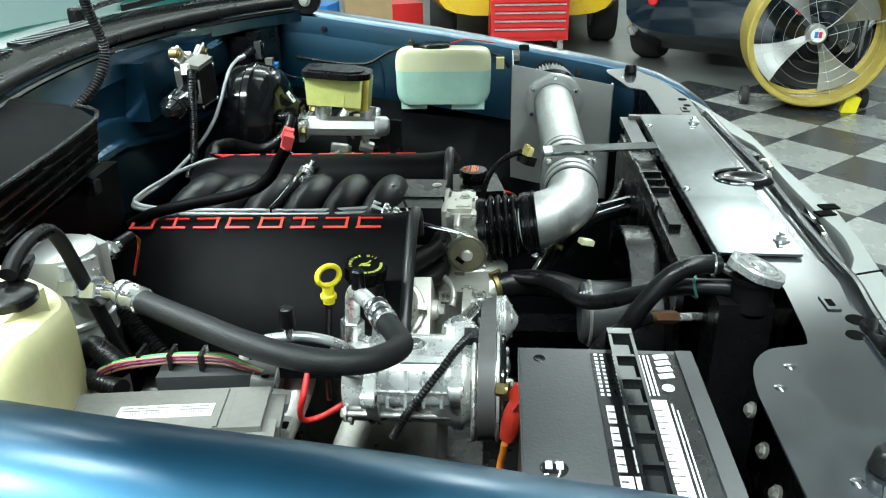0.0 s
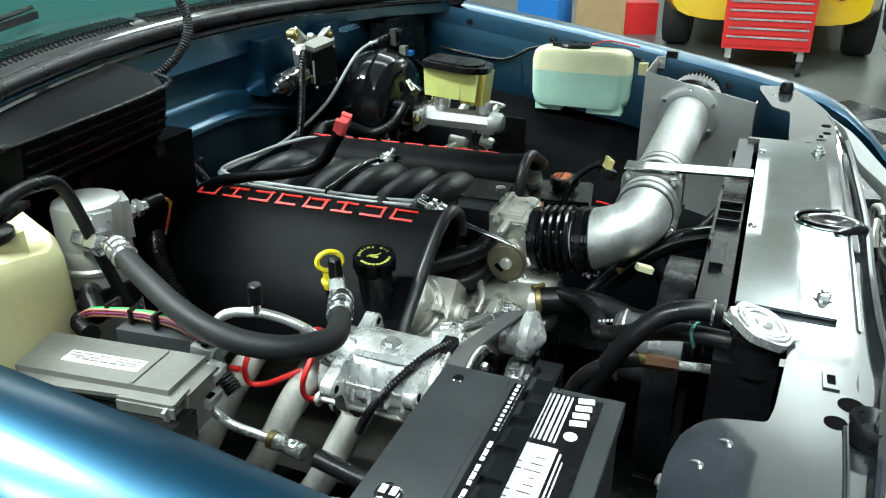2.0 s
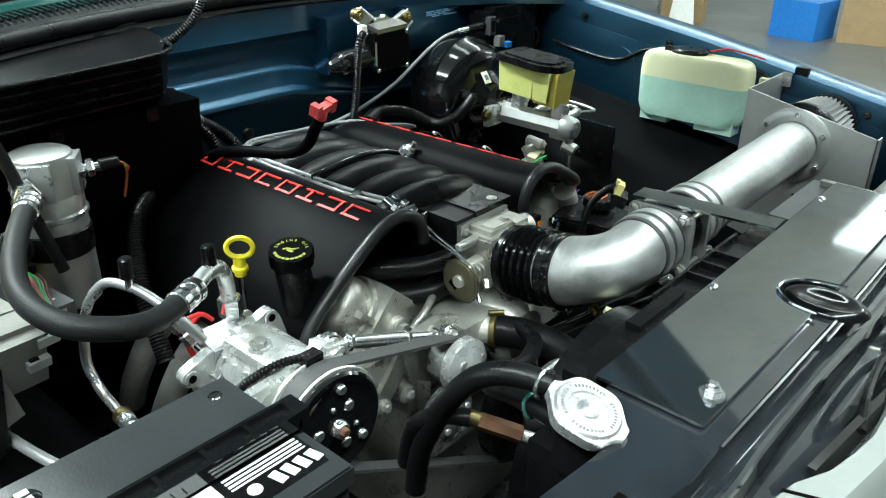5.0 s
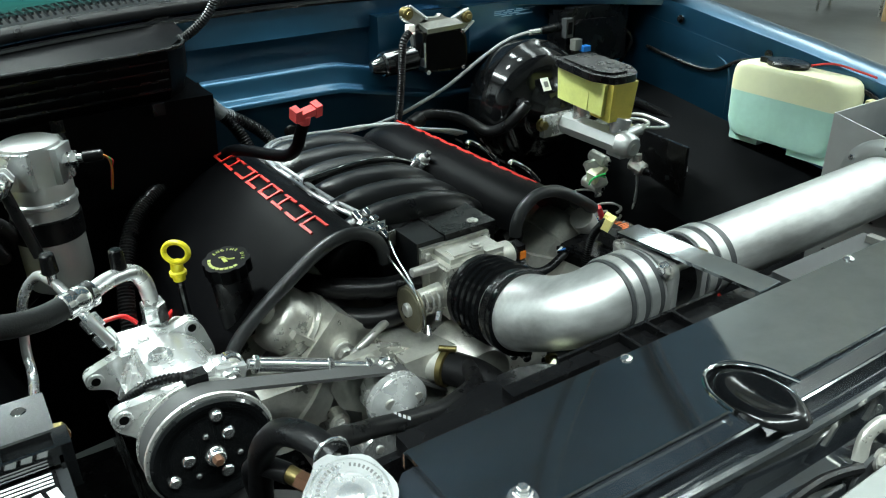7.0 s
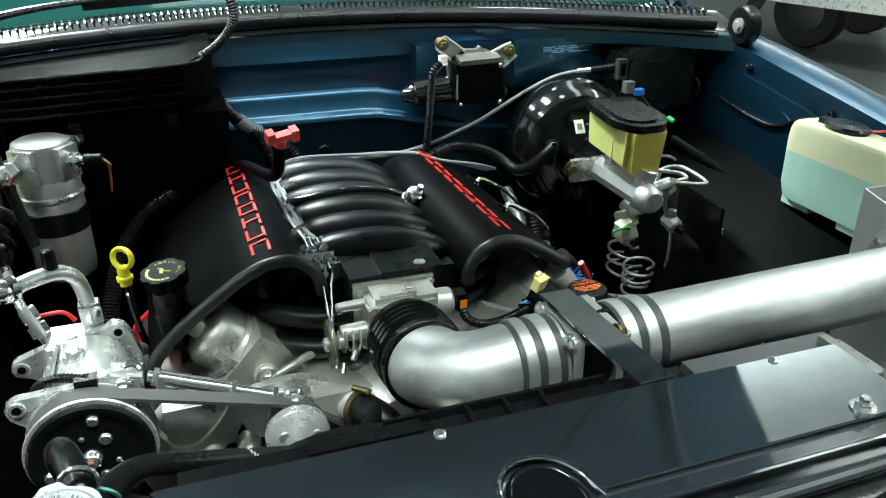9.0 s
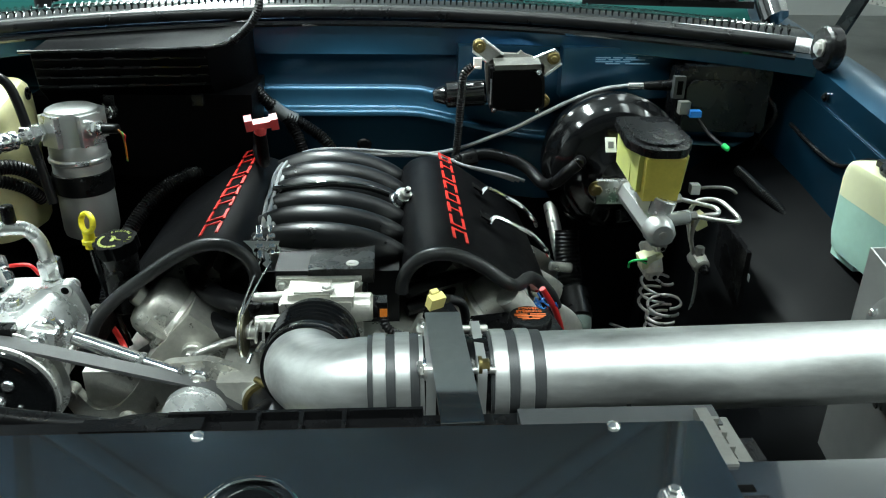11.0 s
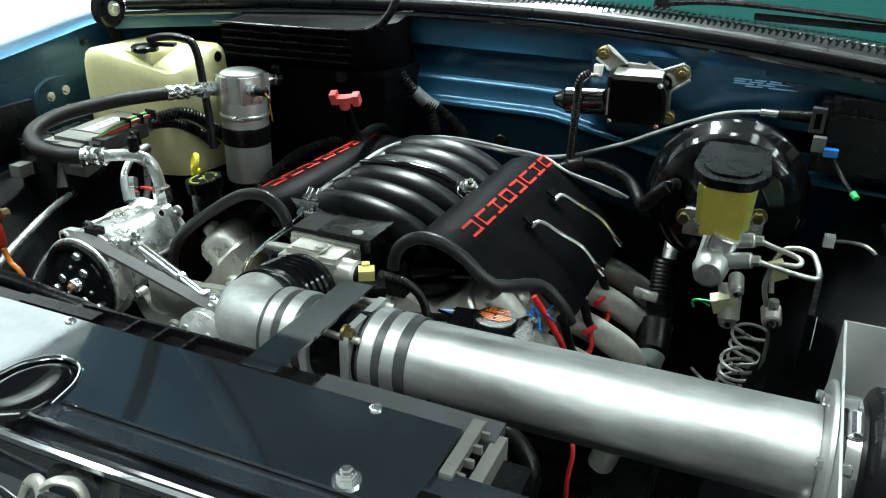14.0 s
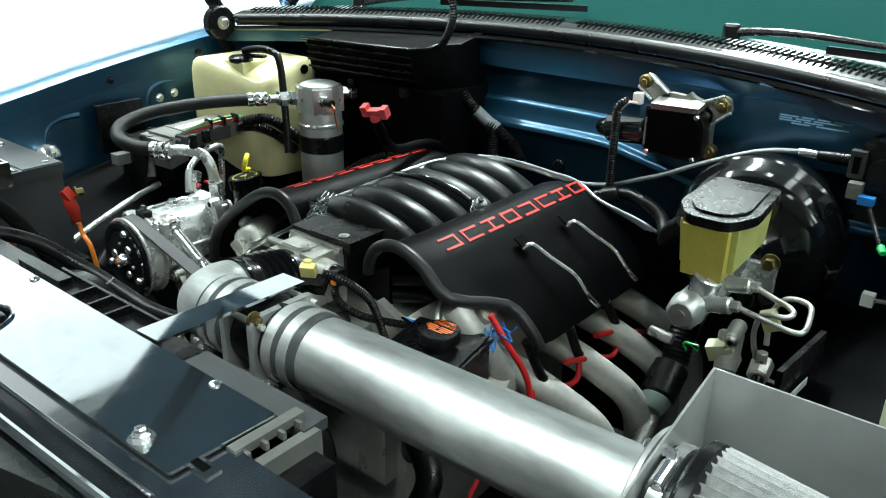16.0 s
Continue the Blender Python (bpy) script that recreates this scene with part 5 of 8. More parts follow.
# cable bracket and the throttle cables
cb = thing("throttle_cable", (-0.10, -0.115, 0.99), "braided throttle cables on a bright steel bracket", "cable")
plate = [Vector(p) for p in ((-0.093, -0.152, 1.019), (-0.099, -0.083, 1.015), (-0.071, -0.077, 0.975), (-0.074, -0.106, 0.979), (-0.084, -0.130, 0.995))]
back = (plate[2] - plate[1]).cross(plate[0] - plate[1]).normalized() * 0.003
part("cable_bracket", loft(B(), [plate, [p - back for p in plate]], True, True), POLISH, cb, "polished cable bracket plate")
part("bracket_leg", box(B(), (-0.075, -0.080, 0.985), (0.003, 0.05, 0.05), 0.001, (0, 0, 15)), STEEL, cb)
for k, dy in enumerate((-0.009, 0.009)):
    a, b = Vector((-0.128, -0.118 + dy, 1.026)), Vector((-0.072, -0.110 + dy, 0.998))
    part("adjuster", cyl(B(), a, b, 0.0058, 0.0058, 12, 0.001), CHROME, cb)
    part("nut", cyl(B(), a.lerp(b, 0.3), a.lerp(b, 0.45), 0.0095, 0.0095, 6, 0.001), CHROME, cb)
    part("nut", cyl(B(), a.lerp(b, 0.6), a.lerp(b, 0.75), 0.0095, 0.0095, 6, 0.001), CHROME, cb)
    pts = [b, (-0.035, -0.118 + 0.6 * dy, 0.990), (0.020, -0.126 + 0.3 * dy, 0.980), (0.050, -0.130, 0.968), (0.066, -0.130, 0.944), (0.060, -0.130, 0.920)]
    part("inner_wire", sweep(B(), pts, 0.0018, 8), CHROME, cb)
off = ((0.0, 0.0), (0.008, 0.002), (-0.007, 0.003), (0.002, 0.007))
for k, (a, b) in enumerate(off):
    pts = [(-0.135, -0.116 + a, 1.012 + b), (-0.22, -0.126 + a, 1.010 + b), (-0.323, -0.130 + a, 1.010 + b), (-0.40, -0.132 + a, 1.010 + b), (-0.47, -0.124 + a, 1.007 + b), (-0.535, -0.098 + a, 1.002 + b), (-0.574, -0.058 + a, 0.995 + b), (-0.584, 0.0, 0.990 + b), (-0.580, 0.06, 0.987 + b)]
    if k == 0:
        pts += [(-0.577, 0.13, 0.988), (-0.562, 0.20, 1.005), (-0.546, 0.255, 1.030), (-0.540, 0.31, 1.054), (-0.540, 0.36, 1.080), (-0.545, 0.42, 1.108), (-0.548, 0.48, 1.130), (-0.546, 0.539, 1.139)]
        part("cable_sheath", sweep(B(), pts, 0.0040, 8), CHARGREY, cb)
    else:
        pts += [(-0.555, 0.115, 0.998 + 0.3 * b), (-0.515, 0.165, 1.004 + 0.3 * b), (-0.498, 0.21, 0.992), (-0.497, 0.26 + 0.01 * k, 0.974), (-0.497, 0.30 + 0.01 * k, 0.960)]
        part("cable_sheath" if k % 2 else "braided_line", sweep(B(), pts, 0.0034, 8), CHARGREY if k % 2 else BRAID, cb)
part("ferrule", cyl(B(), (-0.545, 0.530, 1.1375), (-0.541, 0.560, 1.139), 0.0075, 0.0075, 12, 0.001), CHROME, cb)
for p in ((-0.30, -0.14, 1.028), (-0.19, -0.133, 1.026)):
    part("cable_tie", box(B(), (p[0], p[1] + 0.020, p[2] - 0.012), (0.0035, 0.022, 0.013), 0.004), BLACKPL, cb)

# spark plug leads, fuel rail loops and headers on the driver's side
for k, x in enumerate((-0.12, -0.235, -0.35, -0.46)):
    pts = [(x, YC + 0.235, 0.850), (x, YC + 0.300, 0.835), (x - 0.025, YC + 0.365, 0.800), (x - 0.070, YC + 0.420, 0.735), (x - 0.11, YC + 0.425, 0.64), (x - 0.13, YC + 0.40, 0.54)]
    part("exhaust_header", sweep(B(), pts, 0.024, 16), HEADER, engine, "pale grey coated exhaust header pipe")
    part("header_flange", box(B(), (x, YC + 0.245, 0.838), (0.075, 0.012, 0.055), 0.006, (-42, 0, 0)), HEADER, engine)
    pts = [(x, YC - 0.235, 0.835), (x + 0.01, YC - 0.300, 0.800), (x - 0.015, YC - 0.350, 0.74), (x - 0.06, YC - 0.375, 0.64), (x - 0.11, YC - 0.37, 0.56)]
    part("exhaust_header", sweep(B(), pts, 0.024, 16), HEADER, engine, "pale grey coated exhaust header pipe")
for top, end in (((-0.098, 0.318, 0.905), (-0.132, 0.332, 0.826)), ((-0.216, 0.322, 0.882), (-0.237, 0.333, 0.824)), ((-0.338, 0.322, 0.880), (-0.370, 0.333, 0.820))):
    top, end = Vector(top), Vector(end)
    bt = part("plug_boot", sweep(B(), [top, top.lerp(end, 0.5) + Vector((0.002, 0.001, 0.0)), end], 0.0080, 14), RUBBER, engine, "black spark plug boot")
    part("boot_ring", cyl(B(), top.lerp(end, 0.90), end, 0.0092, 0.0088, 16, 0.002), RUBBER, bt)
for pts in ([(-0.130, 0.332, 0.832), (-0.139, 0.340, 0.812), (-0.165, 0.344, 0.804), (-0.200, 0.345, 0.795), (-0.220, 0.344, 0.800), (-0.234, 0.334, 0.828)],
            [(-0.185, 0.338, 0.838), (-0.227, 0.342, 0.825), (-0.278, 0.345, 0.806), (-0.332, 0.345, 0.785), (-0.355, 0.343, 0.792), (-0.366, 0.334, 0.826)],
            [(-0.296, 0.330, 0.834), (-0.358, 0.334, 0.818), (-0.430, 0.336, 0.788), (-0.500, 0.336, 0.758)],
            [(-0.125, 0.330, 0.826), (-0.132, 0.336, 0.806), (-0.136, 0.338, 0.775)],
            [(-0.118, 0.322, 0.828), (-0.112, 0.326, 0.812), (-0.108, 0.330, 0.780)],
            [(-0.045, 0.288, 0.960), (-0.055, 0.312, 0.918), (-0.078, 0.330, 0.866), (-0.088, 0.336, 0.825), (-0.090, 0.338, 0.79)]):
    part("plug_lead", sweep(B(), pts, 0.0048, 10), RED, engine, "red silicone spark plug lead")
# front runner of the driver's header with its flange
part("exhaust_header", sweep(B(), [(-0.030, 0.235, 0.960), (-0.038, 0.262, 0.925), (-0.066, 0.276, 0.878), (-0.092, 0.282, 0.836), (-0.10, 0.285, 0.77)], 0.020, 18), HEADER, engine, "pale grey cast front runner")
part("header_flange", box(B(), (-0.085, 0.285, 0.842), (0.070, 0.030, 0.012), 0.005, (-30, 28, 10)), HEADER, engine)
part("plug_lead", sweep(B(), [(-0.43, -0.372, 0.81), (-0.40, -0.374, 0.79), (-0.377, -0.371, 0.784), (-0.34, -0.372, 0.79)], 0.0048, 10), RED, engine, "red silicone spark plug lead")
for xb in (-0.306, -0.200):
    pts = [(xb + 0.004, -0.360, 0.862), (xb, -0.396, 0.828), (xb - 0.008, -0.392, 0.795), (xb - 0.004, -0.384, 0.776), (xb + 0.018, -0.374, 0.776), (xb + 0.040, -0.366, 0.786), (xb + 0.07, -0.35, 0.80)]
    part("plug_lead", sweep(B(), pts, 0.0048, 10), RED, engine, "red silicone spark plug lead")
for xa, xb in ((-0.225, -0.250), (-0.358, -0.382)):
    pts = [(xa + 0.01, 0.228, 0.990), (xa, 0.240, 0.997), (xa - 0.008, 0.270, 0.980), (xb, 0.305, 0.955), (xb - 0.002, 0.330, 0.928), (xb - 0.02, 0.342, 0.905)]
    part("clip_wire", sweep(B(), pts, 0.0042, 8), CHROME, engine, "bright bent wire clip")
    part("clip_slot", box(B(), (xa + 0.004, 0.222, 1.0), (0.022, 0.020, 0.003), 0.001, (-35, 0, 0)), HOLLOW_SHADE, engine)
for k in range(5):
    a = Vector((-0.075 + 0.008 * k, 0.29 + 0.006 * (k % 3), 0.925))
    pts = [a + Vector((0.02 * math.sin(k * 2.1 + j), 0.014 * math.cos(k * 1.7 + j * 1.3), 0.012 * math.sin(j * 1.9 + k))) for j in range(4)]
    part("blue_tie", sweep(B(), pts, 0.0015, 6, 5), BLUEPL, engine, "blue plastic tie")

# oil filler and dipstick
of = thing("oil_filler", (-0.108, -0.331, 0.93), "black oil filler cap with yellow-green print", "filler cap")
part("filler_neck", cyl(B(), (-0.100, -0.325, 0.905), (-0.108, -0.330, 1.0), 0.024, 0.026, 28, 0.003), BLACKPL, of)
capc = Vector((-0.107, -0.329, 0.999))
NM = Matrix.Translation(capc) @ Vector((0.10, -0.12, 1)).to_track_quat("Z", "Y").to_matrix().to_4x4() @ Matrix.Diagonal((0.84, 0.84, 1, 1))
bm = B()
ring = [((0.0375 if (i // 2) % 3 else 0.0345) * math.cos(i * math.pi / 24), (0.0375 if (i // 2) % 3 else 0.0345) * math.sin(i * math.pi / 24)) for i in range(48)]
prism(bm, ring, 0.0, 0.020, NM, 0.002)
fc = part("filler_cap", bm, BLACKSAT, of)
bm = B()
for i in range(9):
    a = radians(205 + i * 16)
    c = NM @ Vector((0.0265 * math.cos(a), 0.0265 * math.sin(a), 0.0203))
    box(bm, c, (0.0040, 0.0048, 0.0006), 0, tuple(math.degrees(v) for v in (NM.to_3x3() @ Matrix.Rotation(a, 3, "Z")).to_euler()))
part("cap_print", bm, LIME, fc, "arc of small yellow-green print")
for i, ch in enumerate("ENGINE OIL"):
    a = radians(165 - i * 16.5)
    if ch != " ":
        words(ch, 0.0078, NM @ Matrix.Rotation(a - math.pi / 2, 4, "Z") @ Matrix.Translation((0, 0.0265, 0.0204)), LIME, fc, name="letter")
bm = sweep(B(), [NM @ Vector(p) for p in ((-0.013, 0.000, 0.0205), (-0.006, 0.003, 0.0205), (0.004, 0.001, 0.0205), (0.013, 0.005, 0.0205))], 0.0011, 6)
box(bm, NM @ Vector((-0.001, -0.003, 0.0203)), (0.012, 0.005, 0.0008), 0)
part("oil_symbol", bm, LIME, fc)
ds = thing("oil_dipstick", (-0.15, -0.386, 0.88), "yellow ring handle oil dipstick in a black tube", "dipstick")
part("dipstick_tube", sweep(B(), [(-0.17, -0.36, 0.80), (-0.158, -0.380, 0.92), (-0.151, -0.385, 0.99)], 0.005, 8), BLACKGLOSS, ds)
hd = part("handle_neck", rev(B(), [(0.0085, 0), (0.0085, 0.006), (0.0115, 0.008), (0.0115, 0.013), (0.0085, 0.015), (0.0085, 0.028)], frame_to((-0.151, -0.385, 0.984), (-0.150, -0.386, 1.03))[0], 18), YELLOW, ds)
ring_m = Matrix.Translation((-0.149, -0.384, 1.026)) @ Vector((0.68, -0.68, 0.28)).to_track_quat("Z", "Y").to_matrix().to_4x4()
pts = [ring_m @ Vector((0.0180 * math.cos(a * math.pi / 14), 0.0135 * math.sin(a * math.pi / 14), 0)) for a in range(29)]
part("handle_ring", sweep(B(), pts, 0.0038, 10, raw=True, squash=1.2), YELLOW, ds)

# ---- air intake ----
duct = thing("air_intake_pipe", (0.223, 0.2, 0.94), "brushed aluminium air intake pipe with rubber couplers", "intake pipe")
R0 = 0.0475
A_, B_ = (0.052, -0.030, 0.945), (0.158, -0.031, 0.961)
prof = [(0.050, 0.0), (0.0545, 0.002), (0.0545, 0.017), (0.051, 0.019)]
for k in range(4):
    h = 0.021 + k * 0.0135
    prof += [(0.0505, h), (0.0570, h + 0.0025), (0.0595, h + 0.0060), (0.0575, h + 0.0095), (0.0510, h + 0.0120)]
prof += [(0.0525, 0.078), (0.0555, 0.080), (0.0560, 0.100), (0.0580, 0.102), (0.0580, 0.106), (0.050, 0.108)]
m_, _ = frame_to(A_, B_)
cpl = part("bellows_coupler", rev(B(), prof, m_, 48), BOOST, duct, "black ribbed rubber coupler")
part("clamp_band", rev(B(), [(0.0548, 0.004), (0.0562, 0.005), (0.0562, 0.014), (0.0548, 0.015)], m_, 44), BLACKPL, cpl)
part("clamp_band", rev(B(), [(0.0562, 0.084), (0.0572, 0.085), (0.0572, 0.094), (0.0562, 0.095)], m_, 44), BLACKPL, cpl)
for z0, (px, py, pz) in ((0, (0.196, -0.016, 0.908)), (1, (0.160, -0.030, 0.901)), (1, (0.150, -0.044, 0.904))):
    part("clamp_screw", hexbolt(B(), (px, py, pz), (0.8, -0.4, -0.2), 0.006, 0.012), CHROME if z0 else BRASS, cpl)
arc = [(0.138, -0.031, 0.958)]
for k in range(17):
    a = k / 16 * math.pi / 2
    arc.append((0.146 + 0.077 * math.sin(a), -0.0330 + 0.0695 * (1 - math.cos(a)), 0.960 + 0.0315 * (k / 16) ** 0.8))
arc += [(0.223, 0.07, 0.992), (0.223, 0.105, 0.993)]
part("elbow", sweep(B(), arc, lambda t: R0 + 0.0055 * max(0.0, 1 - 2.2 * t), 44, raw=True), TUBE, duct, "brushed aluminium elbow")


def ring_y(name, y0, y1, r, material, parent=duct, label=""):
    m, ln = frame_to((0.223, y0, 0.9925 + 0.02 * (y0 - 0.1)), (0.223, y1, 0.9925 + 0.02 * (y1 - 0.1)))
    return part(name, rev(B(), [(R0 - 0.002, 0), (r - 0.0008, 0.0), (r, 0.0008), (r, ln - 0.0008), (r - 0.0008, ln), (R0 - 0.002, ln)], m, 44), material, parent, label)


for y0, y1, r, mt, nm in ((0.044, 0.100, R0 + 0.0022, GREYPL, "rubber_sleeve"), (0.050, 0.064, R0 + 0.0042, TUBE, "clamp_band"), (0.074, 0.090, R0 + 0.0042, TUBE, "clamp_band"), (0.176, 0.236, R0 + 0.0022, GREYPL, "rubber_sleeve"), (0.180, 0.196, R0 + 0.0042, TUBE, "clamp_band"), (0.207, 0.223, R0 + 0.0042, TUBE, "clamp_band")):
    ring_y(nm, y0, y1, r, mt)
for y0 in (0.057, 0.188):
    part("clamp_screw", cyl(B(), (0.262, y0, 0.948), (0.276, y0, 0.962), 0.006, seg=12, bev=0.001), CHROME, duct)
ring_y("meter_body", 0.098, 0.180, R0 - 0.001, BLACKPL, label="black air meter body")
for y0 in (0.106, 0.160):
    sq = round_poly([(0.170, 0.940), (0.276, 0.940), (0.276, 1.040), (0.170, 1.040)], 0.016, 4)
    part("meter_flange", prism(B(), sq, y0, y0 + 0.010, Matrix(((1, 0, 0, 0), (0, 0, 1, 0), (0, 1, 0, 0), (0, 0, 0, 1))), 0.001), SHEET, duct, "square aluminium flange")
for x0, z0 in ((0.181, 1.030), (0.266, 1.030), (0.266, 0.950), (0.181, 0.950)):
    part("standoff_bolt", cyl(B(), (x0, 0.098, z0), (x0, 0.180, z0), 0.0045, seg=10, bev=0.001), STEEL, duct)
    part("bolt", hexbolt(B(), (x0, 0.105, z0), (0, -1, 0), 0.007, 0.006), STEEL, duct)
m_, ln_ = frame_to((0.223, 0.228, 0.9951), (0.223, 0.648, 1.0035))
part("straight_tube", rev(B(), [(R0 - 0.002, 0), (R0, 0.001), (R0, ln_), (R0 - 0.002, ln_)], m_, 56), TUBE, duct, "brushed aluminium straight tube")
# support strap to the cover plate
S = Matrix.Translation((0.279, 0.131, 1.0495)) @ Matrix.Rotation(radians(1.8), 4, "Z") @ Matrix.Rotation(radians(-2.2), 4, "Y")
bm = prism(B(), [(-0.107, -0.020), (0.108, -0.020), (0.108, 0.020), (-0.107, 0.020)], -0.002, 0.002, S, 0.0006, 1)
st = part("support_strap", bm, POLISH, duct, "bright flat metal support strap")
bm = prism(B(), [(0.104, -0.020), (0.1085, -0.020), (0.1085, 0.020), (0.104, 0.020)], -0.016, 0.001, S, 0.001, 1)
part("strap_foot", bm, POLISH, st)
part("strap_bolt", hexbolt(B(), (0.266, 0.163, 1.036), (0, 1, 0), 0.007, 0.010), BRASS, st)
part("strap_bolt", hexbolt(B(), (0.262, 0.104, 1.032), (0, -1, 0), 0.007, 0.008), CHROME, st)

# ---- filter box ----
fb = thing("filter_box", (0.24, 0.68, 0.80), "satin aluminium heat shield box round the air filter", "filter box")
YP = 0.657
M_Y = Matrix(((1, 0, 0, 0), (0, 0, 1, 0), (0, 1, 0, 0), (0, 0, 0, 1)))
part("front_plate", prism(B(), [(0.117, 0.74), (0.372, 0.74), (0.372, 1.046), (0.117, 1.098)], YP, YP + 0.0025, M_Y, 0.0006, 1), SHEET, fb)
bm = prism(B(), [(YP + 0.0025, 0.74), (0.846, 0.74), (0.846, 1.098), (YP + 0.0025, 1.098)], 0.117, 0.1195, Matrix(((0, 0, 1, 0), (1, 0, 0, 0), (0, 1, 0, 0), (0, 0, 0, 1))), 0.0006, 1)
part("side_plate", bm, SHEET, fb)
part("front_flange", box(B(), (0.371, YP + 0.014, 0.893), (0.0025, 0.028, 0.305), 0.0005), SHEET, fb)
part("fender_tab", box(B(), (0.128, 0.836, 1.085), (0.02, 0.003, 0.03), 0.0006), SHEET, fb)
part("rivet", hexbolt(B(), (0.128, 0.833, 1.084), (0, -1, 0), 0.006, 0.004), STEEL, fb)
m_, _ = frame_to((0.223, YP - 0.006, 1.0035), (0.223, YP, 1.0036))
fl = part("ring_flange", rev(B(), [(R0, 0.0), (R0 + 0.006, -0.003), (0.072, 0.0), (0.074, 0.002), (0.074, 0.006), (R0, 0.006)], m_, 48), SHEET, fb, "round aluminium tube flange")
for k in range(6):
    a = k * math.pi / 3 + 0.5
    x0, z0 = 0.223 + 0.063 * math.cos(a), 1.0035 + 0.063 * math.sin(a)
    part("bolt", hexbolt(B(), (x0, YP - 0.004, z0), (0, -1, 0), 0.0055, 0.010), CHROME, fl)
    part("nut", cyl(B(), (x0, YP + 0.002, z0), (x0, YP + 0.016, z0), 0.006, seg=6, bev=0.001), CHROME, fl)
af = thing("air_filter", (0.223, 0.76, 0.93), "pleated grey cone air filter with a black rubber end", "air filter")
m_, _ = frame_to((0.223, YP + 0.004, 1.0036), (0.223, 0.86, 1.005))
part("rubber_base", rev(B(), [(0.055, 0.0), (0.060, 0.001), (0.060, 0.022), (0.072, 0.026), (0.076, 0.030), (0.076, 0.040), (0.072, 0.044)], m_, 44), RUBBER, af)
part("band_clamp", rev(B(), [(0.0605, 0.004), (0.0625, 0.005), (0.0625, 0.017), (0.0605, 0.018)], m_, 40), CHROME, af, "bright worm drive clamp")
part("clamp_screw", cyl(B(), (0.235, YP + 0.014, 1.064), (0.262, YP + 0.014, 1.058), 0.007, seg=12, bev=0.001), CHROME, af)
bm = B()
rings = []
for h, r in ((0.042, 0.075), (0.175, 0.062)):
    rings.append([m_ @ Vector(((r if i % 2 else r - 0.009) * math.cos(i * math.pi / 40), (r if i % 2 else r - 0.009) * math.sin(i * math.pi / 40), h)) for i in range(80)])
loft(bm, rings, True, True)
part("pleats", bm, mat("grey_filter_gauze", (0.30, 0.305, 0.30), 0.55, 0.3, 0.25, 120, 0.5, 900), af, "grey wire gauze pleats", sharp=20)
part("end_cap", rev(B(), [(0.060, 0.172), (0.064, 0.174), (0.064, 0.186), (0.058, 0.190), (0.0, 0.191)], m_, 40), RUBBER, af)

# ---- air conditioning compressor, belt and pulleys ----
ac = thing("compressor", (-0.01, -0.44, 0.84), "bare aluminium air conditioning compressor with a black clutch", "compressor")
CY, CZ = -0.436, 0.890
FX = lambda x: Matrix(((0, 0, 1, x), (1, 0, 0, 0), (0, 1, 0, 0), (0, 0, 0, 1)))
m_, _ = frame_to((-0.125, CY, CZ), (0.06, CY, CZ))
part("body", rev(B(), [(0.030, 0.0), (0.046, 0.004), (0.052, 0.014), (0.052, 0.034), (0.056, 0.037), (0.056, 0.060), (0.0525, 0.064), (0.0535, 0.125), (0.057, 0.129), (0.060, 0.135), (0.060, 0.165), (0.056, 0.172), (0.052, 0.178)], m_, 40), CAST, ac)
REAR = [(-0.386, 0.956), (-0.398, 0.968), (-0.414, 0.962), (-0.446, 0.951), (-0.488, 0.947), (-0.514, 0.938), (-0.536, 0.930), (-0.536, 0.912), (-0.506, 0.902), (-0.498, 0.868), (-0.470, 0.836), (-0.436, 0.826), (-0.400, 0.836), (-0.376, 0.868), (-0.374, 0.915)]
FRONT = [(-0.380, 0.958), (-0.396, 0.964), (-0.416, 0.956), (-0.456, 0.950), (-0.496, 0.945), (-0.516, 0.945), (-0.530, 0.936), (-0.526, 0.918), (-0.504, 0.900), (-0.498, 0.868), (-0.470, 0.832), (-0.436, 0.822), (-0.400, 0.832), (-0.376, 0.868), (-0.370, 0.920)]
part("rear_ear_plate", prism(B(), round_poly(REAR, 0.011, 3), -0.008, 0.008, FX(-0.077), 0.003), CAST, ac)
part("front_ear_plate", prism(B(), round_poly(FRONT, 0.011, 3), -0.007, 0.007, FX(0.035), 0.003), CAST, ac)
bm = prism(B(), round_poly([(-0.498, 0.905), (-0.486, 0.935), (-0.468, 0.953), (-0.425, 0.957), (-0.402, 0.948), (-0.385, 0.920), (-0.385, 0.89), (-0.498, 0.89)], 0.010, 3), -0.070, 0.029, FX(0.0), 0.004)
tp = part("top_casting", bm, CAST, ac)
vp = part("valve_pad", lump(B(), (-0.090, -0.455, 0.938), (0.044, 0.070, 0.026), 0.011, (0, 14, 0)), CAST, ac)
for p, r in (((-0.100, -0.482, 0.946), 0.015), ((-0.108, -0.434, 0.948), 0.016), ((-0.080, -0.458, 0.950), 0.009)):
    p = Vector(p)
    part("port_boss", cyl(B(), p - Vector((0, 0, 0.012)), p + Vector((0.002, 0, 0.006)), r, r * 0.88, 22, 0.003), CAST, vp)
part("bolt_pad", cyl(B(), (-0.022, -0.452, 0.950), (-0.022, -0.452, 0.9585), 0.016, 0.0145, 20, 0.002), CAST, tp)
part("bolt", hexbolt(B(), (-0.022, -0.452, 0.959), (0, 0, 1), 0.0095, 0.007), CHROME, ac)
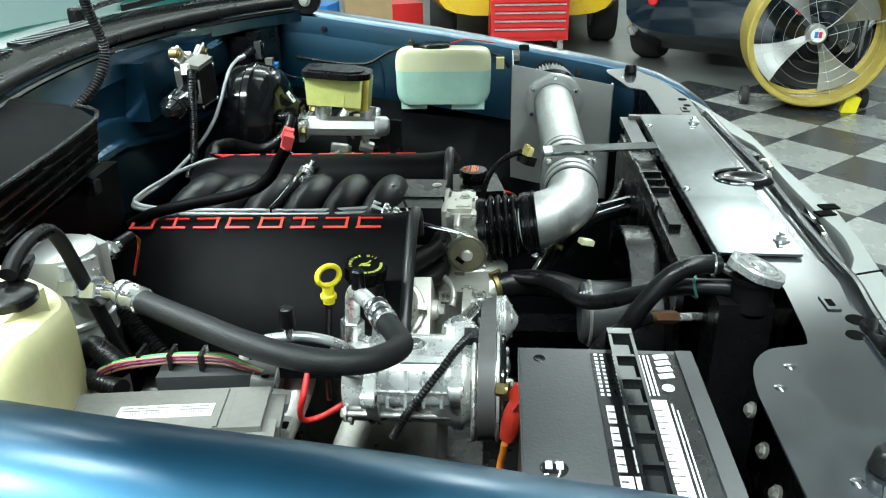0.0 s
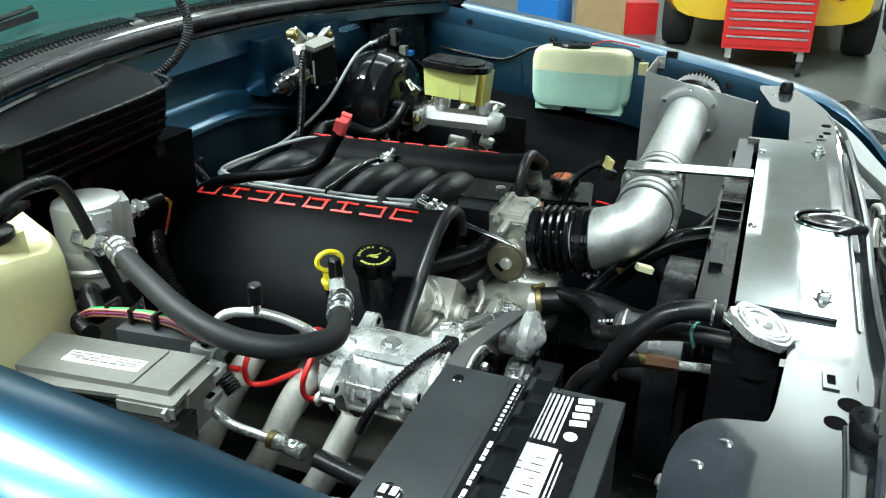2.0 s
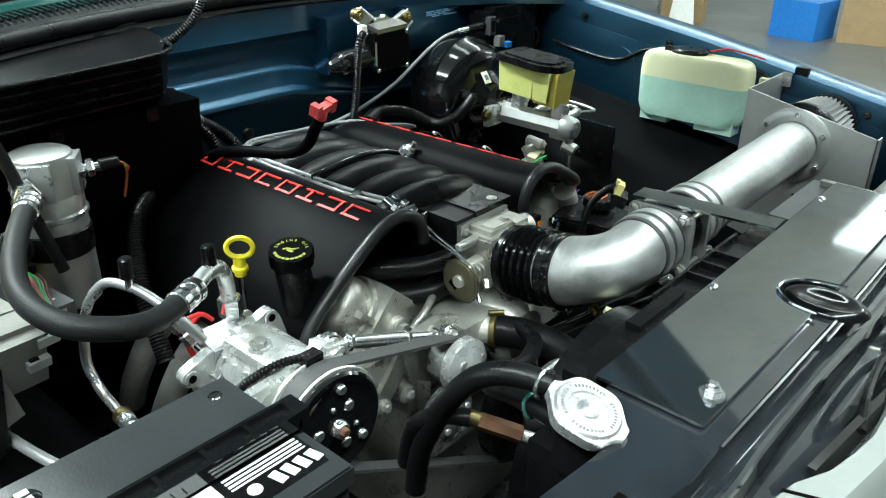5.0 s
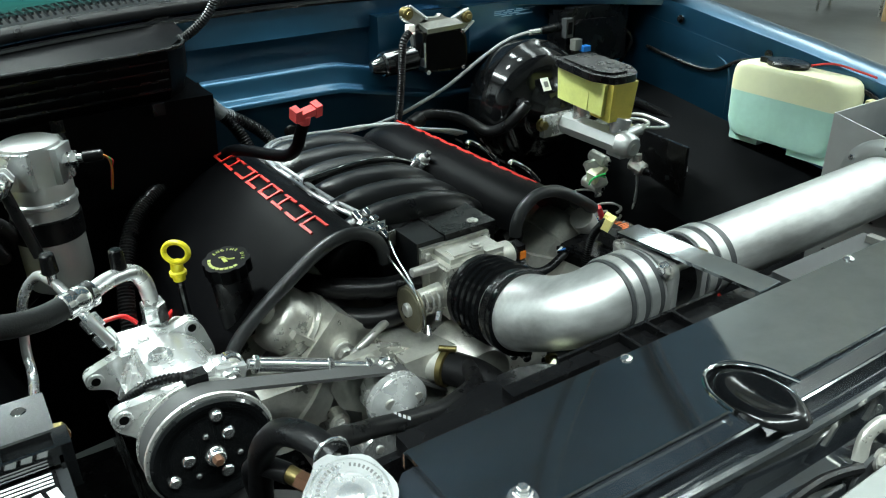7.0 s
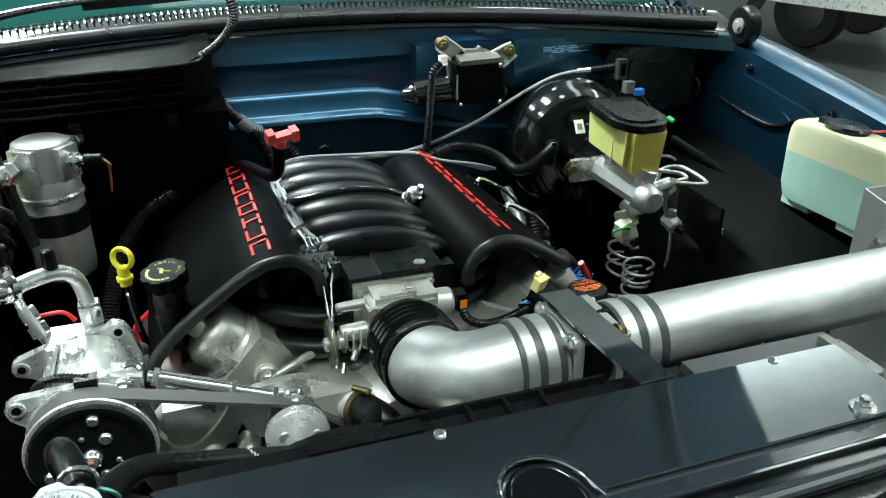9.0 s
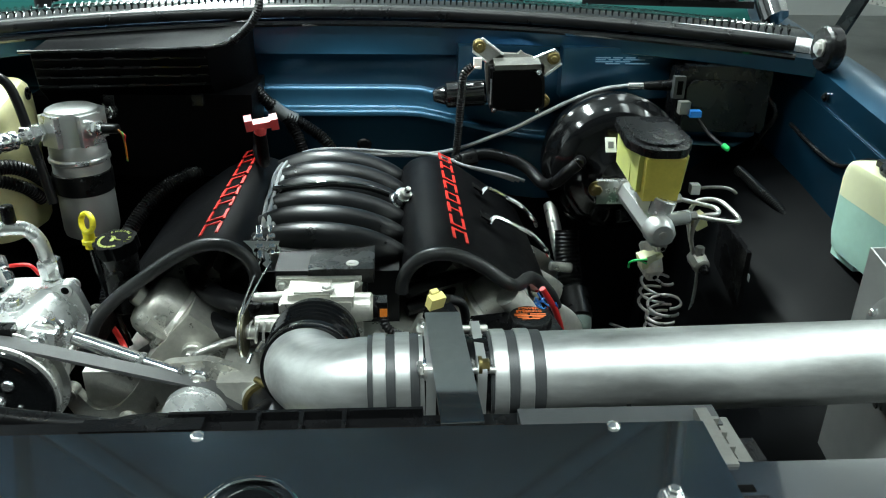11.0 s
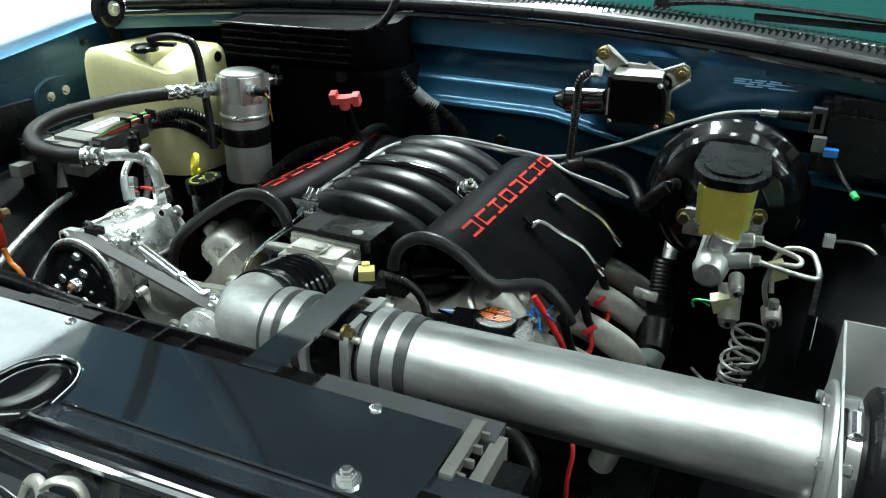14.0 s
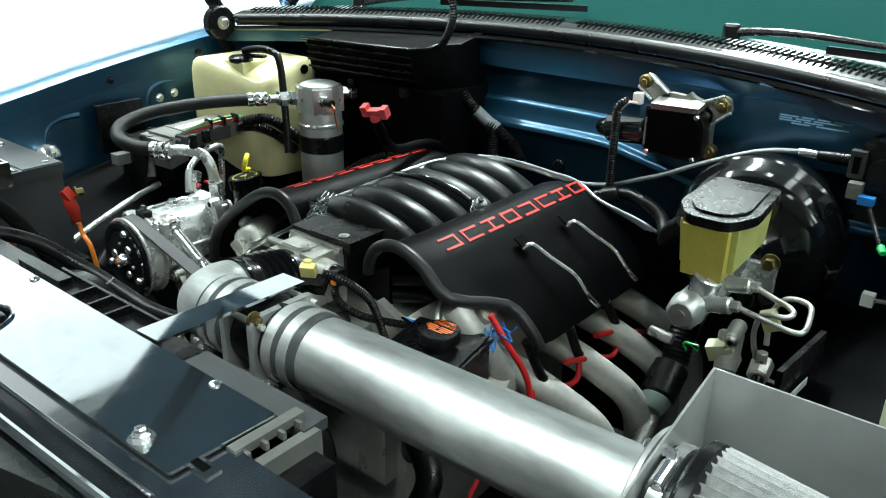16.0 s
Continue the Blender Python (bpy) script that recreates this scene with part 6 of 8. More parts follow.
for x0, y0, z0 in ((-0.077, -0.399, 0.955), (-0.077, -0.524, 0.921), (0.035, -0.515, 0.932)):
    part("ear_boss", cyl(B(), (x0 - 0.010, y0, z0), (x0 + 0.010, y0, z0), 0.0105, 0.0105, 18, 0.001), CAST, ac)
    part("ear_hole", cyl(B(), (x0 - 0.0105, y0, z0), (x0 + 0.0105, y0, z0), 0.0056, seg=16), HOLLOW_SHADE, ac)
for k in range(4):
    part("casting_rib", box(B(), (-0.056 + 0.024 * k, -0.4905, 0.915), (0.0045, 0.012, 0.050), 0.0015, (-22, 0, 0)), CAST, ac)
part("casting_rib", box(B(), (-0.02, -0.4945, 0.912), (0.10, 0.008, 0.0045), 0.0015), CAST, ac)
part("casting_rib", box(B(), (-0.02, -0.476, 0.9515), (0.09, 0.004, 0.008), 0.0015, (-30, 0, 0)), CAST, ac)
for k in range(5):
    a = radians(200 + 55 * k)
    y0, z0 = CY + 0.057 * math.cos(a), CZ + 0.057 * math.sin(a)
    part("through_bolt", cyl(B(), (-0.118, y0, z0), (0.030, y0, z0), 0.0042, seg=10), STEEL, ac)
    part("bolt", hexbolt(B(), (-0.116, y0, z0), (-1, 0, 0), 0.0075, 0.006), STEEL, ac)
CZ -= 0.005
m_, _ = frame_to((0.056, CY, CZ), (0.12, CY, CZ))
part("pulley", rev(B(), [(0.030, -0.002), (0.072, -0.002), (0.0762, 0.000), (0.0762, 0.003), (0.068, 0.006), (0.068, 0.0305), (0.0755, 0.0315), (0.0764, 0.0335), (0.0750, 0.0355), (0.0700, 0.0360), (0.066, 0.034), (0.0, 0.034)], m_, 64), STEELRIM, ac, "grooved steel pulley with bright rims")
cl = part("clutch_plate", rev(B(), [(0.0, 0.0362), (0.069, 0.0365), (0.0720, 0.038), (0.0720, 0.041), (0.0690, 0.044), (0.0600, 0.0445), (0.0575, 0.043), (0.046, 0.043), (0.030, 0.046), (0.0, 0.046)], m_, 48), BLACKGLOSS, ac, "black clutch plate")
part("hub_nut", cyl(B(), (0.100, CY, CZ), (0.112, CY, CZ), 0.012, 0.011, 20, 0.002), CHROME, cl)
part("hub_bolt", cyl(B(), (0.110, CY, CZ), (0.118, CY, CZ), 0.0065, 0.006, 6, 0.001), COPPER, cl)
for k in range(3):
    for rr, r2, da in ((0.030, 0.0085, 0.0), (0.052, 0.0075, 0.5), (0.030, 0.004, 0.9)):
        a = k * 2 * math.pi / 3 + 0.9 + da
        part("rivet", cyl(B(), (0.097, CY + rr * math.cos(a), CZ + rr * math.sin(a)), (0.1045, CY + rr * math.cos(a), CZ + rr * math.sin(a)), r2, r2 * 0.9, 16, 0.0015), CHROME, cl)
part("coil_connector", lump(B(), (0.052, -0.432, 0.962), (0.018, 0.026, 0.012), 0.004), BLACKPL, ac)
cv_ = part("clevis", lump(B(), (0.034, -0.392, 0.936), (0.034, 0.036, 0.044), 0.010, (-12, 0, 0)), CAST, ac)
part("clevis_boss", cyl(B(), (0.050, -0.392, 0.944), (0.058, -0.392, 0.944), 0.0135, 0.012, 22, 0.002), CAST, cv_)
part("clevis_bolt", hexbolt(B(), (0.057, -0.392, 0.944), (1, 0, 0), 0.008, 0.005), CHROME, cv_)
part("pivot_pin", cyl(B(), (0.012, -0.385, 0.951), (0.056, -0.385, 0.951), 0.006, seg=12, bev=0.001), CHROME, cv_)
# turnbuckle
ra, rb = Vector((0.032, -0.384, 0.950)), Vector((0.062, -0.190, 0.886))
tbk = thing("turnbuckle", tuple(ra.lerp(rb, 0.5)), "bright steel turnbuckle brace with rod ends", "brace")
part("rod", cyl(B(), ra.lerp(rb, 0.1), ra.lerp(rb, 0.9), 0.0075, 0.0075, 16, 0.001), CHROME, tbk)
part("sleeve", cyl(B(), ra.lerp(rb, 0.16), ra.lerp(rb, 0.60), 0.0098, 0.0098, 24, 0.0015), CHROME, tbk)
for p, k in ((ra, 0.13), (rb, 0.86)):
    part("rod_end", cyl(B(), p + Vector((-0.008, 0, -0.002)), p + Vector((0.008, 0, 0.002)), 0.0155, 0.0155, 24, 0.003), CHROME, tbk)
    part("nut", cyl(B(), ra.lerp(rb, k), ra.lerp(rb, k + 0.035), 0.0115, 0.0115, 6, 0.001), CHROME, tbk)
    part("bolt", hexbolt(B(), p + Vector((0.009, 0, 0)), (1, 0, 0.1), 0.008, 0.007), STEEL, tbk)
part("nut", cyl(B(), ra.lerp(rb, 0.60), ra.lerp(rb, 0.635), 0.0115, 0.0115, 6, 0.001), CHROME, tbk)
# idler and crank pulleys
IY, IZ = -0.192, 0.850
m_, _ = frame_to((0.055, IY, IZ), (0.13, IY, IZ))
pw = thing("pump_pulley", (0.09, IY, IZ), "machined aluminium pump pulley with a conical face", "pulley")
grooves = [(0.020, 0.0), (0.036, 0.0), (0.036, 0.030)]
for k in range(4):
    grooves += [(0.0420, 0.031 + k * 0.003), (0.0390, 0.0325 + k * 0.003)]
grooves += [(0.0420, 0.043), (0.0420, 0.046), (0.038, 0.049), (0.012, 0.064), (0.007, 0.067), (0.0, 0.068)]
part("pulley_body", rev(B(), grooves, m_, 44), CAST, pw)
for k in range(3):
    a = k * 2 * math.pi / 3 + 0.4
    c = Vector((0.110, IY + 0.024 * math.cos(a), IZ + 0.024 * math.sin(a)))
    part("face_hole", cyl(B(), c, c + Vector((0.0035, 0, 0)), 0.0075, seg=16, bev=0.001), STEEL, pw)
m_, _ = frame_to((0.055, YC, 0.66), (0.12, YC, 0.66))
part("crank_pulley", rev(B(), [(0.03, 0.0), (0.085, 0.0), (0.088, 0.004), (0.085, 0.008), (0.085, 0.030), (0.088, 0.034), (0.06, 0.036), (0.0, 0.036)], m_, 48), BLACKPL, engine)
lp_ = thing("lower_pulley", (0.10, -0.215, 0.77), "small bright drilled idler pulley below the pump", "pulley")
m_, _ = frame_to((0.070, -0.215, 0.772), (0.12, -0.215, 0.772))
part("pulley_body", rev(B(), [(0.02, 0.0), (0.040, 0.0), (0.042, 0.003), (0.039, 0.006), (0.039, 0.022), (0.042, 0.025), (0.040, 0.029), (0.012, 0.040), (0.0, 0.042)], m_, 40), CHROME, lp_)
for k in range(4):
    q = Vector((0.1035, -0.215 + 0.024 * math.cos(k * math.pi / 2 + 0.5), 0.772 + 0.024 * math.sin(k * math.pi / 2 + 0.5)))
    part("face_hole", cyl(B(), q, q + Vector((0.004, 0, 0)), 0.006, seg=14, bev=0.001), STEEL, lp_)
# serpentine belt round the compressor, pump and crank pulleys
belt = []
C1, r1 = Vector((CY, CZ)), 0.0705
C2, r2 = Vector((IY, IZ)), 0.0365
C3, r3 = Vector((YC, 0.66)), 0.086
for a in range(255, 72, -8):
    belt.append(C1 + Vector((math.cos(radians(a)), math.sin(radians(a)))) * r1)
for a in range(80, 10, -10):
    belt.append(C2 + Vector((math.cos(radians(a)), math.sin(radians(a)))) * r2)
for a in range(30, -130, -10):
    belt.append(C3 + Vector((math.cos(radians(a)), math.sin(radians(a)))) * r3)
bm = B()
rings = []
n = len(belt)
for i, p in enumerate(belt):
    t_ = (belt[(i + 1) % n] - belt[i - 1]).normalized()
    o = Vector((t_.y, -t_.x)) * -1
    rings.append([Vector((x, p.x + o.x * h, p.y + o.y * h)) for x, h in ((0.0625, 0), (0.086, 0), (0.086, 0.0045), (0.0625, 0.0045))])
rings.append(rings[0])
loft(bm, rings, True)
ob = part("drive_belt", bm, mat("worn_belt_rubber", (0.05, 0.05, 0.05), 0.6, 0, 0.15, 30, 0.2, 200))
tagged(ob, "flat grey-black rubber drive belt round the pulleys", "belt")

# hose and red wire in the dark behind the radiator
part("lower_hose", sweep(B(), [(0.10, 0.27, 0.80), (0.14, 0.309, 0.86), (0.167, 0.354, 0.84), (0.201, 0.355, 0.80), (0.25, 0.33, 0.72)], 0.017, 16), RUBBER, engine, "black rubber lower hose")
part("battery_wire", sweep(B(), [(0.08, 0.37, 0.87), (0.117, 0.398, 0.85), (0.15, 0.402, 0.82), (0.169, 0.408, 0.78), (0.17, 0.41, 0.70)], 0.003, 8), RED, engine, "thin red wire")

# ---- passenger's side of the bay ----
hv = thing("heater_box", (-0.60, -0.42, 0.88), "black ribbed plastic heater blower box on the firewall", "heater box")
rings = []
for y, xf, zt in ((-0.572, -0.500, 1.206), (-0.563, -0.482, 1.210), (-0.30, -0.500, 1.214), (-0.262, -0.503, 1.215), (-0.225, -0.548, 1.222), (-0.205, -0.60, 1.222)):
    rings.append([Vector((x, y, z)) for x, z in ((-0.69, 1.10), (-0.69, zt + 0.016), (xf - 0.012, zt + 0.002), (xf - 0.002, zt), (xf, zt - 0.006), (xf - 0.004, zt - 0.030), (xf - 0.012, zt - 0.070), (xf - 0.030, zt - 0.085), (xf - 0.05, 1.10))])
part("upper_case", loft(B(), rings, True, True), BLACKSAT, hv)
for k in range(4):
    z = 1.198 - k * 0.0165
    part("rib", box(B(), (-0.4915 - 0.0022 * k, -0.412, z), (0.0045, 0.298, 0.0034), 0.0012, (0, 8, 5.1)), BLACKPL, hv)
part("top_edge", sweep(B(), [(-0.50, -0.570, 1.208), (-0.483, -0.562, 1.211), (-0.503, -0.264, 1.2155), (-0.55, -0.226, 1.224)], 0.0035, 8, 4), BLACKPL, hv)
part("lower_case", lump(B(), (-0.605, -0.36, 1.045), (0.16, 0.32, 0.16), 0.045, taper=1.05), BLACKSAT, hv)
part("lower_case", lump(B(), (-0.63, -0.50, 1.0), (0.12, 0.24, 0.22), 0.04), BLACKSAT, hv)
part("blower_case", cyl(B(), (-0.60, -0.62, 0.80), (-0.60, -0.62, 1.05), 0.10, 0.105, 32, 0.02), BLACKSAT, hv)
for y0 in (-0.29, -0.45):
    part("clip", box(B(), (-0.515, y0, 1.118), (0.016, 0.020, 0.02), 0.004), BLACKPL, hv)
# drier canister
dr = thing("refrigerant_drier", (-0.440, -0.500, 0.89), "silver aluminium refrigerant drier canister with a black band", "canister")
AX, AY = -0.431, -0.486
part("canister", rev(B(), [(0.0, 0.0), (0.035, 0.001), (0.048, 0.010), (0.050, 0.020), (0.050, 0.165), (0.048, 0.172)], pose(AX, AY, 0.880), 36), SHEET, dr)
part("black_band", rev(B(), [(0.050, 0.0), (0.0525, 0.002), (0.0525, 0.038), (0.050, 0.040)], pose(AX, AY, 0.972), 36), RUBBER, dr, "black rubber mounting band")
part("seam", rev(B(), [(0.050, 0.0), (0.0535, 0.003), (0.0535, 0.008), (0.050, 0.011)], pose(AX, AY, 1.030), 36), ALU, dr)
hdm = part("head_block", rev(B(), [(0.047, 0.0), (0.047, 0.082), (0.044, 0.090), (0.036, 0.094), (0.0, 0.095)], pose(AX, AY, 1.036), 40), SHEET, dr)
for a_ in (-35, 55, 145):
    q = Vector((AX + 0.036 * math.cos(radians(a_)), AY + 0.036 * math.sin(radians(a_)), 1.094))
    part("port_pad", lump(B(), q, (0.032, 0.044, 0.056), 0.010, (0, 0, a_)), ALU, hdm)
part("head_skirt", rev(B(), [(0.050, 0), (0.050, 0.02), (0.044, 0.035), (0.040, 0.04)], pose(AX, AY, 1.038), 32), SHEET, dr)


def fitting(parent, a, b, r, material=CHROME):
    a, b = Vector(a), Vector(b)
    part("hose_nut", cyl(B(), a, a.lerp(b, 0.35), r * 1.25, r * 1.25, 6, 0.002), material, parent)
    part("hose_nut", cyl(B(), a.lerp(b, 0.42), a.lerp(b, 0.72), r * 1.35, r * 1.35, 6, 0.002), material, parent)
    part("fitting_stem", cyl(B(), a.lerp(b, 0.05), b, r * 0.75, r * 0.75, 16, 0.001), material, parent)


fitting(dr, (-0.408, -0.528, 1.092), (-0.332, -0.545, 1.098), 0.0135)
fitting(dr, (-0.401, -0.450, 1.098), (-0.388, -0.418, 1.100), 0.0100)
part("switch_plug", cyl(B(), (-0.390, -0.421, 1.100), (-0.382, -0.392, 1.102), 0.0095, 0.0085, 16, 0.002), BLACKPL, dr, "black pressure switch plug")
for k, mt in enumerate((ORANGEW, GREENP, RED)):
    part("switch_wire", sweep(B(), [(-0.384, -0.399, 1.102), (-0.378, -0.388 + 0.003 * k, 1.098 - 0.003 * k), (-0.380, -0.384, 1.080), (-0.392, -0.388, 1.04)], 0.0018, 6), mt, dr)
fitting(dr, (-0.468, -0.458, 1.105), (-0.515, -0.430, 1.105), 0.0125)
part("brass_tip", cyl(B(), (-0.515, -0.430, 1.105), (-0.53, -0.415, 1.105), 0.008, 0.006, 14, 0.001), BRASS, dr)
dr.location = Vector(dr.location) + Vector((-0.027, -0.015, -0.009))
# hose from the drier to the compressor
ho = thing("refrigerant_hose", (-0.18, -0.62, 1.02), "thick black refrigerant hose with crimped silver ends", "hose")
hp = [(-0.355, -0.562, 1.090), (-0.300, -0.596, 1.091), (-0.242, -0.628, 1.090), (-0.190, -0.653, 1.086), (-0.137, -0.671, 1.081), (-0.088, -0.673, 1.074), (-0.045, -0.655, 1.066), (-0.020, -0.612, 1.056), (-0.030, -0.570, 1.046), (-0.050, -0.532, 1.044), (-0.062, -0.505, 1.047)]
part("hose", sweep(B(), hp, 0.0138, 20, 10), HOSE, ho)


def crimp(parent, a, b, r):
    m, ln = frame_to(a, b)
    part("crimp", rev(B(), [(r, 0), (r + 0.0025, 0.002), (r + 0.0025, ln * 0.25), (r + 0.0005, ln * 0.3), (r + 0.0005, ln * 0.42), (r + 0.0025, ln * 0.48), (r + 0.0025, ln * 0.7), (r + 0.0005, ln * 0.76), (r + 0.0025, ln * 0.84), (r + 0.0025, ln - 0.002), (r, ln)], m, 24), CHROME, parent)


crimp(ho, (-0.318, -0.585, 1.0908), (-0.356, -0.561, 1.0900), 0.0138)
crimp(ho, (-0.045, -0.541, 1.043), (-0.064, -0.503, 1.044), 0.0138)
part("metal_pipe", sweep(B(), [(-0.062, -0.508, 1.044), (-0.082, -0.480, 1.045), (-0.098, -0.452, 1.039), (-0.106, -0.438, 1.016), (-0.109, -0.434, 0.980)], 0.0105, 16), CAST, ho)
part("pipe_nut", cyl(B(), (-0.109, -0.433, 0.986), (-0.111, -0.432, 0.955), 0.0165, 0.0165, 6, 0.002), CHROME, ho)
part("pipe_collar", cyl(B(), (-0.111, -0.432, 0.956), (-0.112, -0.432, 0.935), 0.0125, 0.0125, 20, 0.001), CHROME, ho)
part("service_port", cyl(B(), (-0.090, -0.467, 1.042), (-0.091, -0.466, 1.056), 0.0065, 0.0065, 14, 0.001), CHROME, ho)
part("port_cap", cyl(B(), (-0.091, -0.466, 1.050), (-0.092, -0.466, 1.078), 0.0095, 0.0085, 16, 0.002), BLACKPL, ho, "black service port cap")
# second, thinner metal line
ln2 = thing("refrigerant_line", (-0.16, -0.56, 0.95), "thin bent aluminium refrigerant line with a black port cap", "pipe")
lp = [(-0.085, -0.492, 0.955), (-0.105, -0.513, 0.992), (-0.140, -0.526, 1.012), (-0.175, -0.536, 1.018), (-0.212, -0.550, 1.012), (-0.226, -0.572, 0.976), (-0.228, -0.584, 0.909), (-0.200, -0.586, 0.878), (-0.150, -0.592, 0.876), (-0.10, -0.598, 0.878)]
part("line", sweep(B(), lp, 0.0066, 14), ALU, ln2)
fitting(ln2, (-0.118, -0.512, 0.985), (-0.090, -0.488, 0.938), 0.0105)
part("service_port", cyl(B(), (-0.168, -0.535, 1.018), (-0.168, -0.535, 1.036), 0.006, seg=12), CHROME, ln2)
part("port_cap", cyl(B(), (-0.168, -0.535, 1.032), (-0.168, -0.535, 1.060), 0.0105, 0.009, 18, 0.002), BLACKPL, ln2, "black service port cap")
crimp(ln2, (-0.12, -0.595, 0.877), (-0.072, -0.601, 0.8765), 0.0085)
part("brass_ring", cyl(B(), (-0.125, -0.595, 0.877), (-0.115, -0.596, 0.877), 0.0118, seg=20), BRASS, ln2)
part("rubber_end", sweep(B(), [(-0.055, -0.603, 0.876), (0.02, -0.60, 0.855), (0.08, -0.58, 0.82)], 0.012, 14), RUBBER, ln2)
# plain line and conduit below
t = thing("brake_pipe", (-0.05, -0.72, 0.87), "thin grey steel pipe beside the wheel house", "pipe")
part("pipe", sweep(B(), [(-0.16, -0.72, 0.905), (-0.08, -0.70, 0.895), (0.02, -0.665, 0.880), (0.10, -0.63, 0.87)], 0.007, 12), CAST, t)
part("end_fitting", cyl(B(), (-0.175, -0.724, 0.906), (-0.155, -0.718, 0.905), 0.010, seg=14, bev=0.002), BLACKPL, t)

# washer fluid tank
ws = thing("washer_tank", (-0.41, -0.71, 0.88), "yellowed translucent plastic washer fluid tank", "washer tank")
poly = round_poly([(-0.335, -0.830), (-0.335, -0.765), (-0.388, -0.602), (-0.510, -0.582), (-0.550, -0.61), (-0.550, -0.83)], [0.03, 0.03, 0.03, 0.03, 0.02, 0.02], 5)
rings = []
for z, k in ((0.885, 0.90), (0.90, 0.96), (0.94, 0.99), (1.10, 1.0), (1.128, 0.99), (1.145, 0.96), (1.153, 0.90)):
    rings.append([Vector((-0.44 + (x + 0.44) * k, -0.71 + (y + 0.71) * k, z - (0.042 * min(1.0, max(0.0, (x + 0.50) / 0.12)) * min(1.0, max(0.0, (y + 0.78) / 0.15)) if z > 1.05 else 0.0))) for x, y in poly])
tank = part("tank", loft(B(), rings, True, True), CREAM, ws)
part("filler_step", lump(B(), (-0.420, -0.705, 1.138), (0.085, 0.075, 0.030), 0.012), CREAM, tank)
part("cap", rev(B(), [(0.026, 0.0), (0.029, 0.003), (0.029, 0.011), (0.024, 0.015), (0.0, 0.016)], pose(-0.397, -0.700, 1.150), 30), BLACKPL, ws, "black tank cap")
part("cap_tab", box(B(), (-0.405, -0.655, 1.168), (0.018, 0.05, 0.006), 0.002, (0, 0, 20)), BLACKPL, ws)
part("tank_hose", sweep(B(), [(-0.398, -0.688, 1.176), (-0.405, -0.655, 1.184), (-0.410, -0.610, 1.184), (-0.408, -0.575, 1.165), (-0.395, -0.550, 1.06), (-0.380, -0.530, 0.965)], 0.0085, 12), RUBBER, ws, "black rubber overflow hose")
part("level_dot", rev(B(), [(0.011, 0), (0.012, 0.002), (0.0, 0.003)], pose(-0.490, -0.5835, 1.135, 90, 0, 0), 20), RUBBER, ws)
# engine computer
ec = thing("engine_computer", (-0.21, -0.70, 0.97), "grey cast engine computer with a white label", "control unit")
part("case", lump(B(), (-0.256, -0.700, 1.009), (0.205, 0.076, 0.036), 0.008, (-3, 0, 7)), ECMGREY, ec)
part("rounded_end", lump(B(), (-0.170, -0.688, 0.990), (0.054, 0.060, 0.066), 0.024, (-3, 10, 7)), ECMGREY, ec)
rim = round_poly([(-0.365, -0.762), (-0.300, -0.759), (-0.200, -0.741), (-0.203, -0.745), (-0.134, -0.737), (-0.139, -0.703), (-0.16, -0.700), (-0.36, -0.735)], 0.004, 3)
part("edge_flange", prism(B(), rim, 1.017, 1.022, bev=0.0012), ECMGREY, ec)
part("flange_skirt", box(B(), (-0.168, -0.7415, 1.012), (0.070, 0.003, 0.012), 0.001, (0, 0, 6)), ECMGREY, ec)
part("clamp_strap", box(B(), (-0.139, -0.722, 0.974), (0.005, 0.032, 0.094), 0.002, (10, -8, 10)), ECMGREY, ec)
part("case_step", box(B(), (-0.200, -0.694, 1.0275), (0.004, 0.070, 0.003), 0.001, (-3, 0, 7)), ECMGREY, ec)
lab = part("label", box(B(), (-0.256, -0.703, 1.0275), (0.098, 0.022, 0.0012), 0.0003, (-3, 0, 7)), LABEL, ec, "white printed label")
ROT = pose(-0.256, -0.703, 1.0283, -3, 0, 7) @ Matrix.Diagonal((0.92, 0.55, 1, 1))
bars(lab, ROT @ Vector((-0.05, 0.008, 0)), ROT.to_3x3() @ Vector((1, 0, 0)), ROT.to_3x3() @ Vector((0, 1, 0)), PRINT, [[(0, .012), (.015, .03), (.035, .05), (.06, .075), (.078, .09)], [(0.0, .02), (.024, .04), (.06, .092)]], 0.0032, name="label_print")
bm = B()
for k in range(34):
    if k % 5 == 3:
        continue
    c = ROT @ Vector((-0.038 + 0.0026 * k, -0.0075, 0.0004))
    box(bm, c, (0.0011, 0.005, 0.0004), 0, (-3, 0, 7))
part("bar_marks", bm, PRINT, lab)
part("connector", lump(B(), (-0.225, -0.628, 1.018), (0.13, 0.030, 0.028), 0.006, (0, 0, 6)), GREYPL, ec)
for x0, y0, z0, w in ((-0.172, -0.632, 1.024, 0.026), (-0.150, -0.652, 1.008, 0.020), (-0.146, -0.668, 0.984, 0.018)):
    part("connector_lock", box(B(), (x0, y0, z0), (w, 0.026, 0.012), 0.002, (0, 12, 6)), SHEET, ec, "pale grey connector lock")
    part("lock_slot", box(B(), (x0 + 0.004, y0 - 0.004, z0 + 0.0066), (0.008, 0.010, 0.002), 0), HOLLOW_SHADE, ec)
part("side_socket", lump(B(), (-0.105, -0.775, 0.965), (0.032, 0.026, 0.024), 0.005), ECMGREY, ec)
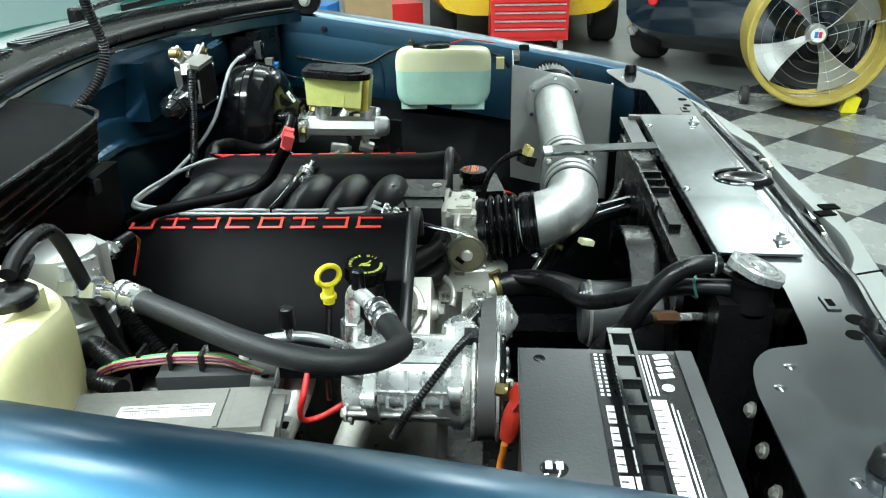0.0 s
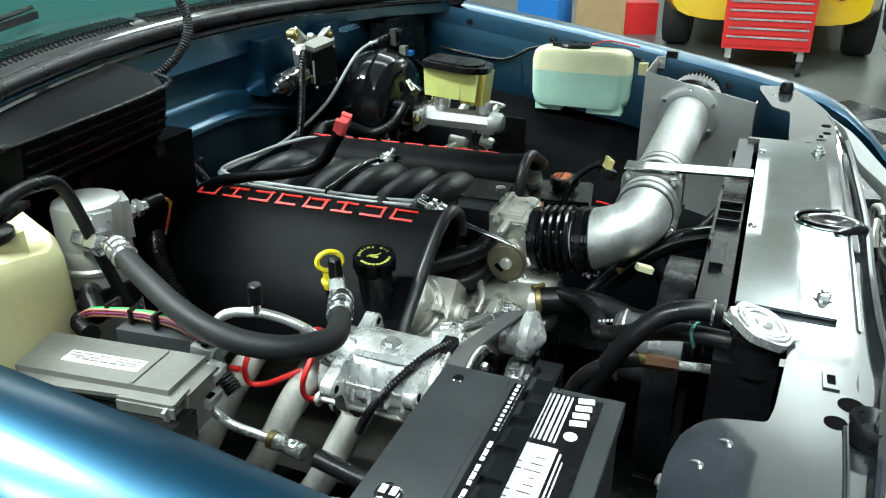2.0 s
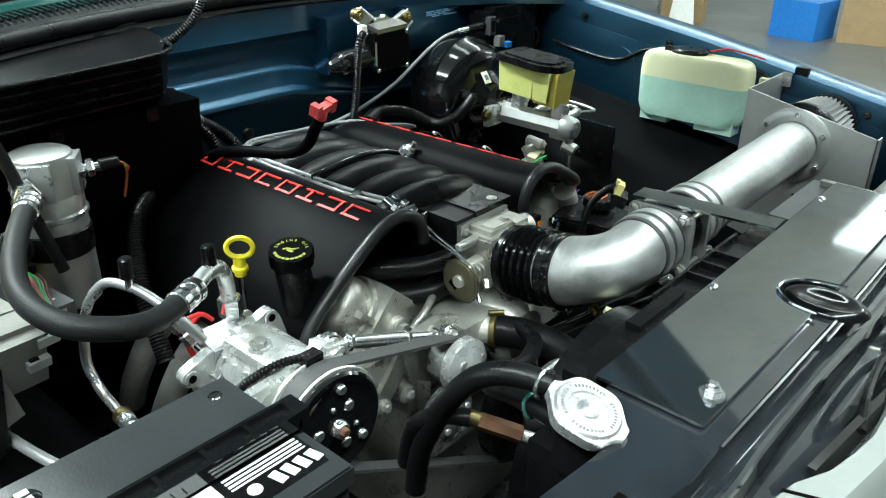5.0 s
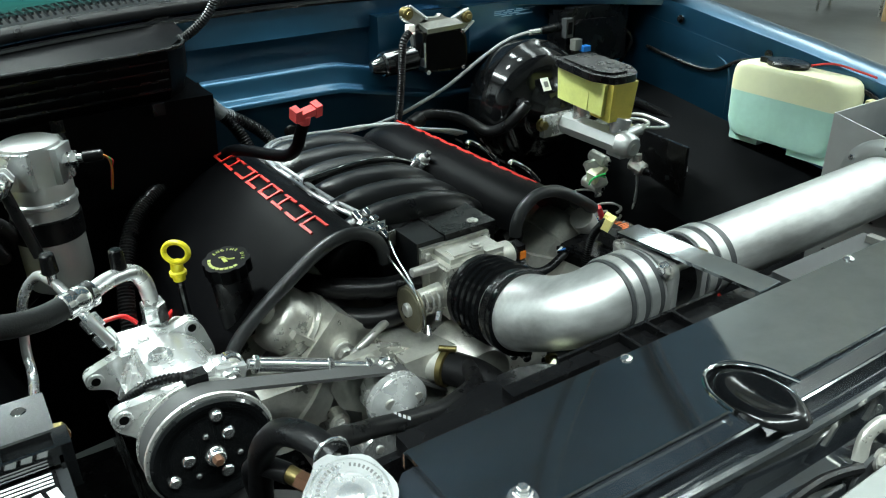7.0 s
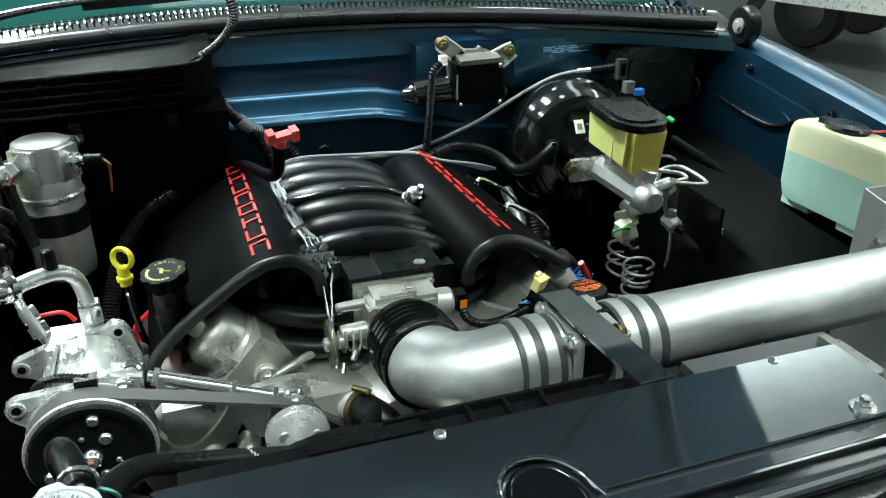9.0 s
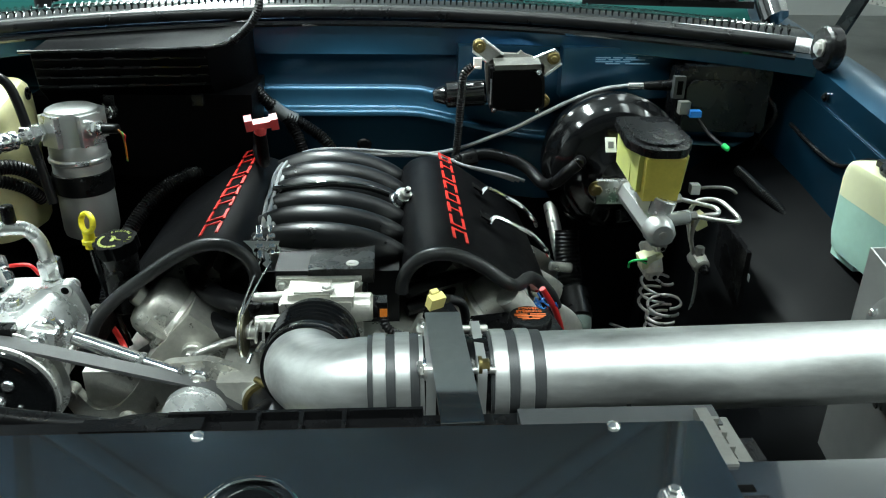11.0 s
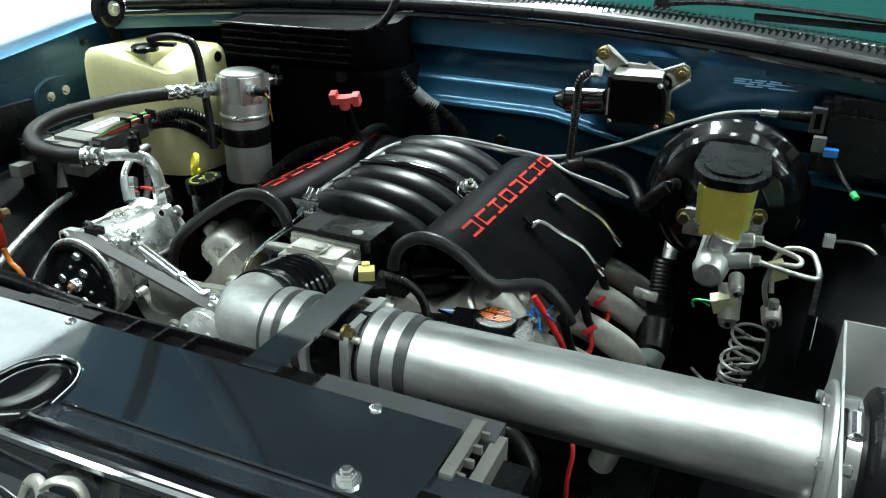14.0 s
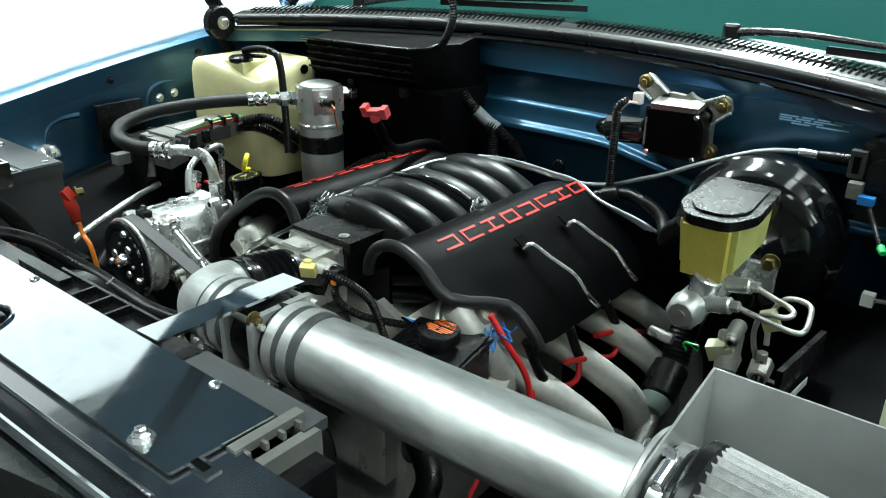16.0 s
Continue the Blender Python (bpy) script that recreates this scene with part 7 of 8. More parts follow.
for k, mt in enumerate((WIREBROWN, ORANGEW, WIREPINK, RED, PURPLEW, ORANGEW, WIREGREY, WIREBROWN, WIREPINK, GREENP)):
    a, b = (k % 4) * 0.0042, (k // 4) * 0.0042
    pts = [(-0.172, -0.634 + 0.5 * a, 1.030 + 0.3 * b), (-0.195, -0.632 + 0.7 * a, 1.035 + 0.6 * b), (-0.22, -0.628 + a, 1.038 + b), (-0.27, -0.632 + a, 1.041 + b), (-0.33, -0.640 + a, 1.036 + b), (-0.365, -0.630 + a, 1.016 + b)]
    part("loom_wire", sweep(B(), pts, 0.0017, 6, 5), mt, ec, "coloured loom wire")
for x0 in (-0.24, -0.275, -0.31):
    part("loom_tie", box(B(), (x0, -0.626, 1.044), (0.004, 0.024, 0.020), 0.003), BLACKPL, ec)
part("conduit", sweep(B(), [(-0.335, -0.630, 1.030), (-0.375, -0.600, 1.035), (-0.40, -0.575, 1.02), (-0.43, -0.560, 0.99), (-0.47, -0.56, 0.96)], 0.0135, 14, 6, rib=0.0022, pitch=0.006), RUBBER, ec, "black ribbed conduit")
part("conduit", sweep(B(), [(-0.330, -0.650, 1.015), (-0.375, -0.625, 1.010), (-0.41, -0.59, 0.985), (-0.44, -0.575, 0.95)], 0.012, 14, 6, rib=0.0022, pitch=0.006), RUBBER, ec)
cv = thing("fuse_cover", (-0.16, -0.80, 0.90), "black plastic cover under the engine computer", "cover")
part("cover_body", lump(B(), (-0.222, -0.768, 0.952), (0.20, 0.075, 0.11), 0.009, (-8, 0, 8)), BLACKPL, cv)
for x0 in (-0.140, -0.200, -0.270):
    part("cover_rib", box(B(), (x0, -0.764 - 0.14 * (x0 + 0.22), 1.007), (0.005, 0.066, 0.006), 0.002, (-8, 0, 8)), BLACKPL, cv)
part("washer_motor_lens", rev(B(), [(0.030, 0.0), (0.030, 0.012), (0.024, 0.024), (0.010, 0.030), (0.0, 0.031)], pose(0.035, -0.825, 0.985, 15, 0, 0), 28), CHROME, cv, "clear round lamp lens")

# battery with its strap
bt = thing("battery", (0.205, -0.72, 0.85), "charcoal side-post battery with white printed label and hold-down strap", "battery")
BX, BY = 0.207, -0.718
part("case", box(B(), (BX, BY, 0.940), (0.184, 0.255, 0.18), 0.006), BATTERY, bt)
lidb = part("lid", box(B(), (BX, BY, 1.034), (0.192, 0.263, 0.018), 0.006), BATTERY, bt)
part("lid_rail", box(B(), (BX + 0.0865, BY, 1.0435), (0.018, 0.255, 0.006), 0.002), BATTERY, lidb)
part("lid_rail", box(B(), (BX - 0.058, BY, 1.0425), (0.072, 0.255, 0.004), 0.0015), BATTERY, lidb)
lb = part("print_label", box(B(), (BX + 0.030, BY, 1.0436), (0.092, 0.245, 0.0012), 0.0003), BLACKPL, bt, "black battery label with white print")
bm = B()
for k in range(11):
    for j in range(2):
        box(bm, (BX - 0.011 + j * 0.0065, BY + 0.118 - k * 0.0075, 1.0445), (0.0034, 0.0040, 0.0006), 0)
part("white_dots", bm, WHITEPRINT, lb)
part("white_block", box(B(), (BX + 0.040, BY - 0.043, 1.0445), (0.024, 0.158, 0.0006), 0), WHITEPRINT, lb, "white printed panel")
for x0, w, y0, y1 in ((0.0315, 0.0025, 0.044, 0.119), (0.0365, 0.0025, 0.044, 0.119), (0.0415, 0.0025, 0.044, 0.119), (0.0460, 0.0018, 0.044, 0.119), (0.0560, 0.0016, -0.110, 0.030), (0.0600, 0.0012, -0.110, 0.020),
                      (-0.006, 0.008, -0.004, 0.024), (-0.006, 0.008, -0.038, -0.010), (-0.006, 0.008, -0.074, -0.044), (-0.004, 0.012, -0.114, -0.080)):
    part("white_bar", box(B(), (BX + x0, BY + (y0 + y1) / 2, 1.0445), (w, y1 - y0, 0.0006), 0), WHITEPRINT, lb)
for k in range(4):
    part("white_bar", box(B(), (BX + 0.060, BY + 0.080 + 0.0125 * k, 1.0445), (0.016, 0.0085, 0.0006), 0, (0, 0, 12)), WHITEPRINT, lb)
part("white_spot", cyl(B(), (BX + 0.058, BY + 0.058, 1.0442), (BX + 0.058, BY + 0.058, 1.0449), 0.0065, seg=20), WHITEPRINT, lb)
for k in range(15):
    part("grey_line", box(B(), (BX + 0.039 + 0.001 * (k % 3), BY - 0.116 + 0.0096 * k, 1.0449), (0.017 - 0.004 * (k % 4), 0.0013, 0.0006), 0), GREYPL, lb)
for k in range(12):
    part("print_row", box(B(), (BX - 0.006, BY - 0.110 + 0.0112 * k, 1.0449), (0.007, 0.0018, 0.0006), 0), BLACKPL, lb)
bg = part("round_badge", rev(B(), [(0.0, 0.003), (0.010, 0.0025), (0.013, 0.0)], pose(BX - 0.067, BY - 0.072, 1.0446), 24), BLACKGLOSS, lidb, "round black badge with white print")
for k in range(2):
    part("badge_print", box(B(), (BX - 0.072 + 0.010 * k, BY - 0.072, 1.0478), (0.006, 0.010, 0.0008), 0), WHITEPRINT, bg)
part("indicator_eye", rev(B(), [(0.0, 0.0006), (0.006, 0.0008), (0.007, 0)], pose(BX - 0.073, BY + 0.108, 1.0448), 18), BLACKGLOSS, lidb)
SX = BX + 0.016
stp = part("hold_down_strap", box(B(), (SX, BY, 1.0545), (0.027, 0.262, 0.010), 0.003), BLACKGLOSS, bt, "gloss black moulded hold-down strap with pockets")
for dx in (-0.0118, 0.0118):
    part("strap_edge", box(B(), (SX + dx, BY, 1.0620), (0.0036, 0.262, 0.009), 0.0015), BLACKGLOSS, stp)
for k in range(7):
    part("strap_rib", box(B(), (SX, BY + 0.129 - k * 0.043, 1.0615), (0.022, 0.0042, 0.008), 0.0015), BLACKGLOSS, stp)
part("strap_end", lump(B(), (SX, BY + 0.134, 1.044), (0.027, 0.012, 0.046), 0.005), BLACKGLOSS, stp)
part("tray", box(B(), (BX, BY, 0.838), (0.22, 0.29, 0.02), 0.006), BLACKPL, bt)
tm = thing("battery_cable", (0.105, -0.60, 0.90), "red battery terminal boot with thin cables", "cable")
part("terminal_boot", lump(B(), (0.116, -0.593, 0.979), (0.018, 0.026, 0.022), 0.008, (20, 20, 20)), BOOTRED, tm)
part("terminal_boot", sweep(B(), [(0.114, -0.592, 0.976), (0.111, -0.592, 0.962), (0.106, -0.594, 0.945), (0.101, -0.597, 0.922)], lambda t: 0.0085 + 0.0045 * math.sin(3.0 * t), 16), BOOTRED, tm)
part("terminal_bolt", hexbolt(B(), (0.100, -0.583, 0.981), (-1, 0.2, 0), 0.008, 0.014), BRASS, tm)
for pts, r, mt in (([(0.098, -0.597, 0.915), (0.096, -0.590, 0.89), (0.095, -0.570, 0.87), (0.085, -0.575, 0.80)], 0.0045, ORANGEW), ([(-0.13, -0.50, 0.965), (-0.125, -0.47, 0.968), (-0.12, -0.455, 0.955)], 0.0030, RED)):
    part("cable", sweep(B(), pts, r, 10), mt, tm)
part("conduit", sweep(B(), [(0.052, -0.430, 0.964), (0.036, -0.462, 0.962), (0.018, -0.486, 0.948), (-0.005, -0.503, 0.922), (-0.030, -0.506, 0.885), (-0.050, -0.504, 0.845)], 0.0062, 12, 6, rib=0.0015, pitch=0.005), RUBBER, tm, "black ribbed conduit")
# radiator hoses and fittings
t = thing("overflow_hose", (0.30, -0.42, 0.9), "black rubber overflow hose from the radiator neck", "hose")
part("hose", sweep(B(), [(0.375, -0.402, 1.062), (0.345, -0.412, 1.066), (0.310, -0.424, 1.055), (0.278, -0.432, 1.018), (0.250, -0.430, 0.965), (0.228, -0.426, 0.912), (0.215, -0.42, 0.85)], 0.0125, 16), RUBBER, t)
part("hose_clip", sweep(B(), [(0.368, -0.404 + 0.015 * math.cos(a * math.pi / 6), 1.063 + 0.015 * math.sin(a * math.pi / 6)) for a in range(13)], 0.002, 6, raw=True), CHROME, t)
t = thing("heater_hose", (0.25, -0.34, 0.92), "black rubber hose with a green spring clip", "hose")
part("hose", sweep(B(), [(0.398, -0.404, 1.030), (0.335, -0.390, 1.022), (0.280, -0.365, 0.996), (0.245, -0.325, 0.962), (0.223, -0.284, 0.938), (0.210, -0.235, 0.918), (0.200, -0.188, 0.905), (0.165, -0.120, 0.888), (0.115, -0.090, 0.878)], 0.0115, 16), RUBBER, t)
part("spring_clip", sweep(B(), [(0.350 + 0.003 * math.sin(a), -0.393 + 0.014 * math.cos(a * math.pi / 6), 1.024 + 0.014 * math.sin(a * math.pi / 6)) for a in range(13)], 0.0022, 6, raw=True), mat("green_zinc", (0.10, 0.33, 0.27), 0.35, 0.7), t, "green zinc spring clip")
bars(t, (0.214, -0.262, 0.9385), (0.8, 0.45, 0), (0, 0, 1), WHITEPRINT, [[(0, .004), (.006, .010), (.012, .016), (.018, .022)]], 0.005, name="hose_mark")
t = thing("cooler_line", (0.33, -0.40, 0.95), "steel cooler line with a brass union", "pipe")
part("line", cyl(B(), (0.320, -0.394, 0.976), (0.385, -0.350, 0.955), 0.0062, seg=14), CAST, t)
part("union", cyl(B(), (0.296, -0.411, 0.986), (0.334, -0.385, 0.972), 0.0095, 0.0095, 6, 0.0015), COPPER, t, "oxidised brass union nut")
part("union_ring", cyl(B(), (0.288, -0.416, 0.989), (0.297, -0.410, 0.9855), 0.0085, seg=16), BRASS, t)
part("rubber_end", sweep(B(), [(0.290, -0.415, 0.988), (0.262, -0.43, 0.985), (0.225, -0.432, 0.95), (0.20, -0.42, 0.88)], 0.010, 14), RUBBER, t)
# electric fan motor pieces behind the shroud
t = thing("fan_motor", (0.31, -0.16, 0.86), "black cooling fan motor in its shroud ring", "fan")
part("motor_body", cyl(B(), (0.225, -0.18, 0.86), (0.335, -0.18, 0.86), 0.052, 0.055, 32, 0.006), GREYPL, t)
part("shroud_ring", rev(B(), [(0.165, 0.0), (0.172, 0.0), (0.172, 0.045), (0.165, 0.045)], frame_to((0.29, -0.17, 0.83), (0.35, -0.17, 0.83))[0], 44, False), BLACKPL, t)
part("clamp", sweep(B(), [(0.24, -0.18 + 0.054 * math.cos(a * math.pi / 14), 0.86 + 0.054 * math.sin(a * math.pi / 14)) for a in range(29)], 0.003, 6, raw=True), STEEL, t)
part("upper_tube", sweep(B(), [(0.345, 0.10, 0.945), (0.27, 0.085, 0.925), (0.215, 0.055, 0.890), (0.175, 0.0, 0.862), (0.15, -0.06, 0.852)], 0.0195, 18), BLACKGLOSS, t, "gloss black steel coolant tube")
part("cream_clip", box(B(), (0.245, -0.045, 0.93), (0.028, 0.014, 0.010), 0.002, (0, 20, 30)), WHITEPL, t)

# hoses and looms on the firewall
t = thing("heater_conduit", (-0.58, -0.15, 1.0), "black ribbed wiring conduits tied together on the firewall", "conduit")
for pts, r in (([(-0.605, -0.200, 1.120), (-0.612, -0.180, 1.09), (-0.632, -0.150, 1.055), (-0.620, -0.125, 1.02), (-0.60, -0.110, 0.98)], 0.0125), ([(-0.632, -0.150, 1.055), (-0.640, -0.115, 1.035), (-0.640, -0.075, 1.005), (-0.63, -0.045, 0.965)], 0.0125), ([(-0.30, -0.44, 0.80), (-0.35, -0.430, 0.86), (-0.41, -0.405, 0.915), (-0.475, -0.365, 0.955), (-0.53, -0.310, 0.970), (-0.575, -0.265, 0.965), (-0.62, -0.20, 0.93)], 0.0145)):
    part("ribbed_conduit", sweep(B(), pts, r, 14, 6, rib=0.0022, pitch=0.0055), RUBBER, t)
part("foil_wrap", sweep(B(), [(-0.618, -0.172, 1.080), (-0.634, -0.150, 1.055), (-0.641, -0.128, 1.042)], 0.0145, 14), mat("grey_cloth_tape", (0.20, 0.21, 0.22), 0.45, 0.2, 0.2, 60, 0.6, 200), t)
t = thing("transmission_dipstick", (-0.27, -0.115, 1.0), "red handled dipstick on a black tube", "dipstick")
part("tube", sweep(B(), [(-0.58, -0.20, 0.97), (-0.50, -0.185, 1.024), (-0.43, -0.172, 1.043), (-0.36, -0.154, 1.052), (-0.320, -0.144, 1.062), (-0.292, -0.140, 1.082), (-0.276, -0.138, 1.108), (-0.261, -0.137, 1.130)], 0.0098, 14), BLACKSAT, t)
hd = part("handle", lump(B(), (-0.257, -0.134, 1.146), (0.014, 0.038, 0.012), 0.004, (8, 20, 15)), PINKRED, t, "faded red plastic handle")
for dy in (-0.018, 0.020):
    part("finger_lug", lump(B(), (-0.257 - 0.25 * dy, -0.134 + dy, 1.148), (0.017, 0.012, 0.020), 0.004, (8, 20, 15)), PINKRED, hd)
part("handle_collar", cyl(B(), (-0.262, -0.137, 1.128), (-0.258, -0.135, 1.143), 0.0095, 0.0095, 18, 0.002), PINKRED, t)

# ---- firewall things on the driver's side ----
wm = thing("wiper_motor", (-0.57, 0.30, 1.08), "black wiper motor on an aluminium bracket", "wiper motor")
GB = Matrix(((0, 0, 1, 0), (1, 0, 0, 0), (0, 1, 0, 0), (0, 0, 0, 1)))
part("gear_box", prism(B(), round_poly([(0.258, 1.170), (0.346, 1.174), (0.366, 1.156), (0.370, 1.094), (0.352, 1.084), (0.262, 1.088)], [0.004, 0.012, 0.014, 0.012, 0.012, 0.006], 4), -0.592, -0.548, GB, 0.002), BLACKPL, wm)
part("box_lid", prism(B(), round_poly([(0.264, 1.165), (0.343, 1.168), (0.360, 1.152), (0.364, 1.098), (0.350, 1.090), (0.267, 1.093)], [0.004, 0.010, 0.012, 0.010, 0.010, 0.006], 4), -0.548, -0.5445, GB, 0.001), BLACKSAT, wm)
for y0, z0 in ((0.269, 1.089), (0.356, 1.089), (0.354, 1.164)):
    part("lid_screw", hexbolt(B(), (-0.546, y0, z0), (1, 0, 0), 0.0035, 0.003), CHROME, wm)
part("motor_clamp", box(B(), (-0.568, 0.262, 1.125), (0.046, 0.003, 0.050), 0.001), ALU, wm, "bright motor flange")
part("motor", cyl(B(), (-0.575, 0.175, 1.112), (-0.573, 0.255, 1.118), 0.026, 0.026, 28, 0.004), BLACKGLOSS, wm)
part("motor_end", cyl(B(), (-0.577, 0.152, 1.110), (-0.575, 0.178, 1.112), 0.013, 0.020, 20, 0.003), BLACKGLOSS, wm)
part("white_plug", box(B(), (-0.560, 0.236, 1.178), (0.014, 0.015, 0.020), 0.003), LABEL, wm, "white plug")
PY = Matrix(((0, 0, 1, 0), (1, 0, 0, 0), (0, 1, 0, 0), (0, 0, 0, 1)))
br = part("bracket", prism(B(), round_poly([(0.252, 1.172), (0.285, 1.193), (0.318, 1.191), (0.323, 1.199), (0.329, 1.192), (0.347, 1.186), (0.370, 1.170), (0.372, 1.090), (0.262, 1.090)], 0.005, 2), -0.592, -0.578, PY, 0.002), DIECAST, wm, "cast aluminium bracket")
part("bracket_shelf", box(B(), (-0.562, 0.312, 1.177), (0.036, 0.088, 0.010), 0.003, (2, 12, 0)), DIECAST, br)
for web in ([(0.226, 1.199), (0.245, 1.222), (0.252, 1.219), (0.288, 1.191), (0.286, 1.180), (0.262, 1.172)], [(0.342, 1.182), (0.386, 1.201), (0.397, 1.196), (0.402, 1.176), (0.371, 1.150), (0.360, 1.154), (0.366, 1.166), (0.352, 1.172)]):
    part("bracket_web", prism(B(), round_poly(web, 0.004, 3), -0.586, -0.578, PY, 0.0015), DIECAST, br)
for e0, e1 in (((0.245, 1.222), (0.286, 1.192)), ((0.227, 1.198), (0.256, 1.176)), ((0.346, 1.184), (0.388, 1.202)), ((0.371, 1.150), (0.402, 1.175))):
    part("bracket_edge", cyl(B(), (-0.574, *e0), (-0.572, *e1), 0.0028, seg=8, bev=0.0005), ALU, br, "bright bracket edge")
for y0, z0 in ((0.240, 1.207), (0.386, 1.185), (0.372, 1.10)):
    part("rubber_mount", cyl(B(), (-0.590, y0, z0), (-0.570, y0, z0), 0.0125, 0.0125, 22, 0.002), BRASS, br, "yellow zinc mount bush")
    part("bolt", hexbolt(B(), (-0.570, y0, z0), (1, 0, 0), 0.0065, 0.005), BRASS, br)
part("harness", sweep(B(), [(-0.545, 0.225, 1.175), (-0.54, 0.208, 1.160), (-0.543, 0.205, 1.12), (-0.548, 0.202, 1.06), (-0.556, 0.198, 1.00), (-0.57, 0.19, 0.96)], 0.0085, 12, 6, rib=0.0016, pitch=0.005), RUBBER, wm)
for k, mt in enumerate((ORANGEW, RED, LABEL)):
    part("wire", sweep(B(), [(-0.548, 0.240, 1.172), (-0.540, 0.222 + 0.003 * k, 1.172), (-0.540, 0.212, 1.155)], 0.0018, 6), mt, wm)
cr = thing("cruise_module", (-0.56, 0.71, 1.04), "black cruise control module with a grey cable", "control module")
part("case", box(B(), (-0.555, 0.715, 1.112), (0.070, 0.180, 0.120), 0.008, (0, 0, -3)), BLACKPL, cr)
part("raised_face", prism(B(), round_poly([(0.635, 1.060), (0.792, 1.056), (0.796, 1.138), (0.776, 1.152), (0.650, 1.156), (0.638, 1.144)], 0.006), 0, 0.008, Matrix(((0, 0, 1, -0.521), (1, 0, 0, 0), (0, 1, 0, 0), (0, 0, 0, 1))), 0.002), BLACKPL, cr)
part("lid_ridge", box(B(), (-0.535, 0.715, 1.176), (0.030, 0.150, 0.010), 0.003, (0, 0, -3)), BLACKPL, cr)
part("cable_boss", cyl(B(), (-0.541, 0.560, 1.139), (-0.535, 0.615, 1.142), 0.008, 0.011, 16, 0.002), BLACKPL, cr)
fr_ = part("cable_frame", box(B(), (-0.520, 0.622, 1.142), (0.016, 0.022, 0.042), 0.003), GREYPL, cr)
part("frame_slot", box(B(), (-0.5115, 0.622, 1.142), (0.004, 0.010, 0.026), 0.001), HOLLOW_SHADE, fr_)
part("blue_plug", lump(B(), (-0.490, 0.650, 1.098), (0.016, 0.022, 0.012), 0.003), BLUEPL, cr, "blue connector")
part("grey_plug", lump(B(), (-0.498, 0.630, 1.108), (0.018, 0.020, 0.024), 0.004), ECMGREY, cr)
part("wire", sweep(B(), [(-0.488, 0.655, 1.090), (-0.475, 0.668, 1.072), (-0.455, 0.680, 1.060), (-0.43, 0.692, 1.052)], 0.0035, 8), BLACKPL, cr)
part("green_tip", cyl(B(), (-0.432, 0.691, 1.053), (-0.420, 0.698, 1.048), 0.006, 0.005, 10, 0.001), GREENP, cr, "green wire end")
part("side_wire", sweep(B(), [(-0.53, 0.808, 1.12), (-0.52, 0.825, 1.09), (-0.53, 0.815, 1.05), (-0.55, 0.80, 1.0)], 0.005, 8), BLACKPL, cr)

# brake booster and master cylinder
bo = thing("brake_booster", (-0.48, 0.50, 0.85), "gloss black round brake booster on the firewall", "brake booster")
m_, _ = frame_to((-0.56, 0.500, 0.997), (-0.36, 0.500, 0.997))
part("drum", rev(B(), [(0.0885, 0.000), (0.1257, 0.006), (0.1328, 0.020), (0.1328, 0.050), (0.1381, 0.055), (0.1381, 0.068), (0.1328, 0.074), (0.1292, 0.095), (0.1168, 0.118), (0.0956, 0.130), (0.0752, 0.134), (0.0620, 0.142), (0.0513, 0.160), (0.0443, 0.166), (0.0000, 0.168)], m_, 60), BOOST, bo)
lbs = part("barcode_label", box(B(), (-0.408, 0.470, 1.062), (0.002, 0.020, 0.028), 0.0004, (0, -32, 0)), LABEL, bo, "small white square label")
part("label_print", box(B(), (-0.4066, 0.470, 1.0625), (0.001, 0.010, 0.012), 0, (0, -32, 0)), PRINT, lbs)
part("check_valve", cyl(B(), (-0.425, 0.420, 1.025), (-0.395, 0.410, 1.030), 0.012, 0.010, 16, 0.002), BLACKPL, bo)
for y0, z0 in ((0.445, 0.985), (0.560, 1.005)):
    part("stud_nut", hexbolt(B(), (-0.385, y0, z0), (1, 0, 0), 0.010, 0.012), BRASS, bo, "yellow zinc stud nut")
part("vacuum_hose", sweep(B(), [(-0.396, 0.410, 1.030), (-0.40, 0.392, 1.012), (-0.42, 0.375, 0.985), (-0.46, 0.36, 0.968), (-0.50, 0.335, 0.985), (-0.515, 0.30, 1.0), (-0.53, 0.25, 1.005), (-0.52, 0.19, 0.99), (-0.50, 0.15, 0.97)], 0.0115, 14), RUBBER, bo, "black rubber vacuum hose")
part("vacuum_union", cyl(B(), (-0.525, 0.235, 1.003), (-0.518, 0.205, 0.995), 0.0165, 0.0155, 18, 0.002), RUBBER, bo)
mc = thing("master_cylinder", (-0.27, 0.51, 0.94), "aluminium brake master cylinder with an amber fluid reservoir", "master cylinder")
MY, MZ = 0.508, 0.980
part("bore", cyl(B(), (-0.385, MY, MZ), (-0.200, MY, MZ), 0.0245, 0.0245, 8, 0.003), SHEET, mc)
part("nose", cyl(B(), (-0.220, MY, MZ), (-0.183, MY, MZ), 0.0265, 0.0235, 10, 0.006), SHEET, mc)
part("nose_web", lump(B(), (-0.226, MY, MZ - 0.016), (0.040, 0.020, 0.026), 0.006), SHEET, mc)
part("nose_dimple", cyl(B(), (-0.184, MY, MZ), (-0.1815, MY, MZ), 0.007, seg=16), STEEL, mc)
part("mount_flange", lump(B(), (-0.385, MY, MZ), (0.014, 0.125, 0.045), 0.010), CAST, mc)
for x0 in (-0.345, -0.235):
    part("inlet", cyl(B(), (x0, MY + 0.005, MZ + 0.01), (x0, MY + 0.014, MZ + 0.045), 0.019, 0.021, 24, 0.002), CAST, mc)
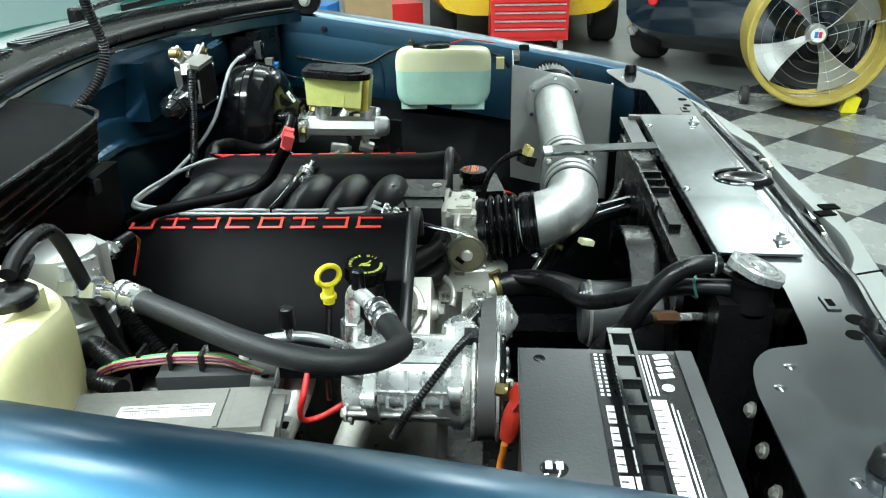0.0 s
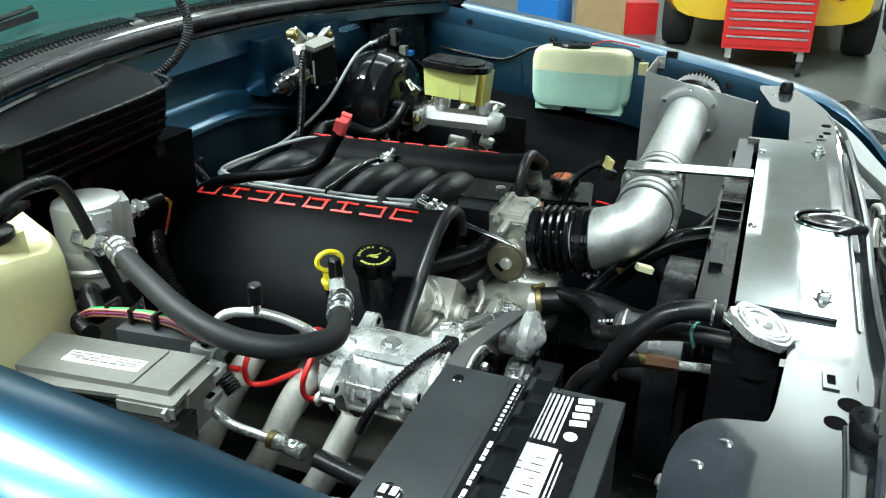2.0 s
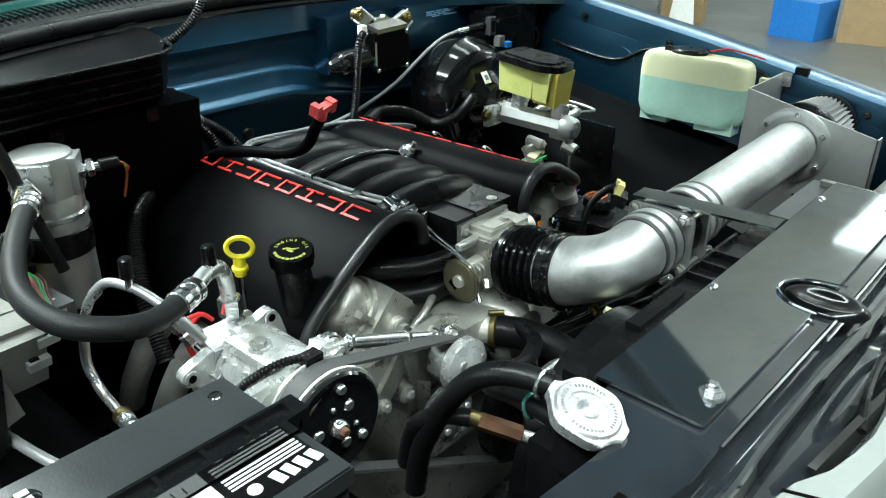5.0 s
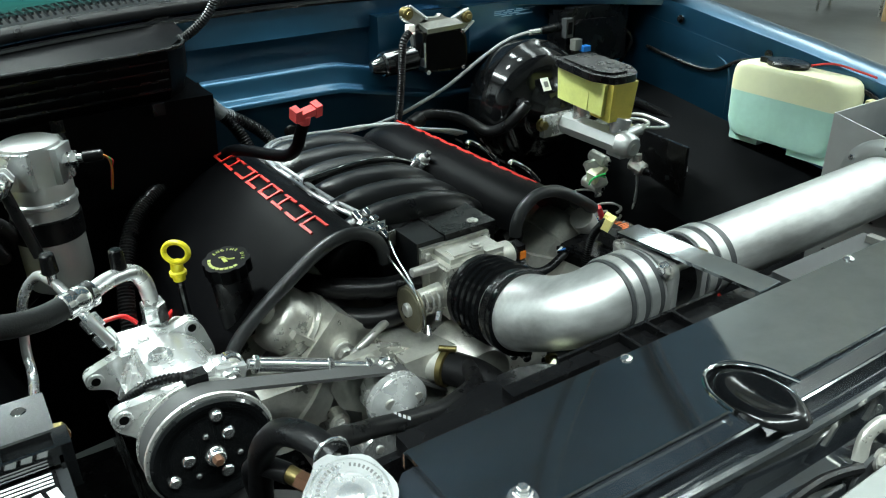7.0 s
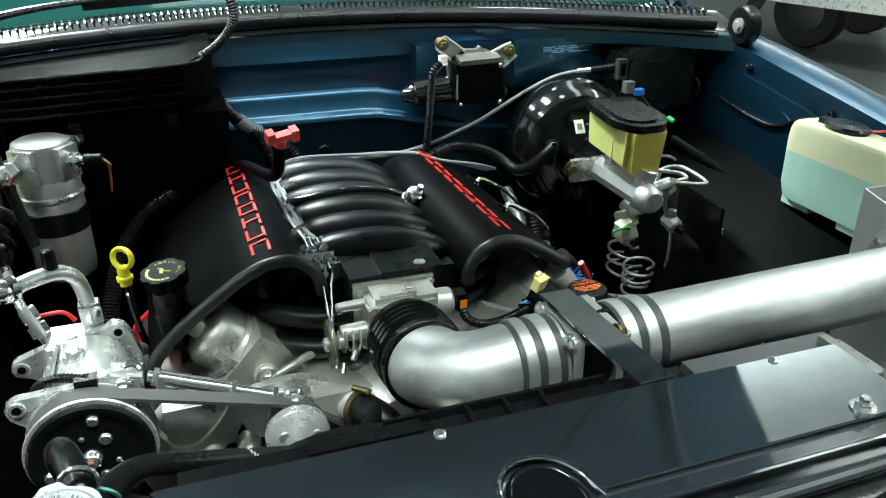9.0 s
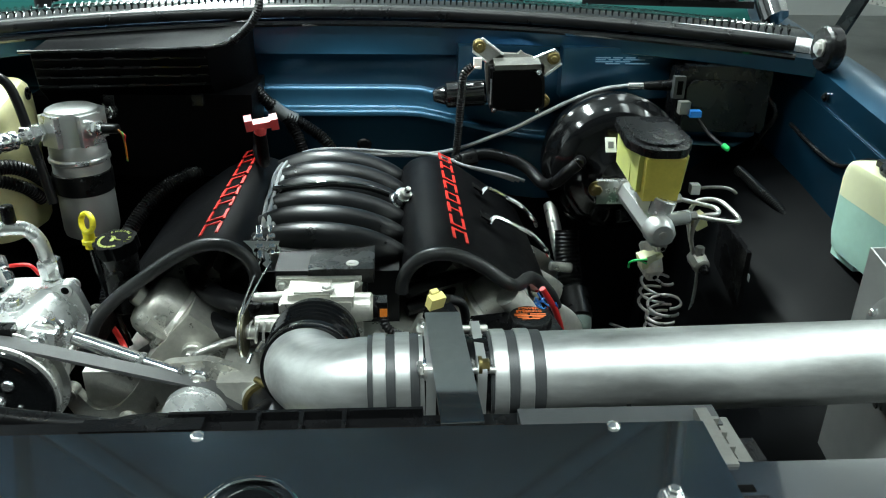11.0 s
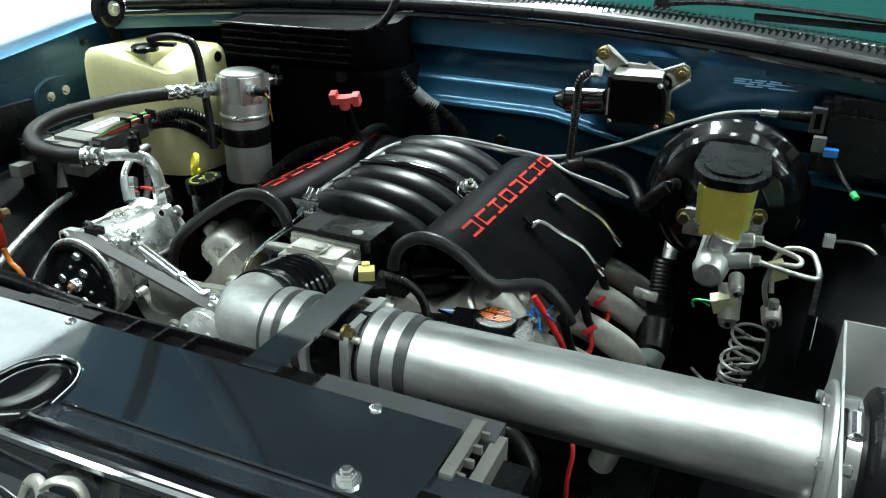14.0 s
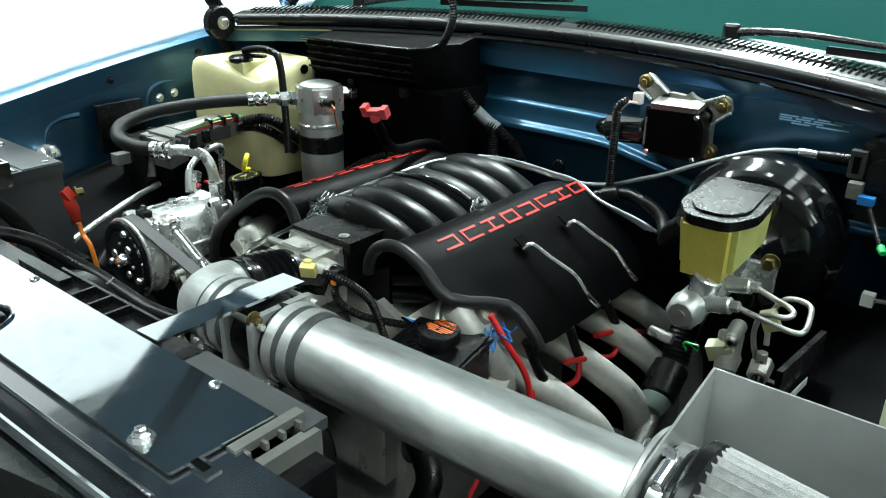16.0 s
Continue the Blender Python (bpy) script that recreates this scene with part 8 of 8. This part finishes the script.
for x0 in (-0.305, -0.225):
    part("outlet", cyl(B(), (x0, MY + 0.012, MZ + 0.008), (x0 + 0.004, MY + 0.055, MZ + 0.018), 0.013, 0.012, 18, 0.002), CAST, mc)
    part("line_nut", cyl(B(), (x0 + 0.004, MY + 0.053, MZ + 0.018), (x0 + 0.005, MY + 0.066, MZ + 0.020), 0.008, 0.008, 6, 0.001), STEEL, mc)
rs = part("reservoir", lump(B(), (-0.306, 0.511, 1.070), (0.128, 0.076, 0.066), 0.010, (0, 4, 0), 1.08), AMBERPALE, mc, "pale amber fluid reservoir")
part("reservoir_well", lump(B(), (-0.2545, 0.511, 1.062), (0.056, 0.058, 0.076), 0.008, (0, 4, 0), 1.12), AMBER, rs, "amber reservoir well full of fluid")
part("reservoir_rib", box(B(), (-0.284, 0.474, 1.068), (0.006, 0.006, 0.060), 0.001, (0, 4, 0)), AMBERPALE, rs)
part("reservoir_lip", prism(B(), round_poly([(-0.372, 0.466), (-0.258, 0.462), (-0.226, 0.486), (-0.226, 0.536), (-0.258, 0.560), (-0.372, 0.556)], 0.014, 3), -0.003, 0.003, pose(0, 0, 1.083, 0, 4, 0), 0.001), AMBERPALE, rs)
CAPM = pose(0, 0, 1.088, 0, 4, 0)
cp = part("reservoir_cap", prism(B(), round_poly([(-0.380, 0.462), (-0.262, 0.456), (-0.220, 0.482), (-0.220, 0.540), (-0.262, 0.566), (-0.380, 0.560)], 0.016, 4), -0.005, 0.009, CAPM, 0.005), BLACKPL, mc, "black rubber sealed reservoir cap")
part("cap_panel", prism(B(), round_poly([(-0.368, 0.474), (-0.266, 0.470), (-0.238, 0.490), (-0.238, 0.532), (-0.266, 0.552), (-0.368, 0.548)], 0.012, 4), 0.0085, 0.0125, CAPM, 0.0025), BLACKPL, cp)
for pts in ([(-0.222, 0.570, 0.998), (-0.224, 0.62, 0.988), (-0.227, 0.648, 0.984), (-0.240, 0.656, 0.985), (-0.275, 0.652, 0.990), (-0.300, 0.644, 0.993), (-0.312, 0.625, 0.992), (-0.312, 0.605, 0.985), (-0.305, 0.595, 0.96), (-0.29, 0.60, 0.92)],
            [(-0.301, 0.570, 0.998), (-0.292, 0.595, 0.994), (-0.284, 0.622, 0.990), (-0.272, 0.631, 0.988), (-0.258, 0.625, 0.986), (-0.255, 0.605, 0.985), (-0.258, 0.592, 0.975), (-0.262, 0.588, 0.94), (-0.262, 0.60, 0.90)]):
    part("brake_line", sweep(B(), pts, 0.0040, 10, 6), STEEL, mc, "bent steel brake line")
# combination valve with coiled lines
va = thing("brake_valve", (-0.30, 0.56, 0.72), "steel brake valve with coiled brake lines and a cream switch", "brake valve")
part("valve_body", cyl(B(), (-0.330, 0.538, 0.905), (-0.300, 0.546, 0.850), 0.019, 0.017, 20, 0.004), CASTDULL, va)
for x0, y0, z0, r in ((-0.293, 0.549, 0.908, 0.0125), (-0.302, 0.545, 0.847, 0.0145)):
    part("valve_port", cyl(B(), (x0 - 0.045, y0 - 0.004, z0 + 0.006), (x0, y0, z0), r, r, 22, 0.003), CASTDULL, va)
    part("port_plug", cyl(B(), (x0 - 0.001, y0, z0), (x0 + 0.006, y0 + 0.001, z0 - 0.001), r * 0.72, r * 0.66, 18, 0.002), STEEL, va)
    part("port_bore", cyl(B(), (x0 + 0.0055, y0 + 0.001, z0 - 0.001), (x0 + 0.0068, y0 + 0.001, z0 - 0.001), r * 0.30, seg=12), HOLLOW_SHADE, va)
part("switch", lump(B(), (-0.305, 0.530, 0.880), (0.022, 0.030, 0.026), 0.005, (20, 10, 10)), WHITEPL, va, "cream switch connector")
for dy, dz in ((0.016, 0.010), (0.014, -0.014)):
    part("switch_clip", box(B(), (-0.298, 0.532 + dy, 0.880 + dz), (0.012, 0.012, 0.008), 0.002, (30, 10, 10)), WHITEPL, va)
part("prop_valve", cyl(B(), (-0.275, 0.604, 0.902), (-0.240, 0.608, 0.892), 0.016, 0.015, 8, 0.003), CASTDULL, va)
part("prop_nut", cyl(B(), (-0.258, 0.605, 0.925), (-0.257, 0.606, 0.880), 0.0085, 0.0085, 6, 0.001), STEEL, va)
part("prop_end", cyl(B(), (-0.242, 0.609, 0.892), (-0.228, 0.612, 0.888), 0.009, 0.007, 16, 0.002), RUBBER, va)
for cx0, cy0, zt, zb, n, r0, tilt in ((-0.307, 0.576, 0.790, 0.730, 4, 0.0300, 0.10), (-0.385, 0.586, 0.800, 0.735, 3, 0.0310, -0.12)):
    pts = []
    for a in range(18 * n + 1):
        k = a / (18 * n)
        q = 2 * math.pi * a / 18
        pts.append((cx0 + r0 * math.cos(q) * (1 + 0.08 * math.sin(7 * k)), cy0 + r0 * math.sin(q), zt + (zb - zt) * k + tilt * r0 * math.sin(q) + 0.003 * math.sin(11 * k)))
    part("coiled_line", sweep(B(), pts, 0.0030, 8, raw=True), STEEL, va, "coiled steel brake line")
part("feed_line", sweep(B(), [(-0.355, 0.586, 0.800), (-0.340, 0.572, 0.815), (-0.318, 0.552, 0.835), (-0.310, 0.546, 0.855)], 0.003, 8), STEEL, va)
part("feed_line", sweep(B(), [(-0.257, 0.606, 0.882), (-0.257, 0.608, 0.84), (-0.262, 0.606, 0.79), (-0.277, 0.596, 0.755), (-0.295, 0.603, 0.742)], 0.003, 8), STEEL, va)
part("feed_line", sweep(B(), [(-0.277, 0.576, 0.730), (-0.290, 0.550, 0.725), (-0.33, 0.520, 0.715), (-0.38, 0.50, 0.70)], 0.003, 8), STEEL, va)
vb = part("valve_bracket", box(B(), (-0.245, 0.658, 0.892), (0.150, 0.008, 0.125), 0.003, (0, 0, -5)), BLACKPL, va, "black slab bracket with a white edge label")
part("bracket_label", box(B(), (-0.215, 0.6645, 0.905), (0.085, 0.001, 0.012), 0.0003, (0, 0, -5)), LABEL, vb)
for k, mt in enumerate((GREENP, BLACKPL, GREENP)):
    part("wire", sweep(B(), [(-0.26, 0.515, 0.892 + 0.004 * k), (-0.262, 0.500, 0.898), (-0.270, 0.488, 0.890), (-0.28, 0.49, 0.875)], 0.0020, 6), mt, va)
# steering shaft
t = thing("steering_shaft", (-0.38, 0.43, 0.7), "black steering shaft with a rubber joint", "steering shaft")
part("shaft", cyl(B(), (-0.62, 0.41, 0.86), (-0.22, 0.435, 0.62), 0.014, 0.014, 16, 0.002), STEEL, t)
part("joint", cyl(B(), (-0.41, 0.423, 0.760), (-0.352, 0.427, 0.724), 0.032, 0.030, 24, 0.005), RUBBER, t)
part("joint_ring", cyl(B(), (-0.355, 0.4265, 0.726), (-0.330, 0.428, 0.710), 0.027, 0.023, 24, 0.005), mat("grey_green_rubber", (0.20, 0.25, 0.23), 0.5), t, "grey-green rubber joint ring")
part("boot", sweep(B(), [(-0.48, 0.42, 0.86), (-0.46, 0.42, 0.82), (-0.42, 0.424, 0.765)], 0.025, 20, 8, rib=0.002, pitch=0.008), RUBBER, t)
part("joint_bolt", cyl(B(), (-0.41, 0.375, 0.815), (-0.41, 0.42, 0.81), 0.010, seg=14, bev=0.002), STEEL, t)

# coolant bottle on the driver's fender
ct = thing("coolant_bottle", (-0.06, 0.83, 0.92), "cream coolant bottle more than half full of green coolant", "coolant bottle")
poly = round_poly([(-0.192, 0.785), (0.066, 0.790), (0.076, 0.86), (-0.186, 0.86)], [0.036, 0.036, 0.03, 0.03], 7)


def bottle_ring(z, k, dx=0.0):
    return [Vector((-0.06 + (x + 0.06) * k + dx, 0.825 + (y - 0.825) * (0.5 + 0.5 * k), z)) for x, y in poly]


part("lower_body", loft(B(), [bottle_ring(0.945, 0.86), bottle_ring(0.952, 0.93), bottle_ring(0.972, 0.985), bottle_ring(1.036, 1.0)], True, True), GREENPL, ct, "green coolant showing through the plastic")
part("upper_body", loft(B(), [bottle_ring(1.0362, 1.0), bottle_ring(1.060, 1.0), bottle_ring(1.074, 0.985), bottle_ring(1.084, 0.955), bottle_ring(1.090, 0.91), bottle_ring(1.0935, 0.83), bottle_ring(1.0945, 0.6)], True, True), WHITEPL, ct, "cream translucent plastic")
part("bottom_lobe", lump(B(), (0.01, 0.825, 0.945), (0.09, 0.055, 0.03), 0.012), GREENPL, ct)
part("bottom_lobe", lump(B(), (-0.14, 0.825, 0.945), (0.07, 0.055, 0.03), 0.012), GREENPL, ct)
cc = part("cap", rev(B(), [(0.026, 0.0), (0.034, 0.002), (0.036, 0.008), (0.033, 0.012), (0.012, 0.013), (0.0, 0.013)], pose(-0.084, 0.826, 1.0925, 0, 0, 0) @ Matrix.Diagonal((1.25, 0.85, 1, 1)), 32), BLACKPL, ct, "black snap cap")
part("cap_hinge", box(B(), (-0.13, 0.822, 1.100), (0.02, 0.016, 0.010), 0.003), BLACKPL, cc)
part("vent_wire", sweep(B(), [(-0.04, 0.835, 1.103), (0.0, 0.845, 1.112), (0.05, 0.855, 1.105), (0.08, 0.858, 1.10)], 0.0022, 6), RED, ct)
ct.location = Vector(ct.location) + Vector((-0.012, 0, 0.015))
part("mount_lug", lump(B(), (0.085, 0.835, 1.065), (0.022, 0.020, 0.03), 0.006), CREAM, ct)
t = thing("wiring_loom", (0.04, 0.85, 1.08), "thin black wiring loom clipped along the fender", "wiring")
part("loom", sweep(B(), [(-0.48, 0.838, 1.08), (-0.30, 0.838, 1.06), (-0.20, 0.842, 1.10), (-0.05, 0.850, 1.105), (0.07, 0.848, 1.085), (0.11, 0.842, 1.05)], 0.0042, 10), BLACKPL, t)
part("loom", sweep(B(), [(-0.50, 0.76, 0.98), (-0.42, 0.775, 0.965), (-0.36, 0.79, 0.95), (-0.30, 0.80, 0.93)], 0.010, 12, 6, rib=0.0018, pitch=0.005), RUBBER, t)
part("white_plug", box(B(), (-0.509, 0.681, 0.937), (0.018, 0.018, 0.020), 0.003), LABEL, t, "white connector")
part("white_plug", box(B(), (-0.278, 0.602, 0.966), (0.016, 0.022, 0.028), 0.004, (25, 0, 10)), CREAM, t)
part("bright_wire", sweep(B(), [(-0.507, 0.688, 0.938), (-0.495, 0.710, 0.945), (-0.475, 0.735, 0.950), (-0.468, 0.752, 0.940), (-0.47, 0.762, 0.92)], 0.0035, 8), STEEL, t)

# power steering reservoir and loose connectors in front of the driver's head
ps = thing("steering_reservoir", (0.03, 0.25, 0.84), "black power steering reservoir with orange cap print", "fluid reservoir")
part("tank", lump(B(), (0.030, 0.248, 0.890), (0.115, 0.115, 0.085), 0.014, (0, 0, 10)), BLACKPL, ps)
part("tank_seam", box(B(), (0.030, 0.248, 0.925), (0.124, 0.124, 0.006), 0.002, (0, 0, 10)), BLACKPL, ps)
part("tank_neck", cyl(B(), (0.032, 0.258, 0.928), (0.032, 0.258, 0.945), 0.024, 0.023, 26, 0.003), BLACKPL, ps)
pc = part("cap", rev(B(), [(0.026, 0.0), (0.0300, 0.002), (0.0300, 0.014), (0.0280, 0.017), (0.0, 0.0175)], pose(0.032, 0.258, 0.942), 32), BLACKPL, ps, "black cap with orange print")
bars(pc, (0.030, 0.258 - 0.022, 0.9600), (0, 1, 0), (-1, 0, 0), ORANGE, [[(0, .019), (.022, .044)], [(0, .044)], [(.004, .020), (.024, .040)], [(.010, .034)]], 0.0026, name="cap_print")
for text, dx in (("POWER", -0.0195), ("STEERING", -0.0115)):
    words(text, 0.0082, Matrix.Translation((0.032 + dx, 0.258, 0.9600)) @ Matrix.Rotation(radians(90), 4, "Z"), ORANGE, pc, name="cap_words")
part("pump_body", cyl(B(), (-0.04, 0.235, 0.80), (0.05, 0.235, 0.80), 0.055, 0.055, 28, 0.006), BLACKPL, ps)
cn = thing("sensor_connector", (0.135, 0.125, 1.0), "yellow connector on a black ribbed lead", "connector")
part("plug", lump(B(), (0.142, 0.122, 1.045), (0.011, 0.020, 0.018), 0.003, (0, 20, 30)), CONN, cn, "yellow plug")
part("plug_latch", box(B(), (0.140, 0.120, 1.056), (0.006, 0.010, 0.006), 0.001, (0, 20, 30)), CONN, cn)
part("plug_base", lump(B(), (0.140, 0.128, 1.026), (0.022, 0.034, 0.018), 0.003, (0, 20, 30)), BLACKPL, cn)
part("lead", sweep(B(), [(0.128, 0.135, 1.040), (0.10, 0.155, 1.020), (0.07, 0.165, 0.985), (0.055, 0.170, 0.94), (0.05, 0.18, 0.90)], 0.0062, 12, 6, rib=0.0014, pitch=0.0045), RUBBER, cn)
t = thing("throttle_harness", (0.03, 0.10, 0.95), "black ribbed harness with an orange wire clip", "harness")
part("harness", sweep(B(), [(0.034, 0.058, 0.968), (0.040, 0.062, 0.950), (0.040, 0.085, 0.935), (0.025, 0.125, 0.925), (-0.01, 0.19, 0.92)], 0.0068, 12, 6, rib=0.0015, pitch=0.0045), RUBBER, t)
part("clip", box(B(), (0.036, 0.058, 0.972), (0.010, 0.010, 0.012), 0.003), ORANGEW, t, "orange connector lock")
for k in range(3):
    part("wire", sweep(B(), [(0.0, 0.16, 0.93), (-0.02 + 0.01 * k, 0.20, 0.925), (0.0, 0.235 + 0.01 * k, 0.93), (-0.03, 0.27, 0.925)], 0.0022, 6), (LABEL, BLUEPL, BLACKPL)[k], t)
part("support_brace", box(B(), (-0.01, 0.165, 0.885), (0.016, 0.15, 0.05), 0.006, (-25, 0, 0)), CASTDULL, engine)
part("front_bracket", lump(B(), (0.0, 0.205, 0.84), (0.06, 0.10, 0.10), 0.014, (-30, 0, 10)), CASTDULL, engine)
